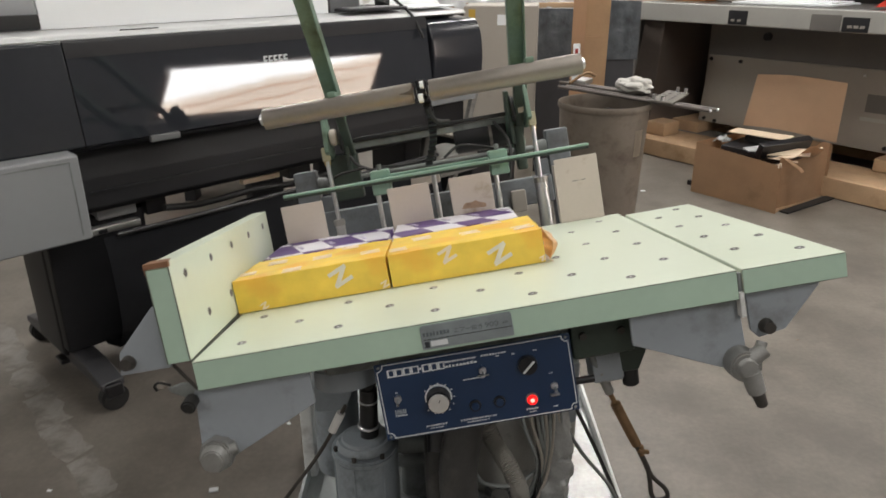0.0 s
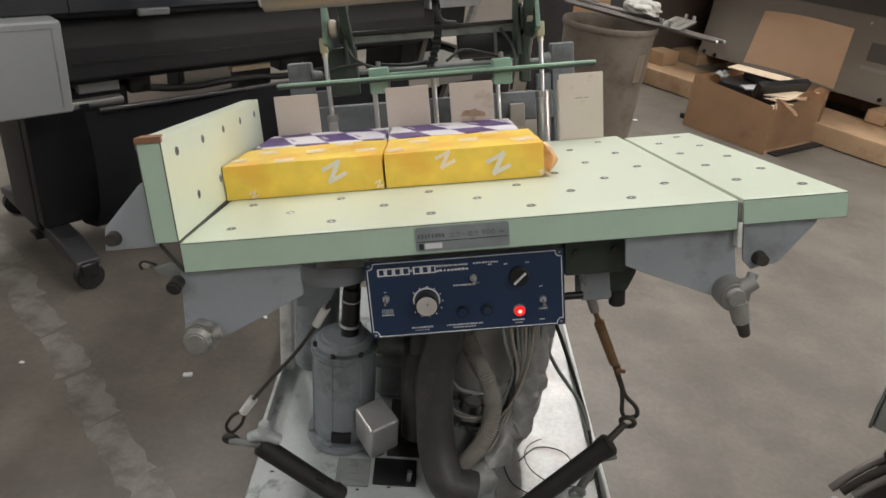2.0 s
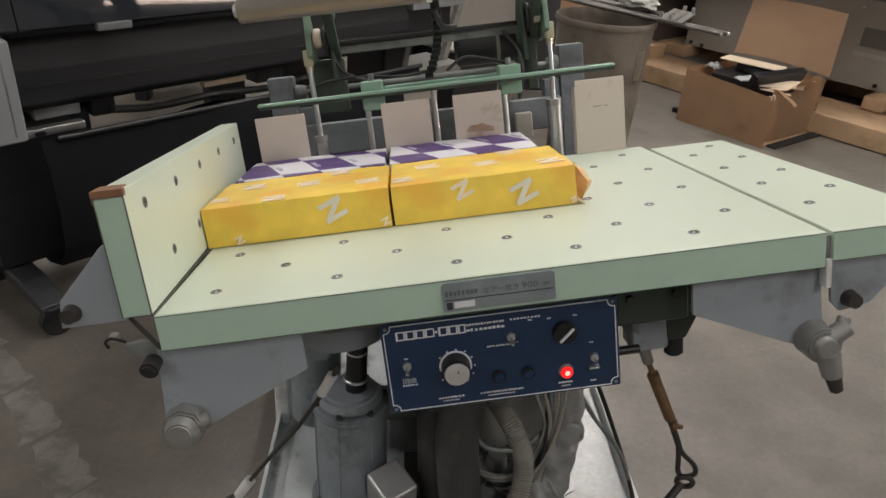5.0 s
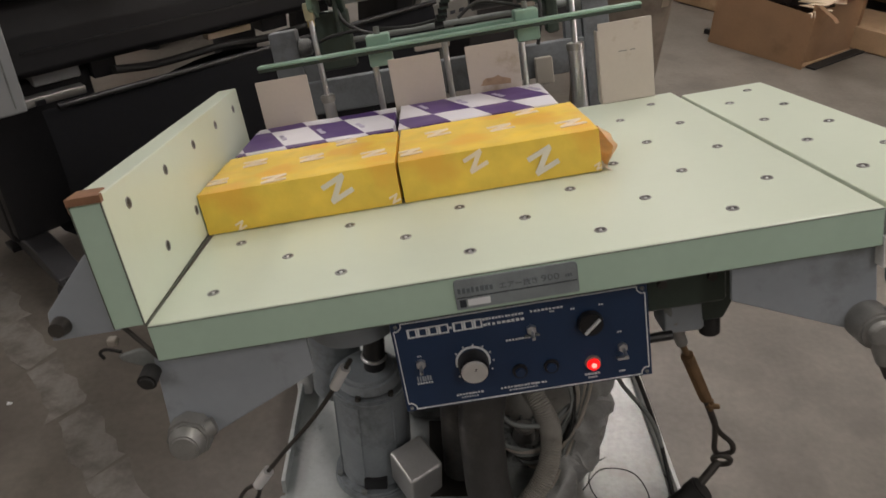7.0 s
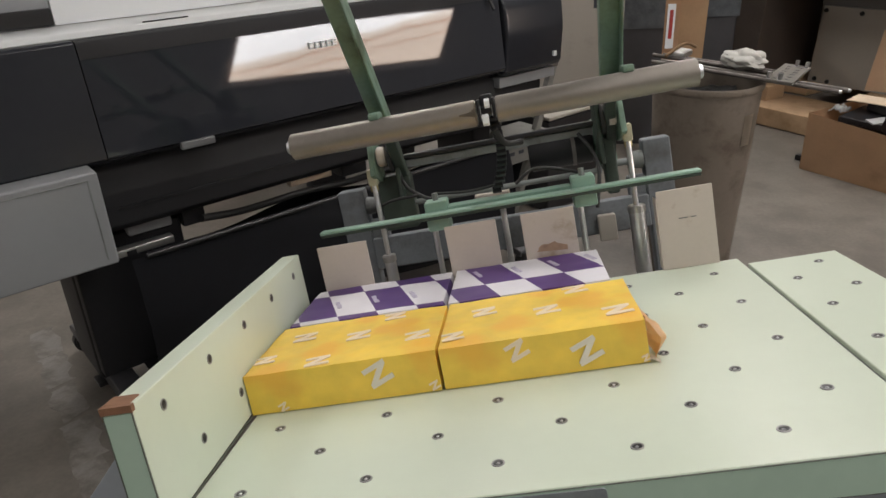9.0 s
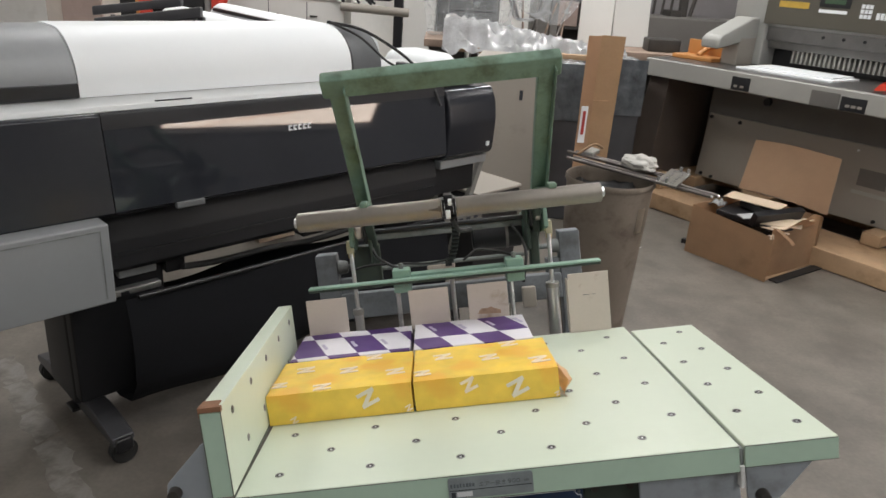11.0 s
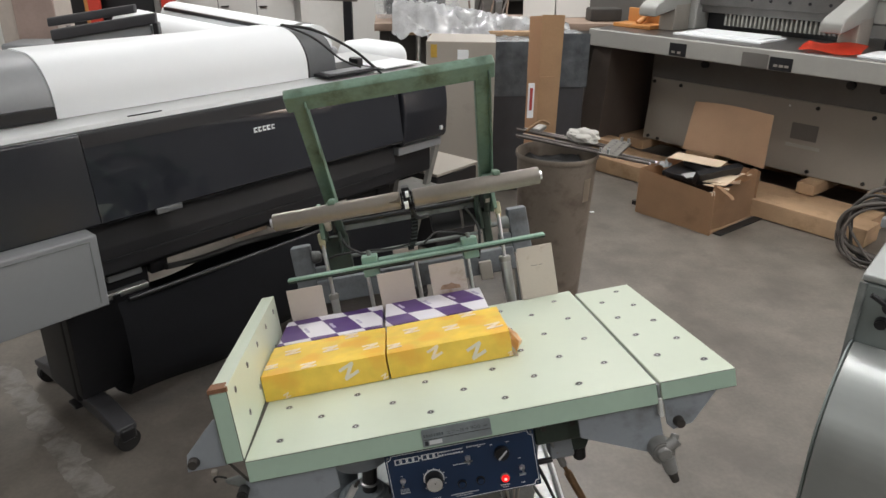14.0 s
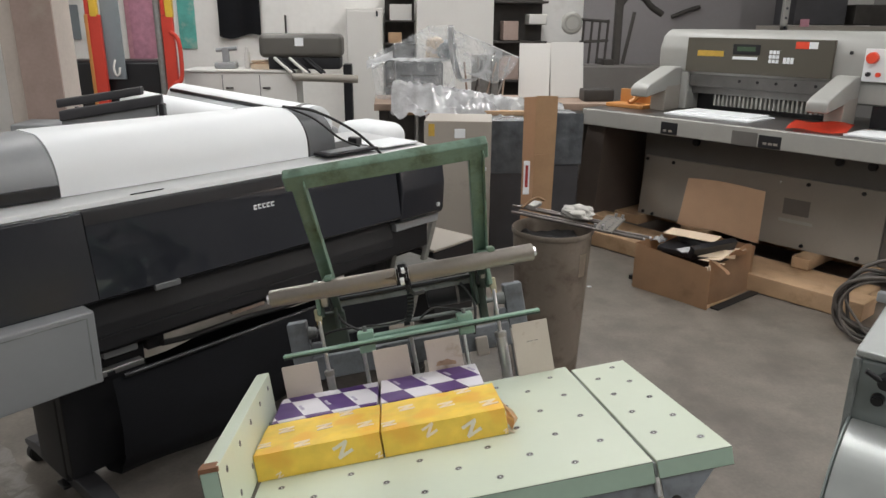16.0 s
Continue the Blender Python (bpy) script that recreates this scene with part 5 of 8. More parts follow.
base("cross_pipe", Geo().cyl((0.25, 0.38, 0.315), (0.35, 0.38, 0.315), 0.020, seg=18).cyl((0.25, 0.40, 0.255), (0.35, 0.40, 0.255), 0.014, seg=14), DUST_GREY)
base("corrugated_hose", Geo().tube(((0.43, 0.31, 0.44), (0.462, 0.285, 0.379), (0.490, 0.245, 0.350), (0.508, 0.225, 0.300), (0.498, 0.19, 0.250), (0.462, 0.160, 0.206), (0.415, 0.142, 0.184)), 0.0175, 14, 28, 0.10), HOSE_LIGHT, label="grey corrugated hose")
duct = Geo().tube(((0.582, 0.33, 0.50), (0.584, 0.28, 0.400), (0.582, 0.250, 0.310), (0.562, 0.230, 0.240), (0.520, 0.195, 0.195), (0.490, 0.15, 0.166), (0.44, 0.12, 0.160)), 0.029, 18, 9, 0.03)
for v in duct.bm.verts:
    v.co += Vector([noise.noise(v.co * 34 + Vector((3 * k, k, 0))) for k in range(3)]) * 0.014
base("wrapped_duct", duct, FOIL, label="crumpled grey taped duct")
rnd = random.Random(5)
for i in range(7):
    x, d = 0.500 + 0.013 * i, rnd.uniform(-0.012, 0.012)
    base("cable", Geo().tube(((x, 0.30, 0.53), (x + 0.012 + d, 0.27, 0.44), (0.540 + 0.006 * i + d, 0.255, 0.36), (0.530 + 0.004 * i, 0.245 + d, 0.30), (0.490 + 0.008 * i, 0.235, 0.255 + 0.5 * d), (0.430 + 0.012 * i, 0.23, 0.275 - 0.012 * i), (0.395 + 0.012 * i, 0.26, 0.29 - 0.014 * i)), rnd.uniform(0.0026, 0.0042), 8, 8), (DUST_GREY, CABINET_GREY, DUST_GREY, BLACK_RUBBER)[i % 4])
for i in range(4):
    base("cable", Geo().tube(((0.535 + 0.012 * i, 0.29, 0.53), (0.555 + 0.006 * i, 0.262, 0.42), (0.558, 0.250 - 0.004 * i, 0.33), (0.548 - 0.008 * i, 0.225, 0.26), (0.515 - 0.008 * i, 0.185, 0.212), (0.470 - 0.008 * i, 0.16, 0.186)), 0.0034, 8, 8), CABINET_GREY if i % 2 else DUST_GREY)
base("cable", Geo().tube(((0.545, 0.27, 0.33), (0.500, 0.232, 0.325), (0.440, 0.228, 0.330), (0.415, 0.25, 0.345)), 0.0042, 8, 8), DUST_GREY)
base("cable", Geo().tube(((0.600, 0.31, 0.50), (0.640, 0.30, 0.42), (0.690, 0.30, 0.31), (0.735, 0.29, 0.20), (0.748, 0.22, 0.142), (0.742, 0.08, 0.141)), 0.0040, 8, 8), BLACK_RUBBER)
base("cable", Geo().tube(((0.590, 0.31, 0.44), (0.640, 0.30, 0.35), (0.700, 0.29, 0.275), (0.735, 0.285, 0.20)), 0.0040, 8, 8), DUST_GREY)
base("wire_loop", Geo().torus((0.676, 0.245, 0.139), (0.05, 0.1, 1), 0.078, 0.0013, 44, 6), BLACK_RUBBER)
base("wire_loop", Geo().tube(((0.545, 0.25, 0.1365), (0.57, 0.17, 0.137), (0.64, 0.145, 0.137), (0.70, 0.20, 0.139), (0.69, 0.27, 0.140), (0.63, 0.285, 0.138), (0.585, 0.24, 0.137)), 0.0013, 6, 10), BLACK_RUBBER)


# ---- paper reams on the table ----
ZIG = [(-0.5, 0.5), (0.5, 0.5), (0.5, 0.28), (-0.12, -0.27), (0.5, -0.27), (0.5, -0.5), (-0.5, -0.5), (-0.5, -0.28), (0.12, 0.27), (-0.5, 0.27)]


def ream_body(seed, size):
    """A wrapped ream, its faces slightly lumpy, with a soft edge."""
    tmp = bmesh.new()
    lo, hi = Vector((0, 0, 0)), Vector(size)
    bmesh.ops.create_cube(tmp, size=1, matrix=Matrix.Translation((lo + hi) / 2) @ Matrix.Diagonal((*(hi - lo), 1)))
    bmesh.ops.subdivide_edges(tmp, edges=[e for e in tmp.edges if abs((e.verts[0].co - e.verts[1].co).x) > 0.1], cuts=24, use_grid_fill=True)
    bmesh.ops.subdivide_edges(tmp, edges=[e for e in tmp.edges if abs((e.verts[0].co - e.verts[1].co).y) > 0.1], cuts=16, use_grid_fill=True)
    bmesh.ops.subdivide_edges(tmp, edges=[e for e in tmp.edges if abs((e.verts[0].co - e.verts[1].co).z) > 0.05], cuts=6, use_grid_fill=True)
    for v in tmp.verts:
        p = v.co
        n = noise.noise(Vector((p.x * 22 + seed * 7, p.y * 22, p.z * 30)))
        edge = (p.x < 0.001) + (p.x > hi.x - 0.0005) + (p.y < 0.001) + (p.y > hi.y - 0.0005) + (p.z < 0.001) + (p.z > hi.z - 0.0005)
        c = (lo + hi) / 2
        if edge > 1:
            v.co = c + (p - c) * (1 - 0.013 + 0.004 * n) + Vector((0, 0.0006 * n, (-0.0008 + 0.0010 * n) if p.z > 0.06 else 0))
        if p.z > 0.001 and edge == 1:
            d = Vector((1 if p.x > hi.x - 0.0005 else -1 if p.x < 0.001 else 0, 1 if p.y > hi.y - 0.0005 else -1 if p.y < 0.001 else 0, 1 if p.z > hi.z - 0.0005 else 0))
            v.co = p + d * (n * 0.0016 - 0.0009)
    g = Geo()
    g._add(tmp)
    return g


def mark(cx, cz, size, plane, seed, lean=0.18):
    """A zigzag print on the top or the front of a ream."""
    g = Geo()
    ca, sa = math.cos(0.42), math.sin(0.42)
    if plane == "top":
        ca, sa = math.cos(0.15), math.sin(0.15)
    pts = [(cx + size * (0.86 * px * ca - 0.74 * py * sa), cz + size * (0.86 * px * sa + 0.74 * py * ca)) for px, py in ZIG]
    if plane == "top":
        g.prism(pts, "z", 0.0622, 0.0638)
    else:
        g.prism(pts, "y", -0.0009, 0.0004)
    return g


TOPS = [((0.018, 0.056, 0.036), (0.058, 0.139, 0.044), (0.110, 0.022, 0.042), (0.154, 0.110, 0.044), (0.254, 0.071, 0.044), (0.202, 0.181, 0.040)),
        ((0.020, 0.042, 0.038), (0.063, 0.134, 0.044), (0.160, 0.100, 0.044), (0.259, 0.056, 0.046), (0.208, 0.180, 0.044))]
FRONTS = [((0.2010, 0.0385, 0.043), (0.052, 0.008, 0.016), (0.279, 0.010, 0.016)), ((0.206, 0.030, 0.043), (0.111, 0.0445, 0.034), (0.283, 0.008, 0.012))]
YELLOW_SIZE, WHITE_SIZE = (0.2895, 0.204, 0.0630), (0.2740, 0.208, 0.0635)
for k, x0 in enumerate((-0.0065, 0.2840)):
    m = HEAD @ Matrix.Translation((x0, 0.2745, 0.0012))
    rm = thing("paper_ream", m, "yellow wrapped paper ream with cream zigzag marks", "paper ream", "paper reams on the table")
    part("wrapper", ream_body(k + 1, YELLOW_SIZE), YELLOW_PAPER, rm)
    for cx, cy, s in TOPS[k]:
        part("printed_mark", mark(cx, cy, s, "top", k), WRAP_LOGO, rm)
    for cx, cz, s in FRONTS[k]:
        part("printed_mark", mark(cx, cz, s, "front", k), WRAP_LOGO if s < 0.04 else PALE_PRINT, rm)
    if k:
        def fold(u, v):
            a = v * 5.0
            return (0.2890 + 0.027 * math.sin(math.pi * (0.15 + 0.85 * u)) * (0.6 + 0.4 * math.sin(a)) + 0.004 * noise.noise(Vector((u * 6, v * 6, 2))), 0.004 + 0.062 * v + 0.007 * math.sin(9 * u), 0.003 + 0.056 * u + 0.004 * math.sin(a * 2))
        part("folded_end", Geo().sheet(14, 12, fold, 0.0008), WRAP_END, rm, "crumpled orange end fold")
        part("torn_corner", Geo().sheet(5, 4, lambda u, v: (0.286 + 0.016 * u, 0.001 - 0.004 * u + 0.012 * v, 0.002 + 0.006 * v * (1 - u) + 0.003 * math.sin(5 * u)), 0.0006), PALE_PRINT, rm, "torn pale corner of the wrapper")
for k, x0 in enumerate((0.0000, 0.2800)):
    m = HEAD @ Matrix.Translation((x0, 0.4815, 0.0012))
    rm = thing("paper_ream", m, "white wrapped paper ream with purple checks", "paper ream", "paper reams on the table")
    part("wrapper", ream_body(k + 5, WHITE_SIZE), CHECK_PAPERS[k], rm)
    row = CHECK_ROWS[k]
    for i in range(14):
        y = row - 0.070 + 0.140 * (i // 7) + 0.004 * (i % 3)
        x = 0.010 + 0.070 * (i % 7) - 0.36 * y + 0.022
        if not (0.018 < x < 0.256 and 0.028 < y < 0.182):
            continue
        rr = random.Random(i + 10 * k)
        gg = Geo()
        for q in range(6):
            gg.box((-0.0045, -0.0225 + 0.0076 * q, 0.0620), (0.0045 * rr.uniform(0.5, 1.0), -0.0170 + 0.0076 * q, 0.06375))
        part("faint_print", gg, FAINT_INK, rm, "", m @ Matrix.Translation((x, y, 0)) @ Matrix.Rotation(0.34, 4, "Z"))
    part("end_label", Geo().box((0.2738, 0.09, 0.02), (0.2746, 0.14, 0.04)), WRAP_LOGO, rm)
    if k:
        part("loose_flap", Geo().sheet(8, 6, lambda u, v: (0.268 + 0.012 * u, 0.010 + 0.17 * v, 0.058 - 0.030 * u * u + 0.004 * math.sin(7 * v)), 0.0006), WRAP_WHITE, rm)


# ---- wide-format printer, set askew behind the jogger ----
PRN = pose(0, 0, 0, 0, 0, 45)
printer = thing("wide_format_printer", PRN @ pose(0.9, 1.5, 0), "large dark roll-fed wide-format printer on a castor stand", "printer")


def prn(name, geo, mat, parent=printer, label=""):
    return part(name, geo, mat, parent, label, PRN)


FRONT = [(1.300, 0.782), (1.262, 0.800), (1.250, 0.812), (1.2935, 1.090), (1.301, 1.097), (1.40, 1.10), (1.40, 0.782)]


def shifted(prof, dv, dz=0.0):
    return [(v + dv, z + dz) for v, z in prof]


cover = prn("front_cover", Geo().prism(FRONT, "x", 0.316, 1.717, 0.003), PRINTER_GLOSS, label="glossy dark front cover")
# added strip that stops the window mirroring in the cover's upper edge
prn("no_reflect_strip", Geo().prism([(1.2856, 1.052), (1.2916, 1.0905), (1.2990, 1.0990), (1.3015, 1.0975), (1.2937, 1.0895), (1.2878, 1.052)], "x", 0.317, 1.716), PRINTER_LOW, cover, "added satin black strip that keeps reflections off the cover's top")
cap = prn("left_cap", Geo().prism(shifted(FRONT, -0.001), "x", -0.80, 0.3148, 0.002), PRINTER_DARK, label="dark end housing")
g = Geo()
g.prism([(1.285, 0.772), (1.258, 0.790), (1.250, 0.93), (1.262, 1.02), (1.292, 1.075), (1.45, 1.09), (1.80, 1.09), (1.80, 0.772)], "x", 1.722, 2.030, 0.012)
rcap = prn("right_cap", g, PRINTER_DARK, label="dark end housing")
prn("sticker", Geo().box((1.968, 1.2475, 0.818), (1.984, 1.2555, 0.836)), PAPER_WHITE, rcap)
prn("under_cap", Geo().box((1.70, 1.32, 0.60), (1.98, 1.72, 0.768), 0.010), PRINTER_LOW)
prn("side_tray", Geo().box((1.72, 1.288, 0.730), (2.02, 1.70, 0.7685), 0.004), PRINTER_LIGHT)
deck2 = prn("top_deck", Geo().prism([(1.312, 1.098), (1.33, 1.112), (1.42, 1.120), (1.85, 1.125), (1.85, 1.098)], "x", -0.80, 1.98, 0.003), DECK_LIGHT, label="light grey top deck")
prn("deck_seam", Geo().box((0.50, 1.336, 1.1135), (0.62, 1.34, 1.1165)), PRINTER_LOW, deck2)
prn("rear_body", Geo().box((-0.80, 1.40, 0.60), (2.0, 1.86, 1.097), 0.01), PRINTER_LOW)
low = prn("lower_cover", Geo().prism([(1.335, 0.782), (1.318, 0.76), (1.30, 0.70), (1.30, 0.61), (1.325, 0.588), (1.75, 0.588), (1.75, 0.782)], "x", 0.285, 1.715, 0.006), PRINTER_LOW)
prn("cover_groove", Geo().box((0.32, 1.296, 0.655), (1.70, 1.302, 0.661)), BLACK_PLASTIC, low)
handle = prn("cover_handle", Geo().box((0.503, 1.243, 0.790), (0.598, 1.262, 0.811), 0.004, seg=2), GRIP, label="dull grey grip strip")
# maker's mark as plain blocks
g = Geo()
for i in range(5):
    x = 0.939 + i * 0.0198
    g.box((x, 1.2735, 0.989), (x + 0.0045, 1.2785, 1.007))
    g.box((x + 0.0045, 1.2740, 1.0025), (x + 0.0140, 1.2785, 1.007))
    g.box((x + 0.0045, 1.2735, 0.989), (x + 0.0140, 1.2780, 0.9935))
prn("maker_mark", g, PAPER_WHITE, cover)
# light side housing with an engraved outline
house = prn("side_housing", Geo().box((-0.78, 1.185, 0.558), (0.268, 1.30, 0.806), 0.007, seg=2), PRINTER_LIGHT, label="light grey side housing")
g = Geo()
g.box((-0.74, 1.1835, 0.786), (0.243, 1.1855, 0.789))
g.box((0.240, 1.1835, 0.575), (0.243, 1.1855, 0.787))
prn("housing_groove", g, DUST_GREY, house)
prn("under_bracket", Geo().box((0.275, 1.24, 0.545), (0.43, 1.27, 0.566), 0.002), ALU)
prn("under_bracket", Geo().box((0.30, 1.235, 0.548), (0.325, 1.238, 0.560)), BLACK_PLASTIC)

# roll cover and fittings on the deck
COVER = [(1.43, 1.122)] + [(1.60 - 0.168 * math.cos(t), 1.165 + 0.150 * math.sin(t)) for t in [math.pi / 2 * k / 18 for k in range(19)]] + [(1.72, 1.315), (1.80, 1.29), (1.80, 1.122)]
prn("roll_cover", Geo().prism(COVER, "x", 0.315, 1.335), PAPER_WHITE, label="white curved roll cover")
prn("roll_cover_end", Geo().prism(shifted(COVER, 0.004, -0.004), "x", -0.4, 0.313), PRINTER_MID, label="grey end of the roll cover")
prn("cover_slot", Geo().box((-0.3, 1.415, 1.125), (0.31, 1.432, 1.165), 0.002), BLACK_PLASTIC)
prn("roll_cover_end", Geo().prism(shifted(COVER, 0.010, -0.012), "x", 1.350, 1.500, 0.004), CASE_GREY, label="dark grey end of the roll cover")
prn("cover_seam", Geo().prism(shifted(COVER, 0.006, -0.006), "x", 1.3352, 1.3498), BLACK_PLASTIC)
prn("deck_tray", Geo().box((1.36, 1.335, 1.126), (1.66, 1.428, 1.138), 0.003).box((1.505, 1.43, 1.126), (1.66, 1.58, 1.138), 0.003), PRINTER_LOW)
prn("deck_tray_top", Geo().box((1.39, 1.355, 1.138), (1.62, 1.42, 1.141), 0.001), PRINTER_MID)
prn("deck_lever", Geo().box((1.62, 1.44, 1.126), (1.66, 1.50, 1.17), 0.006), BLACK_PLASTIC)
prn("instruction_card", Geo().box((1.69, 1.34, 1.126), (1.93, 1.52, 1.132), 0.001, m=pose(0, 0, 0)), PAPER_WHITE)
prn("power_cable", Geo().tube(((1.34, 1.60, 1.322), (1.44, 1.50, 1.300), (1.57, 1.42, 1.22), (1.64, 1.37, 1.15), (1.66, 1.31, 1.10), (1.665, 1.255, 1.02)), 0.006, 8, 8), BLACK_RUBBER)
prn("power_cable", Geo().tube(((1.335, 1.58, 1.325), (1.40, 1.46, 1.275), (1.48, 1.39, 1.19), (1.56, 1.35, 1.150)), 0.005, 8, 8), BLACK_RUBBER)

# castor stand
for u0, u1 in ((0.185, 0.285), (1.70, 1.80)):
    um = (u0 + u1) / 2
    leg = prn("stand_leg", Geo().box((u0, 1.42, 0.10), (u1, 1.66, 0.60), 0.012), PRINTER_LOW)
    foot = prn("stand_foot", Geo().prism([(1.17, 0.075), (1.17, 0.10), (1.30, 0.125), (1.75, 0.125), (1.86, 0.10), (1.86, 0.075)], "x", um - 0.036, um + 0.036, 0.005), PRINTER_MID2)
    for v in (1.185, 1.83):
        wheel = prn("castor_wheel", Geo().cyl((um, v - 0.020, 0.042), (um, v + 0.020, 0.042), 0.042, seg=28, bevel=0.006), BLACK_RUBBER, foot)
        prn("castor_fork", Geo().box((um - 0.028, v - 0.028, 0.046), (um + 0.028, v + 0.028, 0.096), 0.008), BLACK_PLASTIC, foot)
    prn("brake_tab", Geo().box((um - 0.06, 1.44, 0.07), (um - 0.03, 1.50, 0.085), 0.003), BLACK_PLASTIC, foot)
prn("stand_cabinet", Geo().box((0.19, 1.38, 0.13), (0.50, 1.46, 0.56), 0.006), PRINTER_LOW)
prn("stand_rail", Geo().box((0.285, 1.60, 0.16), (1.70, 1.66, 0.24), 0.006), PRINTER_LOW)
BASK = [(1.205, 0.545), (1.180, 0.46), (1.168, 0.36), (1.180, 0.25), (1.235, 0.165), (1.34, 0.135), (1.47, 0.15), (1.56, 0.24), (1.60, 0.40)]


def basket(u, v):
    """Cloth hung between two tubes, slack and slightly rippled."""
    f = v * (len(BASK) - 1)
    k = min(int(f), len(BASK) - 2)
    (a, b), (c, d) = BASK[k], BASK[k + 1]
    w = f - k
    return (0.30 + 1.38 * u, a + (c - a) * w + 0.010 * math.sin(9 * u + 4 * v), b + (d - b) * w + 0.022 * math.sin(math.pi * u) * math.sin(11 * u + 2) * (v > 0.05))


prn("catch_basket", Geo().sheet(24, 24, basket, 0.004), BASKET, label="sagging black cloth catch basket")
prn("basket_tube", Geo().cyl((0.34, 1.205, 0.545), (1.69, 1.205, 0.545), 0.008, seg=12), BLACK_PLASTIC)
prn("paper_strip", Geo().box((0.865, 1.37, 0.553), (1.02, 1.40, 0.572), 0.002, m=pose(0, 0, 0)), CARD_LIGHT)
prn("power_cable", Geo().tube(((0.55, 1.34, 0.55), (0.70, 1.38, 0.52), (0.90, 1.35, 0.535), (1.10, 1.37, 0.515), (1.30, 1.34, 0.54)), 0.012, 8, 6), BLACK_RUBBER)
prn("under_box", Geo().box((0.345, 1.36, 0.548), (0.470, 1.42, 0.586), 0.004), PRINTER_MID)
prn("under_box", Geo().box((0.50, 1.36, 0.530), (0.57, 1.44, 0.586), 0.004), PRINTER_LOW)
prn("under_box", Geo().box((1.06, 1.37, 0.535), (1.16, 1.44, 0.586), 0.004), PRINTER_LOW)

# ---- bent steel stand and black case beyond the printer's end ----
FR = PRN @ pose(1.9, 1.5, 0)
stand = thing("steel_stand", FR, "leaning grey steel frame stand with a perforated shelf", "stand")
part("strut", Geo().prism([(-0.135, 0.0), (-0.100, 0.0), (0.085, 0.70), (0.050, 0.70)], "y", 0.0, 0.03, 0.003), STAND_GREY, stand)
part("strut", Geo().prism([(0.075, 0.0), (0.110, 0.0), (0.375, 0.70), (0.340, 0.70)], "y", 0.0, 0.03, 0.003), STAND_GREY, stand)
part("top_rail", Geo().box((0.05, 0.0, 0.70), (0.38, 0.035, 0.725), 0.003), STEEL_DULL, stand)
shelf2 = part("shelf", Geo().box((-0.02, -0.06, 0.415), (0.30, 0.16, 0.440), 0.003), STAND_GREY, stand, "pale perforated shelf")
part("shelf_front", Geo().box((-0.02, -0.064, 0.345), (0.30, -0.060, 0.438), 0.002), STAND_GREY, stand)
for k in range(5):
    part("slot", Geo().box((0.015 + 0.055 * k, -0.0655, 0.385), (0.045 + 0.055 * k, -0.0642, 0.400)), INK_DARK, shelf2)
case2 = thing("equipment_case", PRN @ pose(2.43, 1.62, 0), "black equipment case with a pale lid edge", "case")
part("case_body", Geo().box((-0.18, -0.10, 0.0), (0.18, 0.25, 0.45), 0.012), BLACK_PLASTIC, case2)
part("lid_edge", Geo().box((-0.182, -0.103, 0.452), (0.182, 0.252, 0.470), 0.004), CABINET_GREY, case2)


# ---- guillotine cutter on timber runners ----
CUT = pose(2.329, 4.45, 0, 0, 0, -54)
cutter = thing("guillotine_cutter", CUT, "large grey paper guillotine with side tables and arms", "paper cutter")


def cut(name, geo, mat, parent=cutter, label=""):
    return part(name, geo, mat, parent, label)


def cut_top(name, geo, mat, parent=cutter, label=""):
    """A part of the upper works, which sit 4 cm higher and a little closer together than drawn."""
    geo.bm.transform(Matrix.Translation((0, 0, 0.04)) @ Matrix.Diagonal((0.963, 1, 1, 1)))
    return part(name, geo, mat, parent, label)


bed = cut("bed", Geo().box((-0.33, -0.435, 0.924), (2.45, 0.75, 1.046), 0.008, seg=2), CUT_LIGHT2, label="grey steel bed with a light front edge")
cut("bed_top", Geo().box((-0.31, -0.415, 1.0462), (2.40, 0.70, 1.050), 0.001), CUT_STEEL, bed)
cut("bed_inset", Geo().box((0.387, -0.440, 0.932), (0.520, -0.434, 1.017), 0.003), BLACK_PLASTIC, bed)
cut("bed_inset", Geo().box((1.108, -0.440, 0.928), (1.255, -0.434, 1.008), 0.003), BLACK_PLASTIC, bed)
cut("bed_patch", Geo().box((0.925, -0.438, 0.926), (1.100, -0.434, 1.016), 0.003), CUT_DARK, bed)
for x in (0.41, 0.455, 1.14, 1.175, 1.21):
    cut("inset_bar", Geo().box((x, -0.443, 0.950), (x + 0.025, -0.4395, 0.965)), CUT_MID, bed)
body = cut("body", Geo().box((-0.03, 0.01, 0.20), (2.20, 0.80, 0.923), 0.006), CUT_DARK, label="dark grey steel body")
plate2 = cut("front_plate", Geo().prism([(-0.03, 0.197), (1.78, 0.200), (1.78, 0.690), (0.0, 0.682)], "y", -0.012, 0.01, 0.002), CUT_MID, label="grey bolted front plate")
for x, z in ((0.02, 0.653), (0.255, 0.653), (1.286, 0.655), (1.634, 0.655), (0.02, 0.222), (0.11, 0.215), (1.30, 0.228), (1.66, 0.230)):
    cut("bolt", Geo().cyl((x, -0.012, z), (x, -0.022, z), 0.014, 0.012, 12), BLACK_PLASTIC, plate2)
cut("plate_patch", Geo().box((1.140, -0.0135, 0.430), (1.318, -0.012, 0.540)), CUT_DARK, plate2)
cut("plate_scuff", Geo().box((1.12, -0.0135, 0.375), (1.35, -0.012, 0.398)), CUT_LIGHT2, plate2)
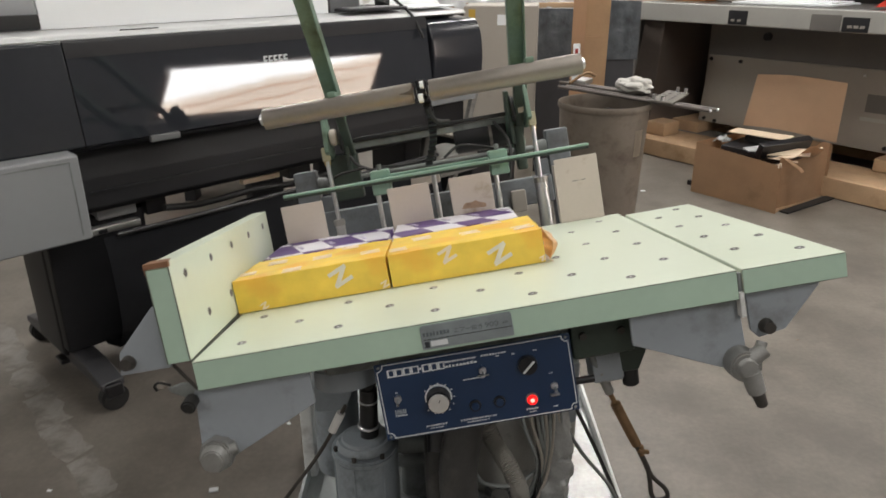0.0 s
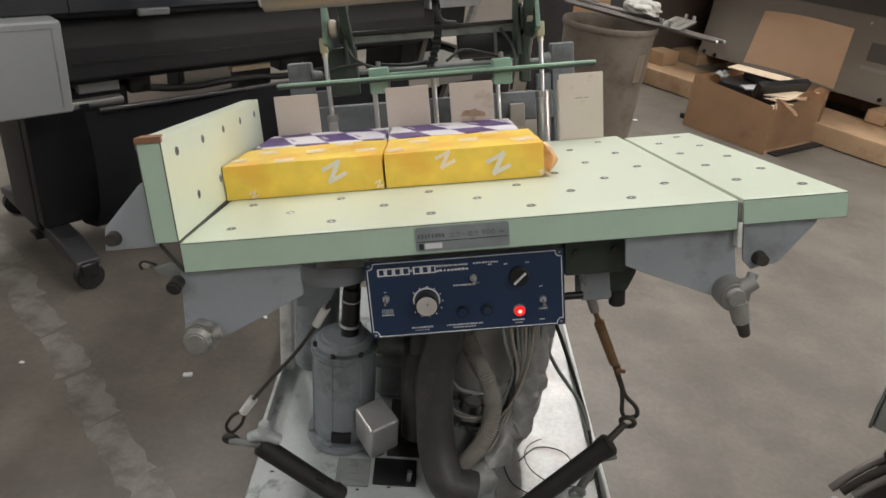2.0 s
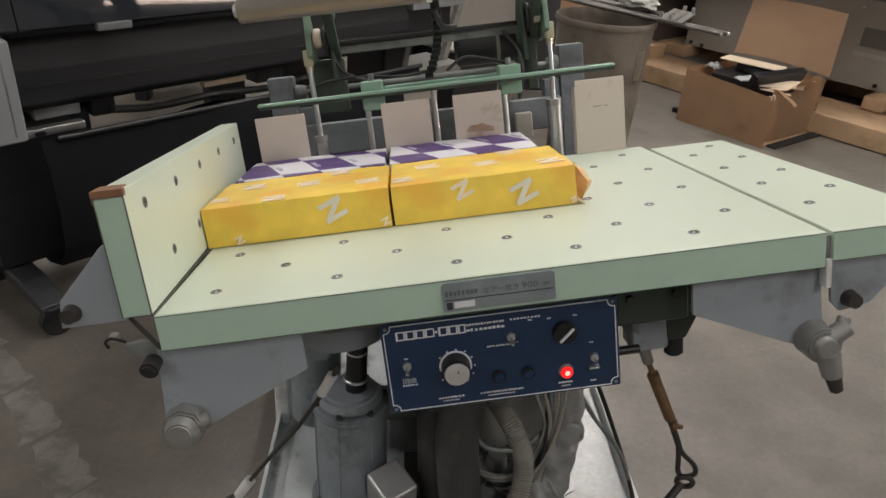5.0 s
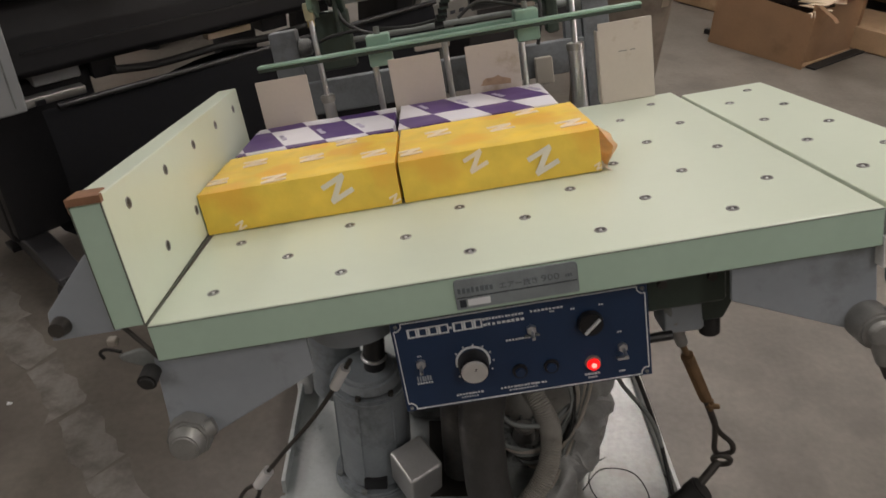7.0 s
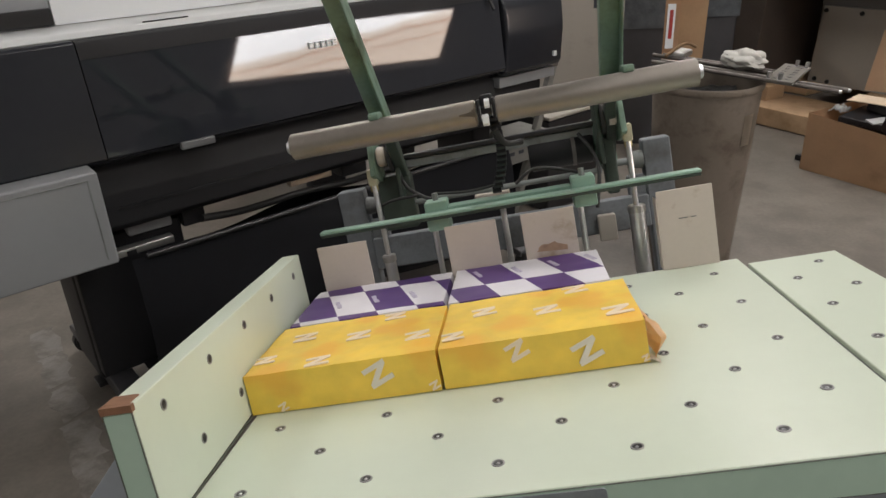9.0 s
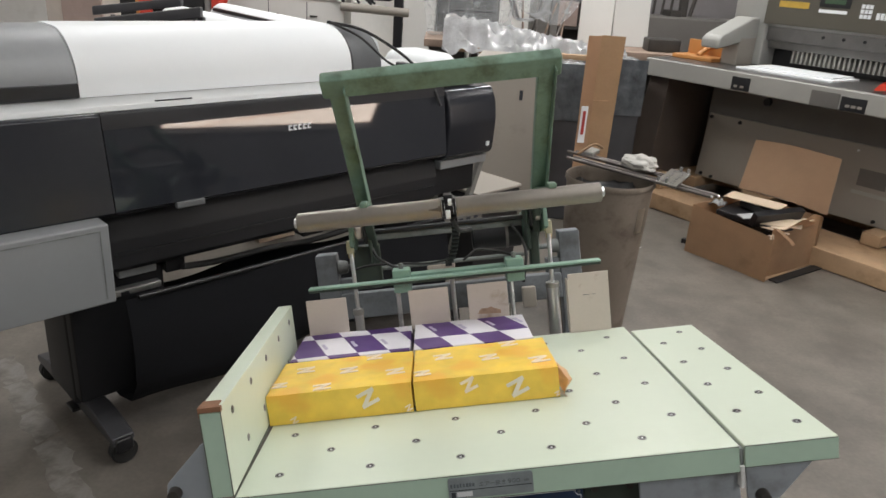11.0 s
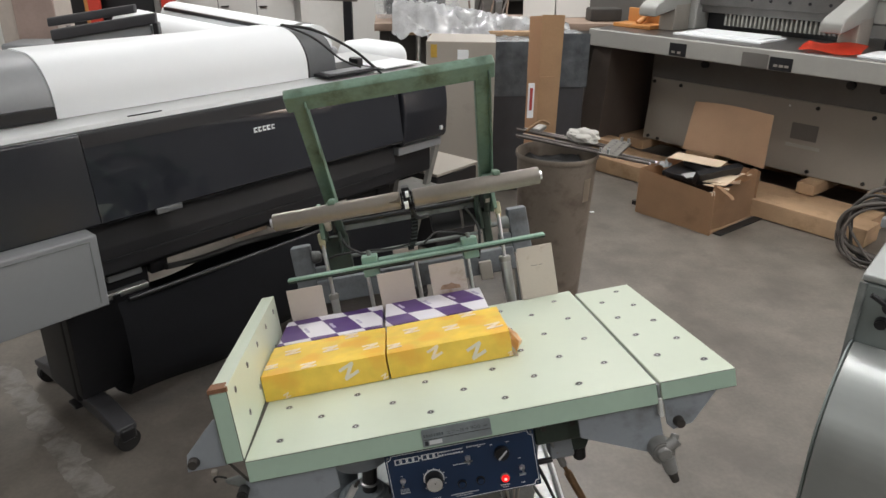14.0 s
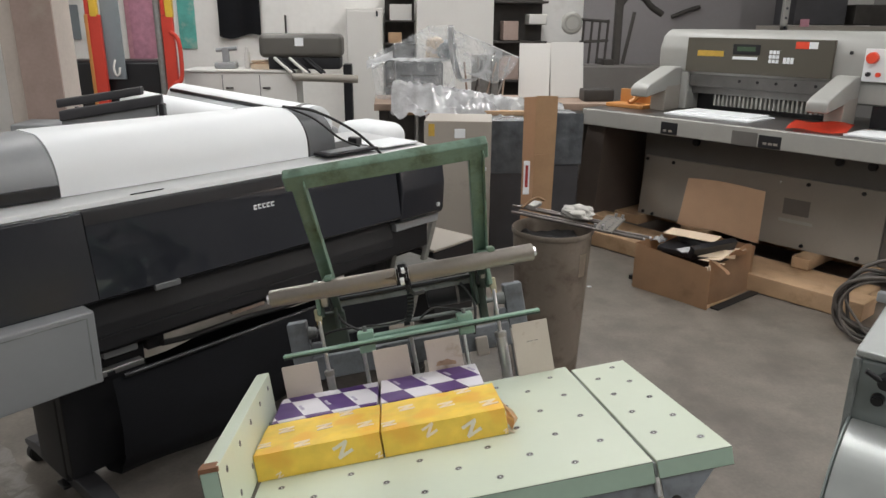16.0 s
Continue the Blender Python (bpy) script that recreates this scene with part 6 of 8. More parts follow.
cut("shiny_screw", Geo().cyl((1.10, -0.012, 0.645), (1.10, -0.016, 0.645), 0.008, seg=10), STEEL, plate2)
for x in (0.42, 1.45, 1.65):
    cut("body_knob", Geo().cyl((x, 0.01, 0.83), (x, -0.012, 0.83), 0.030, 0.026, 20), BLACK_PLASTIC, body)
cut("side_leg", Geo().prism([(-0.43, 0.13), (-0.20, 0.13), (-0.14, 0.922), (-0.31, 0.922)], "y", -0.38, 0.30, 0.004), CUT_BROWN)
cut("side_brace", Geo().prism([(-0.60, 0.12), (-0.05, 0.12), (-0.05, 0.70), (-0.60, 0.66)], "y", 0.40, 0.44, 0.004), CUT_BROWN)
# upper housing with its control panel
g = Geo()
g.prism([(0.10, 1.28), (0.09, 1.46), (0.13, 1.56), (0.20, 1.60), (0.70, 1.60), (0.70, 1.28)], "x", -0.04, 2.5, 0.02)
upper = cut_top("upper_housing", g, CUT_LIGHT, label="light grey rounded upper housing")
cut_top("housing_side", Geo().box((0.0, 0.10, 1.008), (0.24, 0.68, 1.30), 0.015), CUT_LIGHT, upper)
cut_top("housing_side", Geo().box((1.36, 0.10, 1.15), (2.4, 0.68, 1.30), 0.015), CUT_LIGHT, upper)
# solid black block gives the recess its shade
cut_top("recess_shade", Geo().box((1.60, 0.12, 1.008), (2.4, 0.60, 1.16), 0.004), BLACK_PLASTIC, upper)
cpan = cut_top("control_panel", Geo().box((0.225, 0.072, 1.30), (1.325, 0.10, 1.545), 0.004), CUT_OLIVE, label="olive grey control panel with keys and display")
cut_top("display", Geo().box((0.605, 0.068, 1.435), (0.815, 0.073, 1.505), 0.002), BLACK_PLASTIC, cpan)
cut_top("display_digits", Geo().box((0.64, 0.0665, 1.458), (0.78, 0.0685, 1.488)), DISPLAY_GREEN, cpan)
cut_top("key_strip", Geo().box((0.61, 0.068, 1.40), (0.80, 0.073, 1.42), 0.001), PAPER_WHITE, cpan)
cut_top("maker_mark", Geo().box((0.32, 0.069, 1.415), (0.535, 0.073, 1.455)), YELLOW_MARK, cpan)
for r in range(3):
    for c in range(3):
        cut_top("key", Geo().box((0.885 + c * 0.026, 0.067, 1.385 + r * 0.030), (0.906 + c * 0.026, 0.073, 1.409 + r * 0.030), 0.001), PAPER_WHITE, cpan)
for c in range(3):
    cut_top("key", Geo().box((0.99 + c * 0.026, 0.067, 1.385), (1.011 + c * 0.026, 0.073, 1.425), 0.001), PAPER_WHITE, cpan)
cut_top("warning_label", Geo().box((1.065, 0.069, 1.485), (1.155, 0.073, 1.53)), RED_PLASTIC, cpan)
cut_top("warning_label", Geo().box((1.157, 0.069, 1.487), (1.215, 0.073, 1.53)), PAPER_WHITE, cpan)
cut_top("stop_base", Geo().box((1.52, 0.070, 1.30), (1.68, 0.09, 1.50), 0.004), PAPER_WHITE, upper)
stop = cut_top("stop_button", Geo().cyl((1.575, 0.070, 1.445), (1.575, 0.03, 1.445), 0.036, 0.034, 28, 0.004), RED_PLASTIC, upper, "red emergency stop button")
cut_top("stop_key", Geo().cyl((1.56, 0.070, 1.345), (1.56, 0.05, 1.345), 0.014, seg=16), BLACK_PLASTIC, upper)
cut_top("stop_key", Geo().cyl((1.62, 0.070, 1.345), (1.62, 0.05, 1.345), 0.014, seg=16), RED_PLASTIC, upper)
cut_top("housing_screw", Geo().cyl((1.43, 0.09, 1.47), (1.43, 0.08, 1.47), 0.012, seg=12), BLACK_PLASTIC, upper)
beam = cut_top("knife_beam", Geo().box((0.24, 0.12, 1.19), (1.37, 0.22, 1.29), 0.006), CUT_STEEL, label="bright steel knife beam")
cut_top("clamp_beam", Geo().box((0.24, 0.17, 1.135), (1.37, 0.24, 1.19), 0.004), CUT_STEEL, beam)
for k in range(5):
    cut_top("beam_hole", Geo().cyl((0.66 + 0.14 * k, 0.12, 1.245), (0.66 + 0.14 * k, 0.115, 1.245), 0.011, seg=12), BLACK_PLASTIC, beam)
for k in range(26):
    cut_top("clamp_finger", Geo().box((0.42 + 0.034 * k, 0.20, 1.05), (0.437 + 0.034 * k, 0.26, 1.135), 0.001), CUT_LIGHT2, beam)
# black sheet stands for the shade in the opening behind the knife
cut_top("gap_shade", Geo().box((0.24, 0.27, 1.008), (1.37, 0.29, 1.19)), BLACK_PLASTIC)
for x0, x1 in ((0.03, 0.185), (1.375, 1.515)):
    armc = cut_top("guard_arm", Geo().prism([(-0.34, 1.12), (-0.34, 1.185), (-0.30, 1.215), (0.02, 1.33), (0.10, 1.33), (0.10, 1.19)], "x", x0, x1, 0.012), CUT_LIGHT, label="light grey light-guard arm")
    cut_top("guard_post", Geo().box((x0 + 0.02, -0.10, 1.008), (x1, 0.10, 1.20), 0.008), CUT_MID, armc)

# things that lie on the cutter's bed
solo("paper_sheet", Geo().box((0.30, -0.28, 0), (0.95, 0.08, 0.012), 0.001).box((0.33, -0.17, 0.012), (0.90, 0.10, 0.020), 0.001), PAPER_WHITE, "loose white paper sheet on the cutter bed", "paper", m=CUT @ pose(0, 0, 1.051))
g = Geo()
g.sheet(14, 10, lambda u, v: (-0.17 + 0.34 * u, -0.13 + 0.26 * v, 0.012 + 0.03 * v + 0.008 * math.sin(7 * u + 3 * v)), 0.012)
solo("red_folder", g, RED_PLASTIC, "bright red plastic folder lying on the cutter bed", "folder", m=CUT @ pose(1.40, -0.26, 1.051, 0, 0, 12))
solo("paper_sheet", Geo().box((1.58, -0.36, 0), (2.1, -0.05, 0.012), 0.001), PAPER_WHITE, "loose white paper sheet on the cutter bed", "paper", m=CUT @ pose(0, 0, 1.051))
blk = thing("wooden_block", CUT @ pose(-0.12, -0.05, 1.051), "orange-brown wooden jogging block on the cutter bed", "wooden block")
part("board", Geo().box((-0.17, -0.15, 0), (0.17, 0.13, 0.03), 0.004), ORANGE_WOOD, blk)
part("upright", Geo().box((-0.16, 0.02, 0.03), (0.16, 0.06, 0.13), 0.004), ORANGE_WOOD, blk)
part("grip", Geo().cyl((0.02, -0.10, 0.03), (0.05, 0.02, 0.11), 0.022, 0.018, 16, 0.003), ORANGE_WOOD, blk)

# timber runners beneath
for k, (y0, y1, x0, x1) in enumerate(((-0.53, -0.33, -0.62, 1.92), (-0.32, -0.10, -0.55, 1.86), (0.55, 0.70, -0.55, 2.2))):
    solo("timber_runner", Geo().box((x0, y0, 0.004), (x1, y1, 0.12 - 0.006 * (k == 1)), 0.006), WOOD, "pale rough timber runner under the cutter", "timber beam", "timber runners under the cutter", m=CUT)
for x, y, w in ((-0.20, -0.10, 0.24), (0.40, -0.06, 0.24), (1.32, -0.18, 0.12), (1.70, -0.02, 0.16)):
    solo("timber_block", Geo().box((x, y, 0.1205), (x + w, 0.72, 0.198), 0.006), WOOD, "short pale timber packing under the cutter", "timber beam", "timber runners under the cutter", m=CUT)
solo("timber_beam", Geo().box((-0.55, -0.40, 0.1205), (-0.04, -0.22, 0.215), 0.006), WOOD, "short pale timber offcut on the runners", "timber beam", m=CUT)

# ---- open cardboard box full of scrap ----
BOX = pose(1.882, 3.282, 0, 0, 0, -53.6)
cbox = thing("cardboard_box", BOX, "battered open brown cardboard box full of scrap", "cardboard box")
BL, BW, BH, TH = 0.540, 0.54, 0.305, 0.006
part("front_wall", Geo().sheet(12, 8, lambda u, v: ((BL + 0.012) * u, -0.010 * math.sin(3.1 * u) * v - 0.022 * u ** 6 * (0.4 + 0.6 * v), BH * v - 0.035 * v * u), TH), CARD, cbox)
part("right_wall", Geo().sheet(10, 8, lambda u, v: (BL - 0.006 - 0.030 * (1 - u) ** 3 + 0.012 * math.sin(5 * u) * v, 0.030 + 0.012 * v + (BW - 0.036 - 0.012 * v) * u, (BH - 0.03 * math.sin(6 * u)) * v), TH), CARD, cbox)
part("left_wall", Geo().sheet(8, 8, lambda u, v: (0.004, BW * u, BH * v), TH), CARD, cbox)
part("back_wall", Geo().sheet(8, 8, lambda u, v: (BL * u, BW, BH * v), TH), CARD, cbox)
part("box_floor", Geo().box((0, 0, 0.0), (BL, BW, 0.006)), CARD, cbox)
part("back_flap", Geo().sheet(12, 8, lambda u, v: (-0.05 - 0.05 * v + (BL + 0.055 + 0.015 * v) * u, BW + 0.02 + (0.17 - 0.09 * u) * v + 0.008 * math.sin(3 * u), BH + 0.02 + (0.30 + 0.03 * u) * v + 0.01 * math.sin(4 * u)), TH), CARD_IN, cbox, "raised inner flap of the box")
part("side_flap", Geo().sheet(8, 6, lambda u, v: (BL - 0.01 + 0.05 * v, 0.12 + 0.26 * u, BH - 0.02 + 0.05 * v + 0.02 * math.sin(5 * u)), TH), CARD_IN, cbox)
for k in range(2):
    part("torn_strip", Geo().tube(((BL - 0.03 + 0.012 * k, -0.006, BH - 0.035), (BL - 0.01 + 0.016 * k, -0.020 - 0.006 * (k % 2), BH - 0.028 + 0.012 * (k % 3)), (BL + 0.015 * k, -0.030, BH - 0.045 + 0.006 * k)), 0.004, 6, 4), CARD_LIGHT, cbox)
part("corner_flap", Geo().prism([(0.40, 0.10), (0.56, 0.12), (0.55, 0.15), (0.42, 0.13)], "z", 0.268, 0.272), CARD_LIGHT, cbox)
part("torn_flap", Geo().sheet(6, 4, lambda u, v: (BL - 0.04 + 0.13 * u, 0.06 - 0.02 * u + 0.035 * v, BH - 0.015 - 0.05 * u * u + 0.004 * math.sin(9 * u)), 0.003), CARD, cbox)
scrap = thing("scrap_panels", BOX @ pose(0.27, 0.27, 0.0), "black scrap panels and card lying in the box", "scrap")
part("panel", Geo().box((-0.20, -0.16, 0.255), (0.16, 0.14, 0.285), 0.003, m=pose(0, 0, 0, 0, 3, 8)), BLACK_PLASTIC, scrap)
part("panel", Geo().box((-0.14, -0.05, 0.285), (0.14, 0.12, 0.325), 0.004, m=pose(-0.02, 0.02, 0, -6, 4, -8)), BLACK_RUBBER, scrap)
part("slab", Geo().box((-0.022, -0.19, 0.0), (0.022, 0.15, 0.085), 0.004, m=pose(0.13, 0.0, 0.275, 4, 22, -18)), BLACK_PLASTIC, scrap)
part("card_strip", Geo().box((-0.05, -0.15, 0.0), (0.05, 0.16, 0.004), m=pose(0.215, 0.0, 0.288, 3, -10, -3)), CARD_LIGHT, scrap, "pale card strip")
part("silver_strip", Geo().box((-0.03, -0.10, 0.0), (0.03, 0.02, 0.006), m=pose(0.03, -0.08, 0.292, 2, 8, -22)), PLASTIC_BAG, scrap)
part("panel", Geo().box((-0.18, -0.10, 0.006), (0.18, 0.12, 0.25), 0.003), BLACK_PLASTIC, scrap)
part("card_sheet", Geo().box((-0.20, -0.02, 0.342), (0.13, 0.20, 0.346), m=pose(-0.02, -0.02, 0, -4, 2, 16)), CARD_LIGHT, scrap, "pale card sheet")
part("card_sheet", Geo().box((0.02, -0.20, 0.292), (0.24, -0.05, 0.296), m=pose(0.02, 0.05, 0, 4, -4, 24)), CARD_LIGHT, scrap, "pale card sheet")
part("crumpled_bag", Geo().sheet(10, 10, lambda u, v: (-0.27 + 0.08 * u, -0.12 + 0.10 * v, 0.29 + 0.03 * noise.noise(Vector((u * 4, v * 4, 1))) + 0.02 * math.sin(3 * u)), 0.002), PLASTIC_BAG, scrap)
solo("offcut_and_shade", Geo().box((0, 0, 0.001), (0.30, 0.035, 0.03), 0.002), BLACK_PLASTIC, "short black metal offcut on the floor", "scrap", m=BOX @ pose(-0.10, 0.10, 0, 0, 0, 12))
# thin black strip laid down as the box's shadow on the floor
solo("offcut_and_shade", Geo().box((0, 0, 0.0065), (0.055, 0.56, 0.016), 0.002), BLACK_RUBBER, "thin black strip standing for the shadow beside the box", "scrap", m=BOX @ pose(0.546, 0.04, -0.0055, 0, 0, -2))

# ---- waste bin with rods laid across ----
BIN = pose(1.045, 2.10, 0)
bin_ = thing("waste_bin", BIN, "tall grimy grey plastic waste bin", "waste bin")
tmp = bmesh.new()
prof = [(0.128, 0.004), (0.132, 0.0), (0.140, 0.01), (0.172, 0.745), (0.176, 0.750), (0.1795, 0.757), (0.1795, 0.772), (0.177, 0.777), (0.173, 0.773), (0.168, 0.745), (0.134, 0.02)]
rings = []
for k in range(40):
    a = 2 * math.pi * k / 40
    q = abs(math.cos(2 * a)) * 0.02
    rings.append([tmp.verts.new((1.06 * r * (1 + q) * math.cos(a), 1.06 * r * (1 + q) * math.sin(a), 0.975 * z)) for r, z in prof])
for k in range(40):
    for i in range(len(prof) - 1):
        tmp.faces.new((rings[k][i], rings[(k + 1) % 40][i], rings[(k + 1) % 40][i + 1], rings[k][i + 1]))
tmp.faces.new([r[-1] for r in rings])
tmp.faces.new([r[0] for r in rings][::-1])
bmesh.ops.recalc_face_normals(tmp, faces=tmp.faces[:])
g = Geo()
g._add(tmp)
part("shell", g, BIN_GREY, bin_)
part("bin_label", Geo().sheet(6, 6, lambda u, v: ((0.178 + 0.004 * v) * math.cos(-0.98 + 0.26 * u), (0.178 + 0.004 * v) * math.sin(-0.98 + 0.26 * u), 0.55 + 0.11 * v), 0.001), BIN_LABEL, bin_, "worn patch of an old label")
part("bin_waste", Geo().sheet(10, 10, lambda u, v: (-0.13 + 0.26 * u, -0.13 + 0.26 * v, 0.70 + 0.03 * noise.noise(Vector((u * 5, v * 5, 4)))), 0.002), BLACK_RUBBER, bin_)
RODS = pose(1.088, 2.17, 0.768, 0, 4.2, -31)
rods = thing("rod_assembly", RODS, "steel rods with a perforated plate laid across the bin", "metal rods")
for y0, l0, l1 in ((-0.06, -0.22, 0.42), (-0.02, -0.20, 0.44), (0.05, -0.26, 0.20), (0.08, -0.23, 0.24)):
    rod = part("rod", Geo().cyl((l0, y0, 0.012), (l1, y0, 0.012), 0.0075, seg=14), ROD_DARK, rods)
    part("rod_tip", Geo().cyl((l1, y0, 0.012), (l1 + 0.008, y0, 0.012), 0.0068, 0.0055, 14), STEEL, rod, "bright cut end of the rod")
pp = part("perforated_plate", Geo().box((0.195, -0.115, 0.0195), (0.285, 0.160, 0.030), 0.002), PLATE_STEEL, rods)
for k in range(6):
    for c in range(2):
        part("plate_hole", Geo().cyl((0.222 + 0.036 * c, -0.080 + 0.040 * k, 0.0298), (0.222 + 0.036 * c, -0.080 + 0.040 * k, 0.0308), 0.0080, seg=12), BLACK_PLASTIC, pp)
for x, y in ((0.204, -0.098), (0.240, -0.101), (0.240, 0.144), (0.274, 0.140)):
    part("plate_bolt", Geo().cyl((x, y, 0.029), (x, y, 0.050), 0.007, seg=8), STEEL, pp)
part("rod_end", Geo().box((-0.20, 0.05, 0.012), (-0.14, 0.15, 0.035), 0.004), ALU, rods)
part("hook", Geo().tube(((-0.20, 0.02, 0.02), (-0.16, 0.10, 0.06), (-0.12, 0.12, 0.05)), 0.006, 8, 6), RUST, rods)
tmp = bmesh.new()
bmesh.ops.create_icosphere(tmp, subdivisions=4, radius=1)
for v in tmp.verts:
    n = noise.noise(v.co * 1.3 + Vector((3, 1, 0)))
    crease = abs(noise.noise(v.co * 1.4 + Vector((7, 2, 5)))) + 0.3 * abs(noise.noise(v.co * 2.9 + Vector((1, 9, 4))))
    v.co = Vector((v.co.x * 0.078, v.co.y * 0.062, v.co.z * 0.034)) * (0.80 + 0.30 * n + 0.50 * crease)
g = Geo()
g._add(tmp)
solo("white_rag", g, RAG, "crumpled white rag lying on the rods", "rag", m=RODS @ pose(0.085, 0.035, 0.046))


# ---- slate-grey folding machine beside the aisle ----
FOLD = pose(1.191, 0.092, 0, 0, 0, -44)
folder = thing("folding_machine", FOLD, "slate-grey paper folding machine with a rounded drum cover", "folding machine")
part("body", Geo().box((-0.02, 0.20, 0.62), (0.70, 0.66, 0.972), 0.01, seg=2), MACHINE_TEAL, folder)
part("top_panel", Geo().box((-0.024, 0.196, 0.9735), (0.704, 0.664, 0.992), 0.004), DRUM, folder, "light grey top panel")
part("edge_strip", Geo().box((-0.026, 0.192, 0.62), (-0.010, 0.202, 0.973), 0.003), DUST_GREY, folder)
HOOD = [(0.196, 0.40)] + [(0.03, 0.40), (0.0, 0.46)] + [(0.198 - 0.205 * math.cos(a), 0.622 + 0.205 * math.sin(a)) for a in [math.pi / 2 * k / 16 for k in range(17)]]
part("drum_cover", Geo().prism(HOOD, "x", -0.008, 0.66, 0.004), DRUM, folder, "smooth grey rounded hood")
part("hood_rim", Geo().prism([(0.196 + (y - 0.196) * 1.012, 0.62 + (z - 0.62) * 1.012) for y, z in HOOD], "x", -0.014, -0.0085, 0.001), MACHINE_TEAL, folder)
part("hood_seam", Geo().prism([(0.198 - 0.2062 * math.cos(a), 0.622 + 0.2062 * math.sin(a)) for a in [math.pi / 2 * k / 16 for k in range(17)]] + [(0.198 - 0.2035 * math.cos(a), 0.622 + 0.2035 * math.sin(a)) for a in [math.pi / 2 * (1 - k / 16) for k in range(17)]], "x", 0.215, 0.2175), MACHINE_TEAL, folder)
kn = part("lever_knob", Geo().cyl((0.045, 0.20, 0.938), (0.045, 0.165, 0.938), 0.017, 0.015, 20, 0.003), BLACK_PLASTIC, folder)
part("lever", Geo().cyl((0.045, 0.172, 0.938), (0.006, 0.165, 0.960), 0.007, 0.006, 12), BLACK_PLASTIC, kn)
part("knob", Geo().cyl((0.035, 0.20, 0.889), (0.035, 0.178, 0.889), 0.0145, 0.0125, 20, 0.003), BLACK_PLASTIC, folder)
for y in (0.26, 0.50):
    part("leg", Geo().box((0.50, y, 0.03), (0.56, y + 0.06, 0.62), 0.006), MACHINE_TEAL, folder)
    part("foot", Geo().cyl((0.53, y + 0.03, 0.0), (0.53, y + 0.03, 0.03), 0.035, 0.03, 16), BLACK_RUBBER, folder)
part("column_foot", Geo().box((0.42, 0.10, 0.0), (0.66, 0.62, 0.05), 0.01), MACHINE_TEAL, folder)
part("under_arm", Geo().box((0.26, 0.40, 0.50), (0.40, 0.50, 0.615), 0.008), IRON, folder)
for k in range(3):
    part("guide_hoop", Geo().torus((0.05 + 0.05 * k, 0.235 + 0.01 * k, 0.285 - 0.055 * k), (0.80, 0.35, 0.48), 0.062, 0.0085, 28, 8), (ALU, STEEL_DULL, STEEL_DULL)[k], folder, "dull metal paper guide hoop")
for k in range(3):
    part("guide_finger", Geo().tube(((-0.035 + 0.022 * k, 0.165, 0.125 + 0.006 * k), (0.0 + 0.022 * k, 0.20, 0.19), (0.06 + 0.03 * k, 0.27, 0.26)), 0.009, 10, 5), (STEEL_DULL, IRON, STEEL_DULL)[k], folder)
part("guide_roller", Geo().cyl((-0.03, 0.17, 0.075), (0.16, 0.20, 0.075), 0.026, seg=24, bevel=0.004), ALU, folder)
part("guide_bracket", Geo().box((0.02, 0.22, 0.05), (0.14, 0.28, 0.40), 0.006), IRON, folder)
part("guide_base", Geo().box((0.0, 0.15, 0.0), (0.44, 0.30, 0.05), 0.008), MACHINE_TEAL, folder)

# ---- coil of cable by the cutter ----
coil = thing("cable_coil", pose(2.97, 2.36, 0, 0, 0, -48), "untidy coil of thick dark cable on the floor", "cable")
rnd = random.Random(3)
for k in range(9):
    rad, tip = rnd.uniform(0.175, 0.235), rnd.uniform(0.05, 0.75)
    turn = []
    for i in range(17):
        a = 2 * math.pi * i / 16 + 0.4 * k
        wob = rad * (1 + 0.14 * math.sin(2 * a + k) + 0.06 * math.sin(3 * a + 2 * k))
        turn.append((wob * math.cos(a) + 0.02 * math.sin(k), 0.016 * k - 0.07 + wob * math.sin(a) * math.sin(tip) * 0.6, max(0.012, 0.20 + wob * math.sin(a) * 0.88)))
    part("cable_turn", Geo().tube(tuple(turn), 0.0075 + 0.002 * (k % 3), 8, 5), (CABLE_BROWN, IRON, CABLE_BROWN)[k % 3], coil)
part("loose_end", Geo().tube(((0.14, 0.0, 0.08), (0.22, -0.06, 0.02), (0.30, -0.16, 0.012), (0.24, -0.26, 0.012)), 0.008, 8, 6), BLACK_RUBBER, coil)
part("plug", Geo().box((-0.02, -0.09, 0.25), (0.07, -0.05, 0.31), 0.008), PRINTER_LIGHT, coil)

# ---- castor of a trolley at the aisle's edge ----
tro = thing("trolley_leg", pose(-0.672, 0.405, 0, 0, 0, 20), "grey trolley leg on a black castor", "trolley")
part("castor_wheel", Geo().cyl((-0.015, 0, 0.034), (0.015, 0, 0.034), 0.034, seg=28, bevel=0.005), BLACK_RUBBER, tro)
part("castor_fork", Geo().box((-0.022, -0.016, 0.034), (0.022, 0.02, 0.078), 0.005), BLACK_PLASTIC, tro)
part("leg", Geo().box((-0.10, -0.03, 0.078), (0.005, 0.03, 0.30), 0.008), PRINTER_LIGHT, tro)

# ---- tall folded carton leaning upright ----
car = thing("folded_carton", pose(1.03, 3.0, 0), "tall folded brown carton standing on end", "cardboard")
part("panel", Geo().sheet(4, 14, lambda u, v: (0.025 + 0.075 * u, 0.03 * u + 0.02 * v, 1.27 * v), 0.006), CARD_IN, car)
part("panel", Geo().sheet(4, 14, lambda u, v: (0.10 + 0.125 * u - 0.02 * u * (1 - v), 0.03 + 0.02 * v - 0.02 * u, 1.275 * v), 0.006), CARD_ORANGE, car)
part("crease", Geo().box((0.10, 0.03, 0.93), (0.222, 0.036, 0.934)), CARD, car)
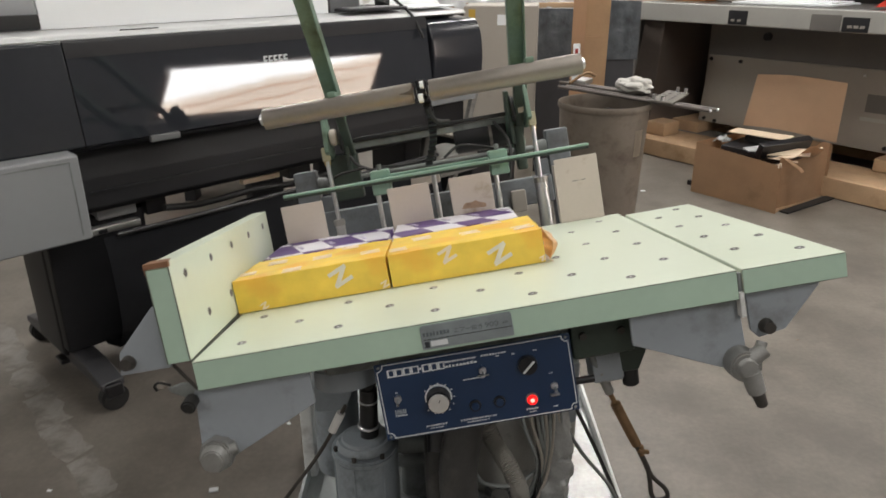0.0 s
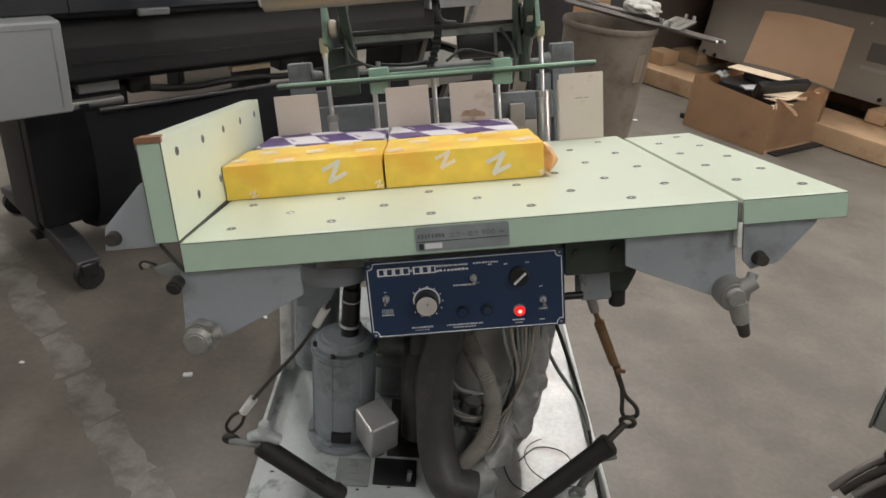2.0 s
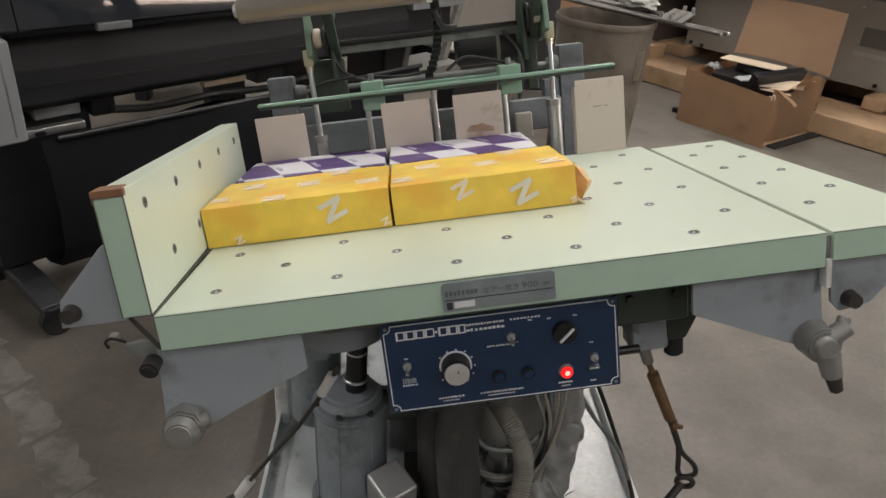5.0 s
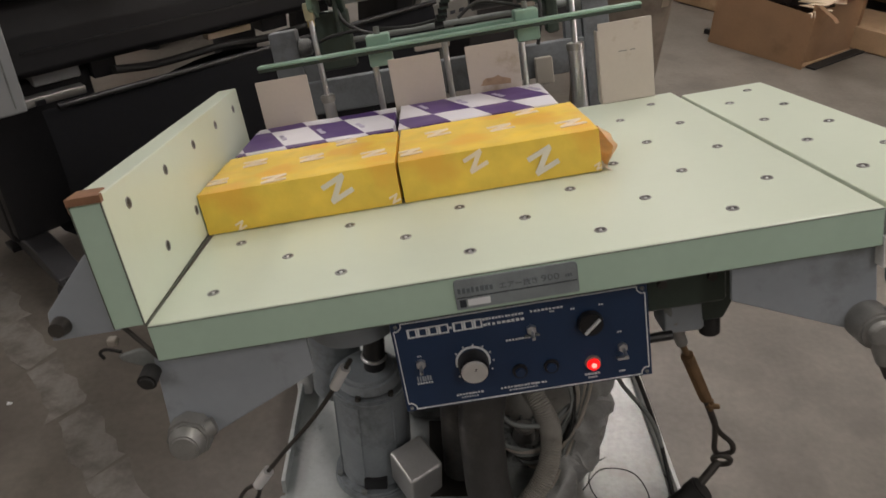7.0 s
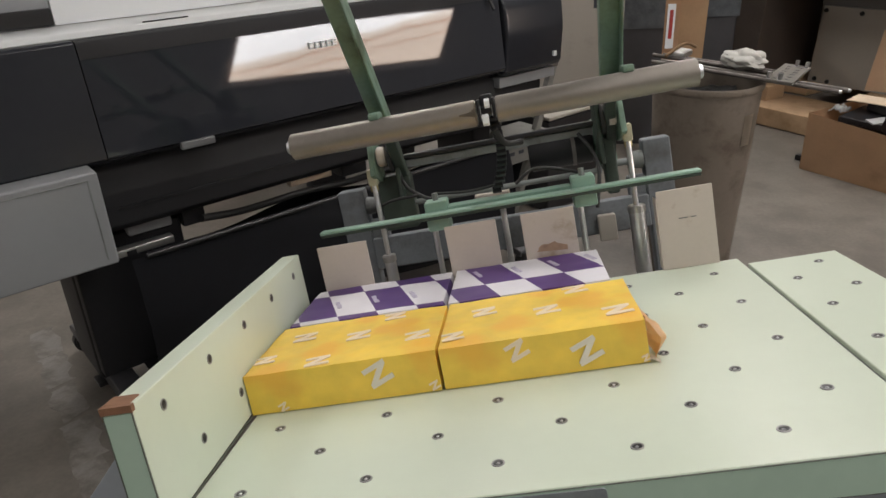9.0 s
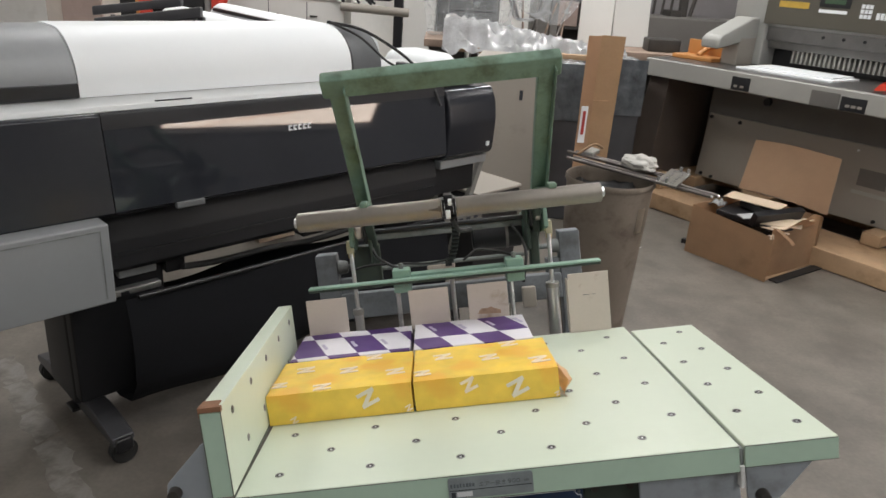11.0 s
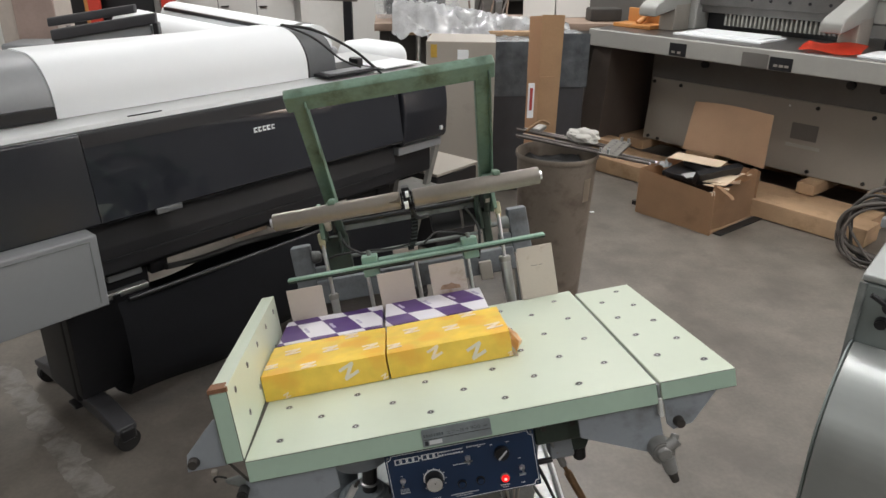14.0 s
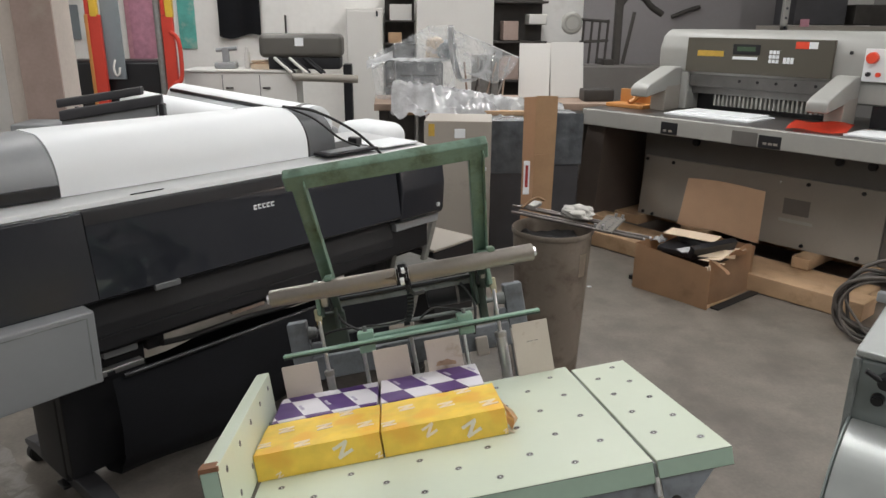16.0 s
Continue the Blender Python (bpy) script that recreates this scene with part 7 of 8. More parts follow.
part("paper_label", Geo().box((0.036, 0.009, 0.70), (0.072, 0.022, 0.90)), PAPER_WHITE, car)
part("red_stripe", Geo().box((0.046, 0.0070, 0.745), (0.062, 0.0095, 0.875)), RED_LABEL, car)

# ---- grey steel cabinet and wrapped load behind it ----
cab = thing("steel_cabinet", pose(0.50, 3.55, 0, 0, 0, -8), "beige-grey steel cabinet with stickers", "cabinet")
part("carcass", Geo().box((0, 0, 0), (0.44, 0.40, 1.07), 0.006), CABINET_GREY, cab)
part("sticker", Geo().box((0.20, -0.004, 0.96), (0.27, -0.001, 1.02)), PAPER_WHITE, cab)
part("sticker", Geo().box((0.03, -0.004, 0.97), (0.07, -0.001, 1.05)), YELLOW_MARK, cab)
part("sticker", Geo().box((0.28, -0.004, 0.83), (0.30, -0.001, 0.89)), INK_DARK, cab)
part("lock", Geo().cyl((0.40, 0.0, 0.76), (0.40, -0.010, 0.76), 0.014, seg=14), STEEL, cab)
for k, (x, y, w, h) in enumerate(((0.97, 3.75, 0.28, 0.70), (1.40, 3.85, 0.22, 0.74))):
    cr = thing("wrapped_crate", pose(x, y, 0), "dark crate wrapped in bluish plastic film", "crate", "wrapped crates")
    part("crate_body", Geo().box((0, 0, 0), (w, 0.35, h), 0.01), PRINTER_MID2, cr)
    part("film_wrap", Geo().sheet(14, 10, lambda u, v: (-0.01 + (w + 0.02) * u, -0.012 + 0.008 * noise.noise(Vector((u * 6, v * 6, k))), h - 0.02 + 0.36 * v), 0.002), WRAP_GREY, cr)
    part("crate_lid", Geo().box((0, 0.02, h), (w, 0.33, h + 0.33), 0.02), WRAP_GREY, cr)

# ---- long bench with a film-wrapped machine ----
bench = thing("work_bench", pose(0.15, 4.85, 0), "long bench with a worn wooden top", "bench")
part("bench_top", Geo().box((0, 0, 0.98), (2.05, 0.75, 1.04), 0.006), WOOD_DARK, bench)
for x in (0.04, 1.93):
    for y in (0.04, 0.63):
        part("leg", Geo().box((x, y, 0), (x + 0.08, y + 0.08, 0.98), 0.004), IRON, bench)
part("shelf", Geo().box((0.04, 0.04, 0.4), (1.7, 0.7, 0.44), 0.004), WOOD_DARK, bench)
pile = thing("wrapped_machine", pose(0.15, 4.95, 1.04), "machine parts under a sheet of clear crinkled film", "machine parts")
part("dark_case", Geo().box((0.18, 0.14, 0.0), (0.585, 0.55, 0.325), 0.02), CASE_GREY, pile)
part("case_slot", Geo().box((0.22, 0.136, 0.20), (0.55, 0.142, 0.215)).box((0.22, 0.136, 0.12), (0.55, 0.142, 0.13)), BLACK_PLASTIC, pile)
part("bundle", Geo().box((0.42, 0.20, 0.33), (0.56, 0.45, 0.555), 0.03, m=pose(0, 0, 0, 0, 4, 0)), CARD_LIGHT, pile)
part("roll_end", Geo().cyl((0.60, 0.16, 0.40), (0.64, 0.34, 0.43), 0.07, 0.07, 24, 0.01), GREY_SHEET, pile)
for k in range(7):
    part("stick", Geo().cyl((0.80 + 0.05 * k, 0.2, 0.0), (0.78 + 0.06 * k + 0.10 * (k % 2), 0.32, 0.31 + 0.02 * (k % 3)), 0.009, seg=10), (WOOD_DARK, IRON, STEEL_DULL)[k % 3], pile)
part("red_board", Geo().box((0.85, 0.36, 0.0), (1.09, 0.38, 0.37), 0.003), CAST_IRON, pile)


def crinkle(u, v, seed, size):
    """Sharp-edged creases of stretched film."""
    return size * (1.2 - 3.0 * abs(noise.noise(Vector((u * 7 + v * 3, v * 4, seed)))) + 0.3 * abs(noise.noise(Vector((u * 16 - v * 9, v * 8, seed + 3)))))


def film_between(top, low, seed, size=0.012, sag=0.0):
    """A stretch of film between an upper and a lower edge, each given by its two ends."""
    (a, b), (c, d) = [[Vector(p) for p in edge] for edge in (top, low)]

    def at(u, v):
        p = a.lerp(b, u).lerp(c.lerp(d, u), v)
        w = crinkle(u, v, seed, size)
        return (p.x + 0.4 * w, p.y - abs(w) - sag * math.sin(math.pi * v) * 0.5, max(0.008, p.z + w - sag * math.sin(math.pi * v)))
    return at


part("film_sheet", Geo().sheet(30, 14, film_between(((-0.05, 0.22, 0.34), (0.46, 0.20, 0.60)), ((0.0, 0.10, 0.26), (0.60, 0.11, 0.345)), 5, sag=0.02), 0.0012), CLEAR_FILM, pile, "clear crinkled plastic film")
part("film_sheet", Geo().sheet(14, 12, film_between(((0.45, 0.20, 0.60), (0.66, 0.19, 0.605)), ((0.56, 0.10, 0.345), (0.74, 0.09, 0.26)), 9, sag=0.01), 0.0012), CLEAR_FILM, pile, "clear crinkled plastic film")
part("film_skirt", Geo().sheet(30, 12, film_between(((-0.03, 0.10, 0.30), (0.66, 0.10, 0.34)), ((0.02, 0.04, 0.015), (0.70, 0.05, 0.015)), 2), 0.0012), CLEAR_FILM, pile, "clear crinkled plastic film")
part("film_skirt", Geo().sheet(16, 10, film_between(((0.66, 0.18, 0.58), (1.26, 0.30, 0.345)), ((0.74, 0.08, 0.24), (1.00, 0.10, 0.14)), 7, 0.006, 0.05), 0.0012), CLEAR_FILM, pile, "clear crinkled plastic film")
part("film_fold", Geo().sheet(6, 26, lambda u, v: (0.615 + 0.055 * u + 0.12 * v ** 2 + 0.25 * max(0.0, v - 0.72) * 4 * (v - 0.3) * 0.6, 0.10 + 0.03 * math.sin(6 * u + 5 * v), 0.60 - 0.44 * min(1.0, v * 1.25) + 0.025 * u * (v > 0.8) + crinkle(u, v, 4, 0.008)), 0.002), FILM, pile, "bunched bright film")
part("film_fold", Geo().sheet(22, 4, lambda u, v: (0.14 + 0.48 * u, 0.09 + 0.03 * v, 0.325 + 0.022 * v + crinkle(u, v, 6, 0.008)), 0.002), FILM, pile, "bunched bright film")
part("film_fold", Geo().sheet(12, 5, lambda u, v: (-0.06 + 0.22 * u, 0.10 + 0.05 * v, 0.25 + 0.08 * u + 0.06 * v + crinkle(u, v, 8, 0.015)), 0.002), FILM, pile, "bunched bright film")
part("film_edge", Geo().tube(((0.67, 0.18, 0.57), (0.88, 0.22, 0.50), (1.08, 0.26, 0.42), (1.26, 0.30, 0.345)), 0.005, 6, 6), FILM, pile)
for x, w, h, tilt in ((1.37, 0.27, 0.47, -6), (1.66, 0.31, 0.48, 8)):
    solo("white_board", Geo().box((0, 0, 0), (w, 0.02, h), 0.002), WHITE_GOODS, "white board propped up on the bench", "board", "white boards on the bench", m=pose(x + 0.05, 5.30, 1.042, -8, 0, tilt))
solo("basket", Geo().box((0, 0, 0), (0.26, 0.18, 0.10), 0.01), IRON, "dark wire basket on the bench", "basket", m=pose(1.93, 4.98, 1.042))
# wrapped sheets lying over the cabinet's rear
sh = thing("film_bundle", pose(0.32, 4.25, 1.02, 0, 0, -4), "long bundle of board wrapped in clear film", "board bundle")
part("board", Geo().box((0, 0, 0), (1.25, 0.50, 0.035), 0.004), WOOD, sh)
part("film_cover", Geo().sheet(60, 24, lambda u, v: (-0.03 + 1.3 * u, -0.05 + 0.58 * v, 0.042 + 0.19 * math.sin(math.pi * (0.10 + 0.9 * v)) * (0.85 - 0.45 * u) - 0.10 * max(0.0, 0.25 - v) * 4 - 0.10 * u - 0.16 * abs(noise.noise(Vector((u * 9 + v * 4, v * 5, 3)))) + 0.02 * abs(noise.noise(Vector((u * 24 - v * 12, v * 10, 5)))) + 0.05), 0.002), FILM, sh, "bright crinkled film")
st = thing("bundle_stand", pose(0.40, 4.30, 0), "dark steel trestle under the wrapped boards", "trestle")
for x in (0.1, 1.0):
    part("trestle_leg", Geo().box((x, 0.05, 0), (x + 0.05, 0.4, 1.0), 0.004), IRON, st)
solo("letter_board", Geo().box((0, 0, 0), (0.12, 0.03, 0.85), 0.004), GREY_SHEET, "narrow blue-grey board standing on end", "board", m=pose(0.37, 3.85, 0.42 - 0.42))

# ---- two more roll printers behind, facing the other way ----
def roll_printer(x, y, length, turn, z):
    m = pose(x, y, 0, 0, 0, turn)
    rp = thing("roll_printer", m, "white roll-fed printer with a rounded cover", "printer", "roll printers at the back")
    part("roll_cover", Geo().cyl((0.0, 0, z), (length, 0, z), 0.115, seg=40, bevel=0.012), PAPER_WHITE, rp)
    part("end_ring", Geo().cyl((0.10, 0, z), (0.15, 0, z), 0.1175, seg=40), BLACK_PLASTIC, rp)
    part("cover_edge", Geo().box((0.0, -0.16, z - 0.16), (length, -0.10, z - 0.02), 0.02), PRINTER_MID, rp)
    part("body", Geo().box((-0.05, -0.15, z - 0.34), (length, 0.25, z - 0.11), 0.02), PRINTER_LIGHT, rp)
    part("front_band", Geo().box((0.0, -0.158, z - 0.22), (length - 0.05, -0.15, z - 0.15), 0.002), PRINTER_LOW, rp)
    for dx in (0.15, length - 0.25):
        part("leg", Geo().box((dx, -0.05, 0.0), (dx + 0.1, 0.15, z - 0.34), 0.01), PRINTER_LOW, rp)
    return rp


roll_printer(-0.50, 2.95, 1.75, 128, 1.085)
rear = roll_printer(-0.154, 3.22, 2.07, 127, 1.085)
part("dark_groove", Geo().box((0.16, 0.080, 1.146), (2.0, 0.106, 1.170), 0.004), BLACK_PLASTIC, rear)
mc = thing("machine_cover", pose(0.19, 2.86, 0, 0, 0, 42), "white rounded cover at the end of a machine", "machine cover")
part("cover", Geo().box((-0.13, -0.16, 0.50), (0.13, 0.20, 1.155), 0.075, seg=5), PAPER_WHITE, mc)
part("stand", Geo().box((-0.10, -0.10, 0.0), (0.10, 0.14, 0.52), 0.01), PRINTER_LOW, mc)
rs = thing("rail_stand", pose(-1.56, 3.05, 0.11), "light grey feeder stand with black rails", "printer stand")
part("body", Geo().box((-0.30, 0.05, 0.70), (0.49, 0.30, 1.00), 0.01), PRINTER_LIGHT, rs)
part("side_rail", Geo().prism([(0.0, 0.95), (0.53, 1.050), (0.53, 1.108), (0.0, 1.022)], "y", 0.02, 0.06, 0.004), PRINTER_LIGHT, rs)
part("rail", Geo().prism([(0.0, 1.022), (0.565, 1.115), (0.565, 1.171), (0.0, 1.080)], "y", 0.0, 0.05, 0.006), PRINTER_MID2, rs)
part("rail", Geo().prism([(-0.05, 1.085), (0.43, 1.160), (0.43, 1.206), (-0.05, 1.132)], "y", 0.10, 0.15, 0.006), PRINTER_MID2, rs)
part("bracket", Geo().box((0.545, 0.0, 1.00), (0.575, 0.06, 1.12), 0.006), BLACK_PLASTIC, rs)
part("bracket", Geo().box((0.46, -0.02, 0.995), (0.66, 0.03, 1.015), 0.004), BLACK_PLASTIC, rs)
for x in (0.06, 0.20, 0.36):
    part("stay", Geo().cyl((x, 0.08, 0.98), (x + 0.02, 0.06, 1.10), 0.012, seg=10), STEEL_DULL, rs)
for x in (-0.26, 0.40):
    part("leg", Geo().box((x, 0.1, -0.11), (x + 0.07, 0.2, 0.70), 0.006), PRINTER_LOW, rs)

# ---- column, stacker and wall things at the back ----
post = thing("column", pose(-1.83, 3.42, 0), "plaster column faced with a brown stained board", "column", kind="structure")
part("shaft", Geo().box((-0.165, 0.0, 0), (0.158, 0.25, HIGH), 0.006), COLUMN_SIDE, post)
part("facing", Geo().box((-0.065, -0.022, 0), (0.164, -0.002, HIGH), 0.004), COLUMN_BROWN, post)

stk = thing("pallet_stacker", pose(-1.85, 5.2, 0), "red pallet stacker with yellow mast tops", "stacker")
for x, w in ((-0.34, 0.115), (0.262, 0.095)):
    part("mast", Geo().box((x, 0, 0.0), (x + w, 0.05, 1.72), 0.008), RED_PAINT, stk)
    part("mast_top", Geo().box((x + 0.04, -0.004, 1.70), (x + 0.10, 0.05, 2.6), 0.008), YELLOW_PAINT, stk)
    part("mast_rail", Geo().box((x, 0.01, 1.72), (x + 0.04, 0.05, 2.6), 0.006), RED_PAINT, stk)
part("mast_flange", Geo().box((-0.342, -0.012, 0.0), (-0.315, -0.001, 1.72), 0.003), ORANGE_WOOD, stk)
part("handle", Geo().tube(((0.33, 0, 1.17), (0.385, 0, 1.21), (0.398, 0, 1.40), (0.385, 0, 1.53), (0.33, 0, 1.59)), 0.018, 10, 6), RED_PAINT, stk)
part("body", Geo().box((-0.62, 0.10, 0.1), (0.19, 0.5, 1.35), 0.03), BLACK_PLASTIC, stk)
part("cylinder", Geo().cyl((0.225, 0.06, 0.1), (0.225, 0.06, 2.6), 0.032, seg=20), CAST_IRON, stk)
part("grey_shield", Geo().box((-0.235, 0.06, 1.2), (-0.085, 0.08, 2.6), 0.004), GREY_SHEET, stk)
part("mesh_screen", Geo().box((-0.08, 0.30, 1.36), (0.15, 0.31, 2.6), 0.002), SCREEN_PINK, stk, "pink see-through mesh screen")
part("screen_frame", Geo().box((0.152, 0.28, 1.30), (0.185, 0.31, 2.6), 0.003), GREY_SHEET, stk)
part("chain", Geo().tube(((-0.155, 0.04, 1.36), (-0.165, 0.02, 1.29), (-0.15, 0.02, 1.235), (-0.125, 0.02, 1.25), (-0.12, 0.03, 1.30)), 0.009, 8, 6), WHITE_GOODS, stk)
bc = thing("black_case", pose(-2.88, 5.25, 0), "tall black equipment case standing at the wall", "case")
part("case_body", Geo().box((0, 0, 0.06), (0.42, 0.40, 1.33), 0.02), BLACK_PLASTIC, bc)
part("case_base", Geo().box((0.02, 0.02, 0), (0.40, 0.38, 0.06), 0.004), IRON, bc)

YW = 8.185
for x0, x1, z0, z1, mat, lab in ((-2.88, -2.58, 1.23, 2.5, POSTER_PINK, "pink printed poster hung on the wall"), (-2.26, -2.06, 1.35, 2.5, POSTER_TEAL, "teal printed poster hung on the wall")):
    solo("wall_poster", Geo().box((x0, YW - 0.01, z0), (x1, YW, z1), 0.001), mat, lab, "poster", m=ONE)
solo("wall_panel", Geo().box((-3.57, YW - 0.02, 1.45), (-3.42, YW, 1.85), 0.004), GREY_SHEET, "grey notice panel on the wall", "wall panel")
solo("hanging_coat", Geo().sheet(12, 14, lambda u, v: (-1.77 + 0.50 * u, YW - 0.06 - 0.03 * math.sin(9 * u), 2.6 - (1.10 + 0.03 * math.sin(6 * u)) * v), 0.02), BASKET, "dark coat hung on the wall", "coat")
solo("wall_conduit", Geo().cyl((-0.98, YW - 0.02, 1.3), (-0.98, YW - 0.02, 1.75), 0.012, seg=10), IRON, "dark conduit on the wall", "conduit")

desk = thing("office_cabinet", pose(-1.66, 6.0, 0), "long white office cabinet covered with clutter", "cabinet")
part("carcass", Geo().box((0, 0, 0), (1.05, 0.5, 1.21), 0.008), WHITE_GOODS, desk)
part("top", Geo().box((-0.01, -0.01, 1.21), (1.06, 0.51, 1.235), 0.004), WHITE_GOODS, desk)
for x in (0.35, 0.70):
    part("door_gap", Geo().box((x, -0.003, 0.1), (x + 0.006, 0.0, 1.19)), INK_DARK, desk)
    part("handle", Geo().box((x + 0.03, -0.012, 1.06), (x + 0.10, -0.001, 1.075), 0.002), IRON, desk)
solo("plate_pile", Geo().cyl((0, 0, 0), (0, 0, 0.05), 0.19, 0.20, 32, 0.006).cyl((0, 0, 0.05), (0, 0, 0.075), 0.17, 0.19, 32, 0.006), CARD_LIGHT, "pile of round plates on the cabinet", "plates", m=pose(-0.88, 6.22, 1.236))
solo("small_press", Geo().box((-0.10, -0.08, 0), (0.10, 0.08, 0.06), 0.01).box((-0.03, -0.03, 0.06), (0.03, 0.03, 0.20), 0.006).cyl((-0.09, 0, 0.17), (0.11, 0, 0.19), 0.02, seg=14), PRINTER_LIGHT, "small white hand press on the cabinet", "press", m=pose(-1.30, 6.2, 1.236))
solo("bottle", Geo().cyl((0, 0, 0), (0, 0, 0.16), 0.03, seg=18, bevel=0.008).cyl((0, 0, 0.16), (0, 0, 0.20), 0.014, seg=12), WHITE_GOODS, "white plastic bottle on the cabinet", "bottle", m=pose(-1.10, 6.2, 1.236))

plot = thing("plotter", pose(-0.97, 6.0, 0), "dark grey plotter on its stand", "plotter")
part("housing", Geo().box((0.02, 0, 1.345), (0.80, 0.45, 1.565), 0.05, seg=3), PRINTER_MID3, plot)
part("front_slope", Geo().box((0.10, 0.02, 1.24), (0.78, 0.40, 1.35), 0.01), PRINTER_LOW, plot)
part("out_tray", Geo().cyl((0.33, -0.06, 1.175), (0.95, -0.06, 1.155), 0.038, seg=20, bevel=0.004), CUT_MID, plot)
for x in (0.16, 0.30, 0.44):
    part("tray_arm", Geo().tube(((x, 0.02, 1.345), (x + 0.08, -0.02, 1.28), (x + 0.17, -0.06, 1.21)), 0.016, 8, 3), WHITE_GOODS if x < 0.4 else PRINTER_LOW, plot)
    part("arm_edge", Geo().tube(((x + 0.03, 0.02, 1.35), (x + 0.11, -0.02, 1.285), (x + 0.20, -0.06, 1.215)), 0.012, 8, 3), PRINTER_LOW, plot)
part("label", Geo().box((0.36, -0.003, 1.455), (0.44, 0.0, 1.53)), PAPER_WHITE, plot)
for x in (0.06, 0.80):
    part("leg", Geo().box((x, 0.12, 0), (x + 0.08, 0.34, 1.28), 0.006), PRINTER_LOW, plot)

wc = thing("wall_cabinet", pose(-0.24, 7.75, 0), "white cabinet with an open shelf beside it", "cabinet")
part("carcass", Geo().box((0.02, 0, 0), (0.45, 0.42, 1.83), 0.006), WHITE_GOODS, wc)
part("door", Geo().box((0.03, -0.02, 0.3), (0.43, 0.0, 1.80), 0.004), WHITE_GOODS, wc)
part("lock", Geo().box((0.37, -0.03, 1.74), (0.39, -0.02, 1.80)), INK_DARK, wc)
ws = thing("open_shelf", pose(0.23, 7.75, 0), "half-full dark open shelf", "shelf")
part("back_panel", Geo().box((0, 0.40, 0), (0.36, 0.42, 2.0), 0.002), IRON, ws)
for z in (0.9, 1.42, 1.68, 1.98):
    part("board", Geo().box((0, 0, z), (0.36, 0.40, z + 0.02), 0.002), IRON, ws)
part("shelf_box", Geo().box((0.06, 0.05, 1.70), (0.32, 0.3, 1.88), 0.004), WHITE_GOODS, ws)
part("shelf_box", Geo().box((0.04, 0.05, 1.44), (0.20, 0.3, 1.56), 0.004), CARD, ws)
solo("white_partition", Geo().box((0.60, 7.6, 0), (1.50, 7.68, 2.4), 0.006), WHITE_GOODS, "plain white partition board", "partition")
ds = thing("dark_rack", pose(1.52, 7.6, 0), "dark rack full of equipment", "rack")
part("back_panel", Geo().box((0, 0.35, 0), (0.62, 0.38, 2.4), 0.002), IRON, ds)
for z in (1.0, 1.45, 1.9):
    part("board", Geo().box((0, 0, z), (0.62, 0.36, z + 0.025), 0.002), IRON, ds)
part("rack_unit", Geo().box((0.40, 0.02, 1.66), (0.62, 0.3, 1.78), 0.012), WHITE_GOODS, ds)
part("rack_unit", Geo().box((0.06, 0.02, 1.03), (0.30, 0.3, 1.30), 0.008), COLUMN_BROWN, ds)
part("rack_unit", Geo().box((0.10, 0.02, 1.48), (0.28, 0.3, 1.70), 0.008), COLUMN_BROWN, ds)
# partition wall in grey lilac with old ironwork before it
solo("partition_wall", Geo().box((2.66, 7.9, 0), (5.2, 8.0, HIGH), 0.004), LILAC_WALL, "grey-lilac painted partition wall", "wall", kind="structure")
iron = thing("punch_press", pose(2.62, 6.9, 0), "old dark iron punching machine", "press")
part("stand", Geo().box((0.02, 0, 0), (0.14, 0.3, 1.30), 0.01), IRON, iron)
part("post", Geo().box((0.15, 0.10, 1.2), (0.23, 0.18, 1.95), 0.01), IRON, iron)
part("stay", Geo().cyl((0.26, 0.1, 1.25), (0.36, 0.12, 1.80), 0.02, seg=12), IRON, iron)
part("arm", Geo().tube(((0.19, 0.14, 1.86), (0.30, 0.14, 1.98), (0.45, 0.14, 1.95), (0.55, 0.14, 1.86), (0.68, 0.14, 1.78)), 0.035, 10, 6), IRON, iron)
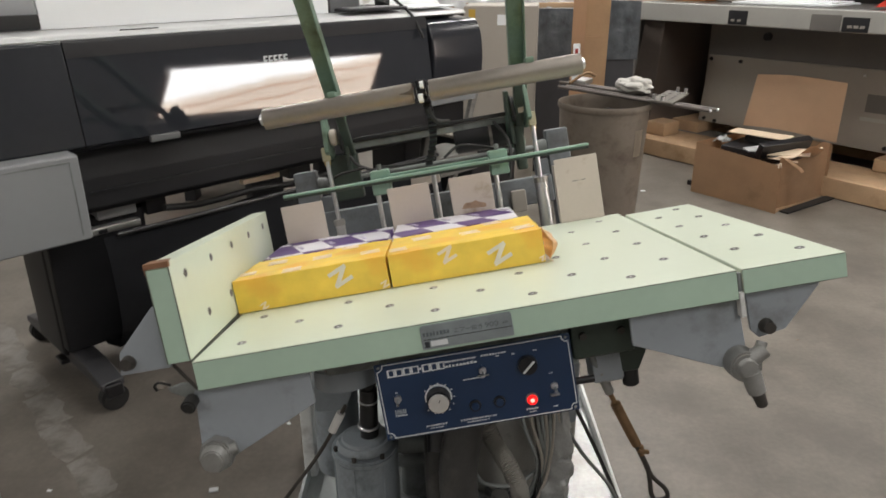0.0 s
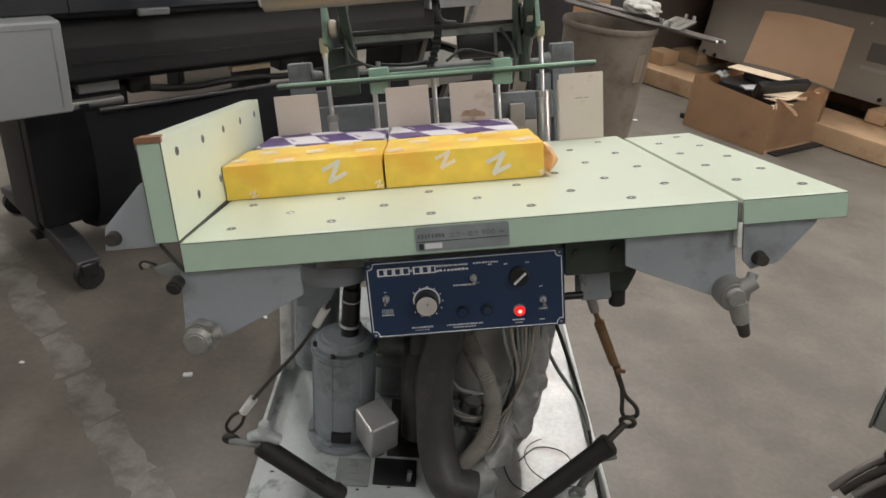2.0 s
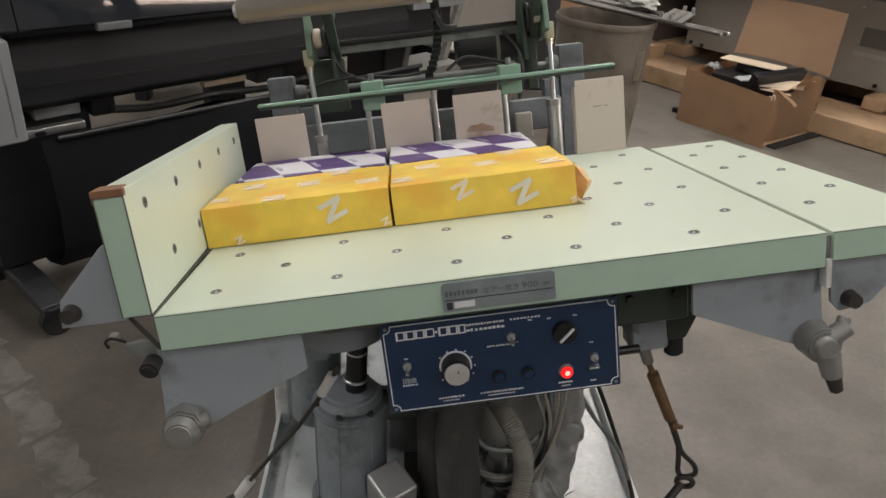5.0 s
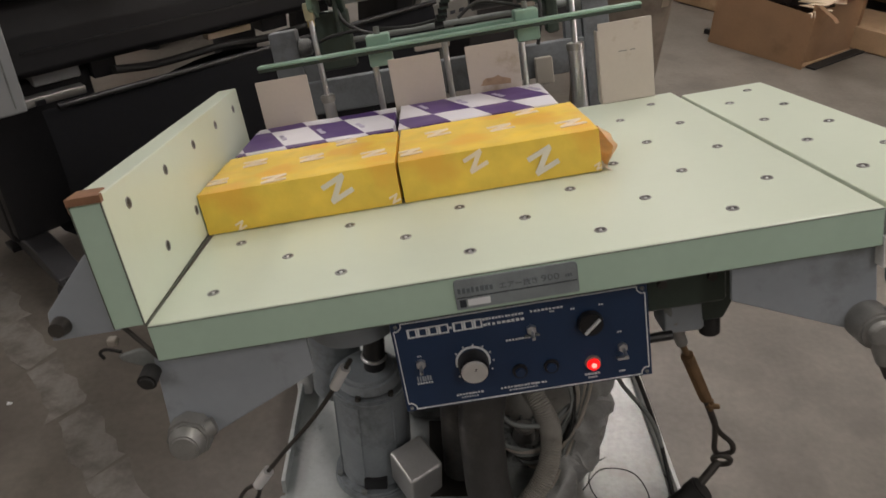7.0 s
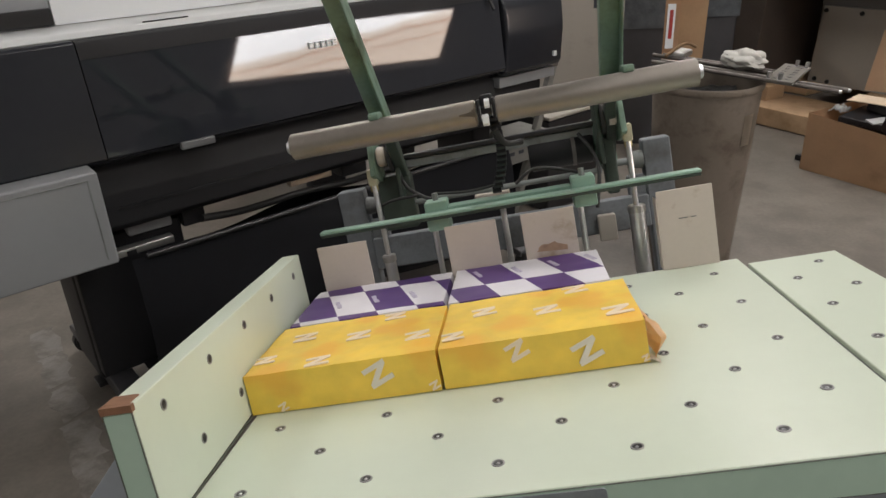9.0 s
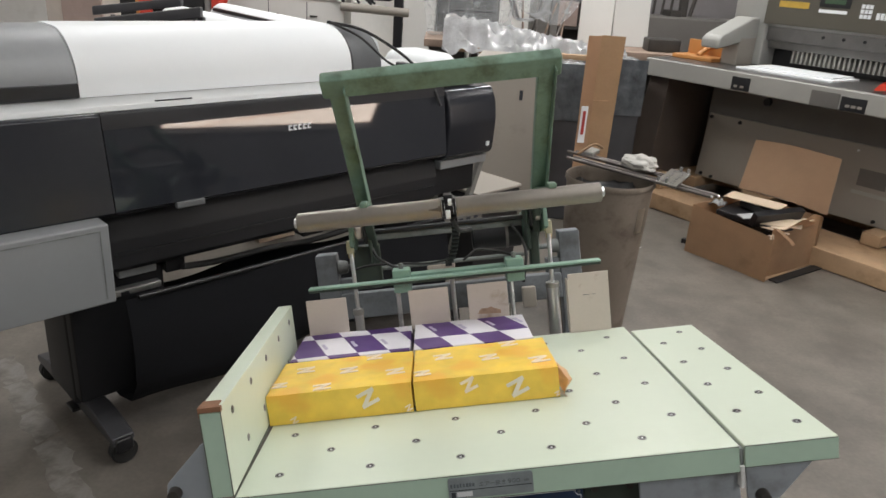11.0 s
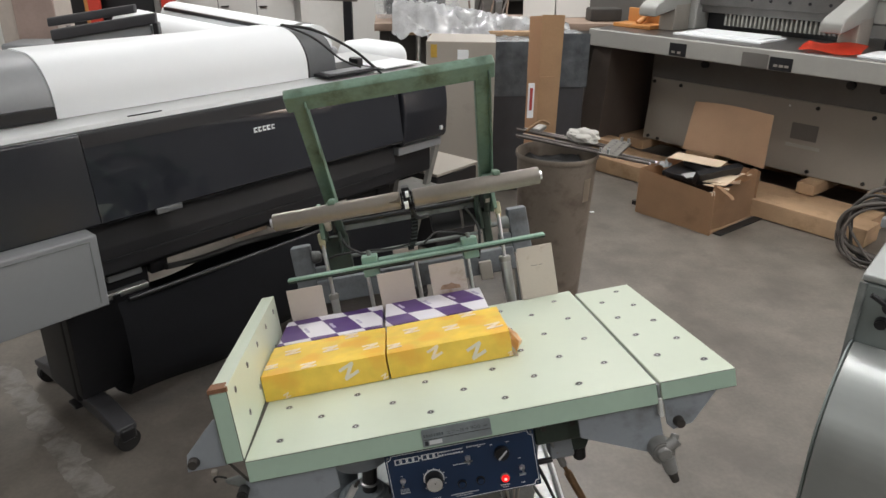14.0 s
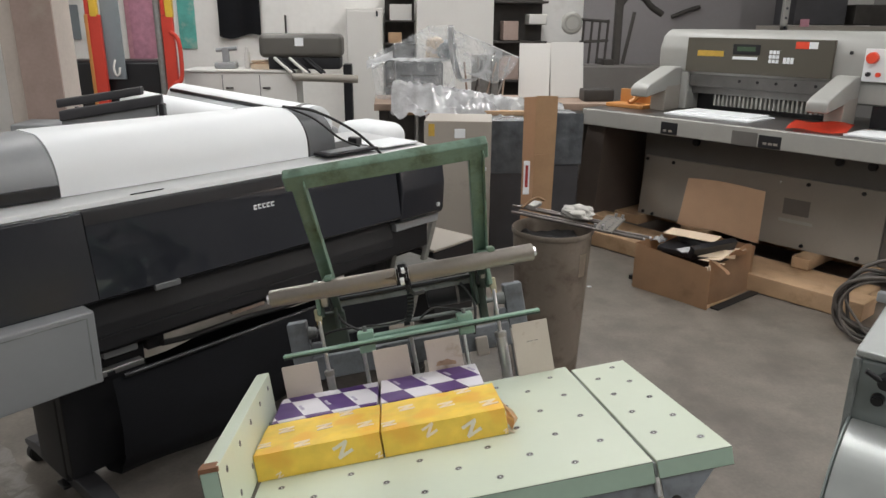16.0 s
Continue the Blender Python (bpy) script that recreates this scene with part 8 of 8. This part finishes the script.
part("wheel", Geo().torus((-0.34, 0.1, 1.68), (0, 1, 0), 0.09, 0.03, 24, 8), CUT_LIGHT2, iron)
part("wheel_hub", Geo().cyl((-0.34, 0.06, 1.68), (-0.34, 0.16, 1.68), 0.07, seg=20), CUT_LIGHT2, iron)
for k in range(4):
    part("bar", Geo().cyl((-0.22 + 0.09 * k, 0.1, 1.25), (-0.20 + 0.09 * k, 0.1, 1.72), 0.014, seg=10), IRON, iron)
part("bar", Geo().cyl((-0.24, 0.1, 1.72), (0.08, 0.1, 1.70), 0.016, seg=10), IRON, iron)
part("bar", Geo().cyl((-0.24, 0.1, 1.48), (0.08, 0.1, 1.50), 0.016, seg=10), IRON, iron)
part("plinth", Geo().box((-0.5, -0.1, 0), (0.9, 0.4, 1.24), 0.02), CUT_DARK, iron)
solo("planer_arm", Geo().tube(((0, 0, 0), (0.12, 0, 0.05), (0.26, 0, 0.10), (0.34, 0, 0.12)), 0.025, 8, 6), IRON, "dark iron lever fixed to the wall", "lever", m=pose(3.72, 7.85, 1.76))
rk = thing("steel_rack", pose(4.62, 6.9, 0), "grey slotted steel rack with dark goods", "rack")
for x in (0.0, 1.45):
    part("upright", Geo().box((x, 0, 0), (x + 0.06, 0.06, 2.6), 0.003), CUT_LIGHT, rk)
for z in (1.62, 2.05):
    part("rack_board", Geo().box((0.0, 0.0, z), (1.5, 0.6, z + 0.05), 0.003), CUT_MID, rk)
for k in range(5):
    part("slot", Geo().cyl((0.03, 0.0, 1.55 + 0.10 * k), (0.03, -0.003, 1.55 + 0.10 * k), 0.014, seg=10), INK_DARK, rk)
part("rack_box", Geo().box((0.15, 0.05, 1.68), (0.75, 0.5, 1.98), 0.01), PRINTER_MID2, rk)
part("rack_box", Geo().box((0.85, 0.05, 1.68), (1.35, 0.5, 1.90), 0.01), IRON, rk)
part("pink_card", Geo().box((0.20, -0.01, 1.66), (0.30, 0.0, 1.74)), POSTER_PINK, rk)
solo("red_beam", Geo().box((-3.2, 6.4, 0), (-3.08, 6.5, HIGH), 0.004), RED_PAINT, "red painted steel upright", "post")
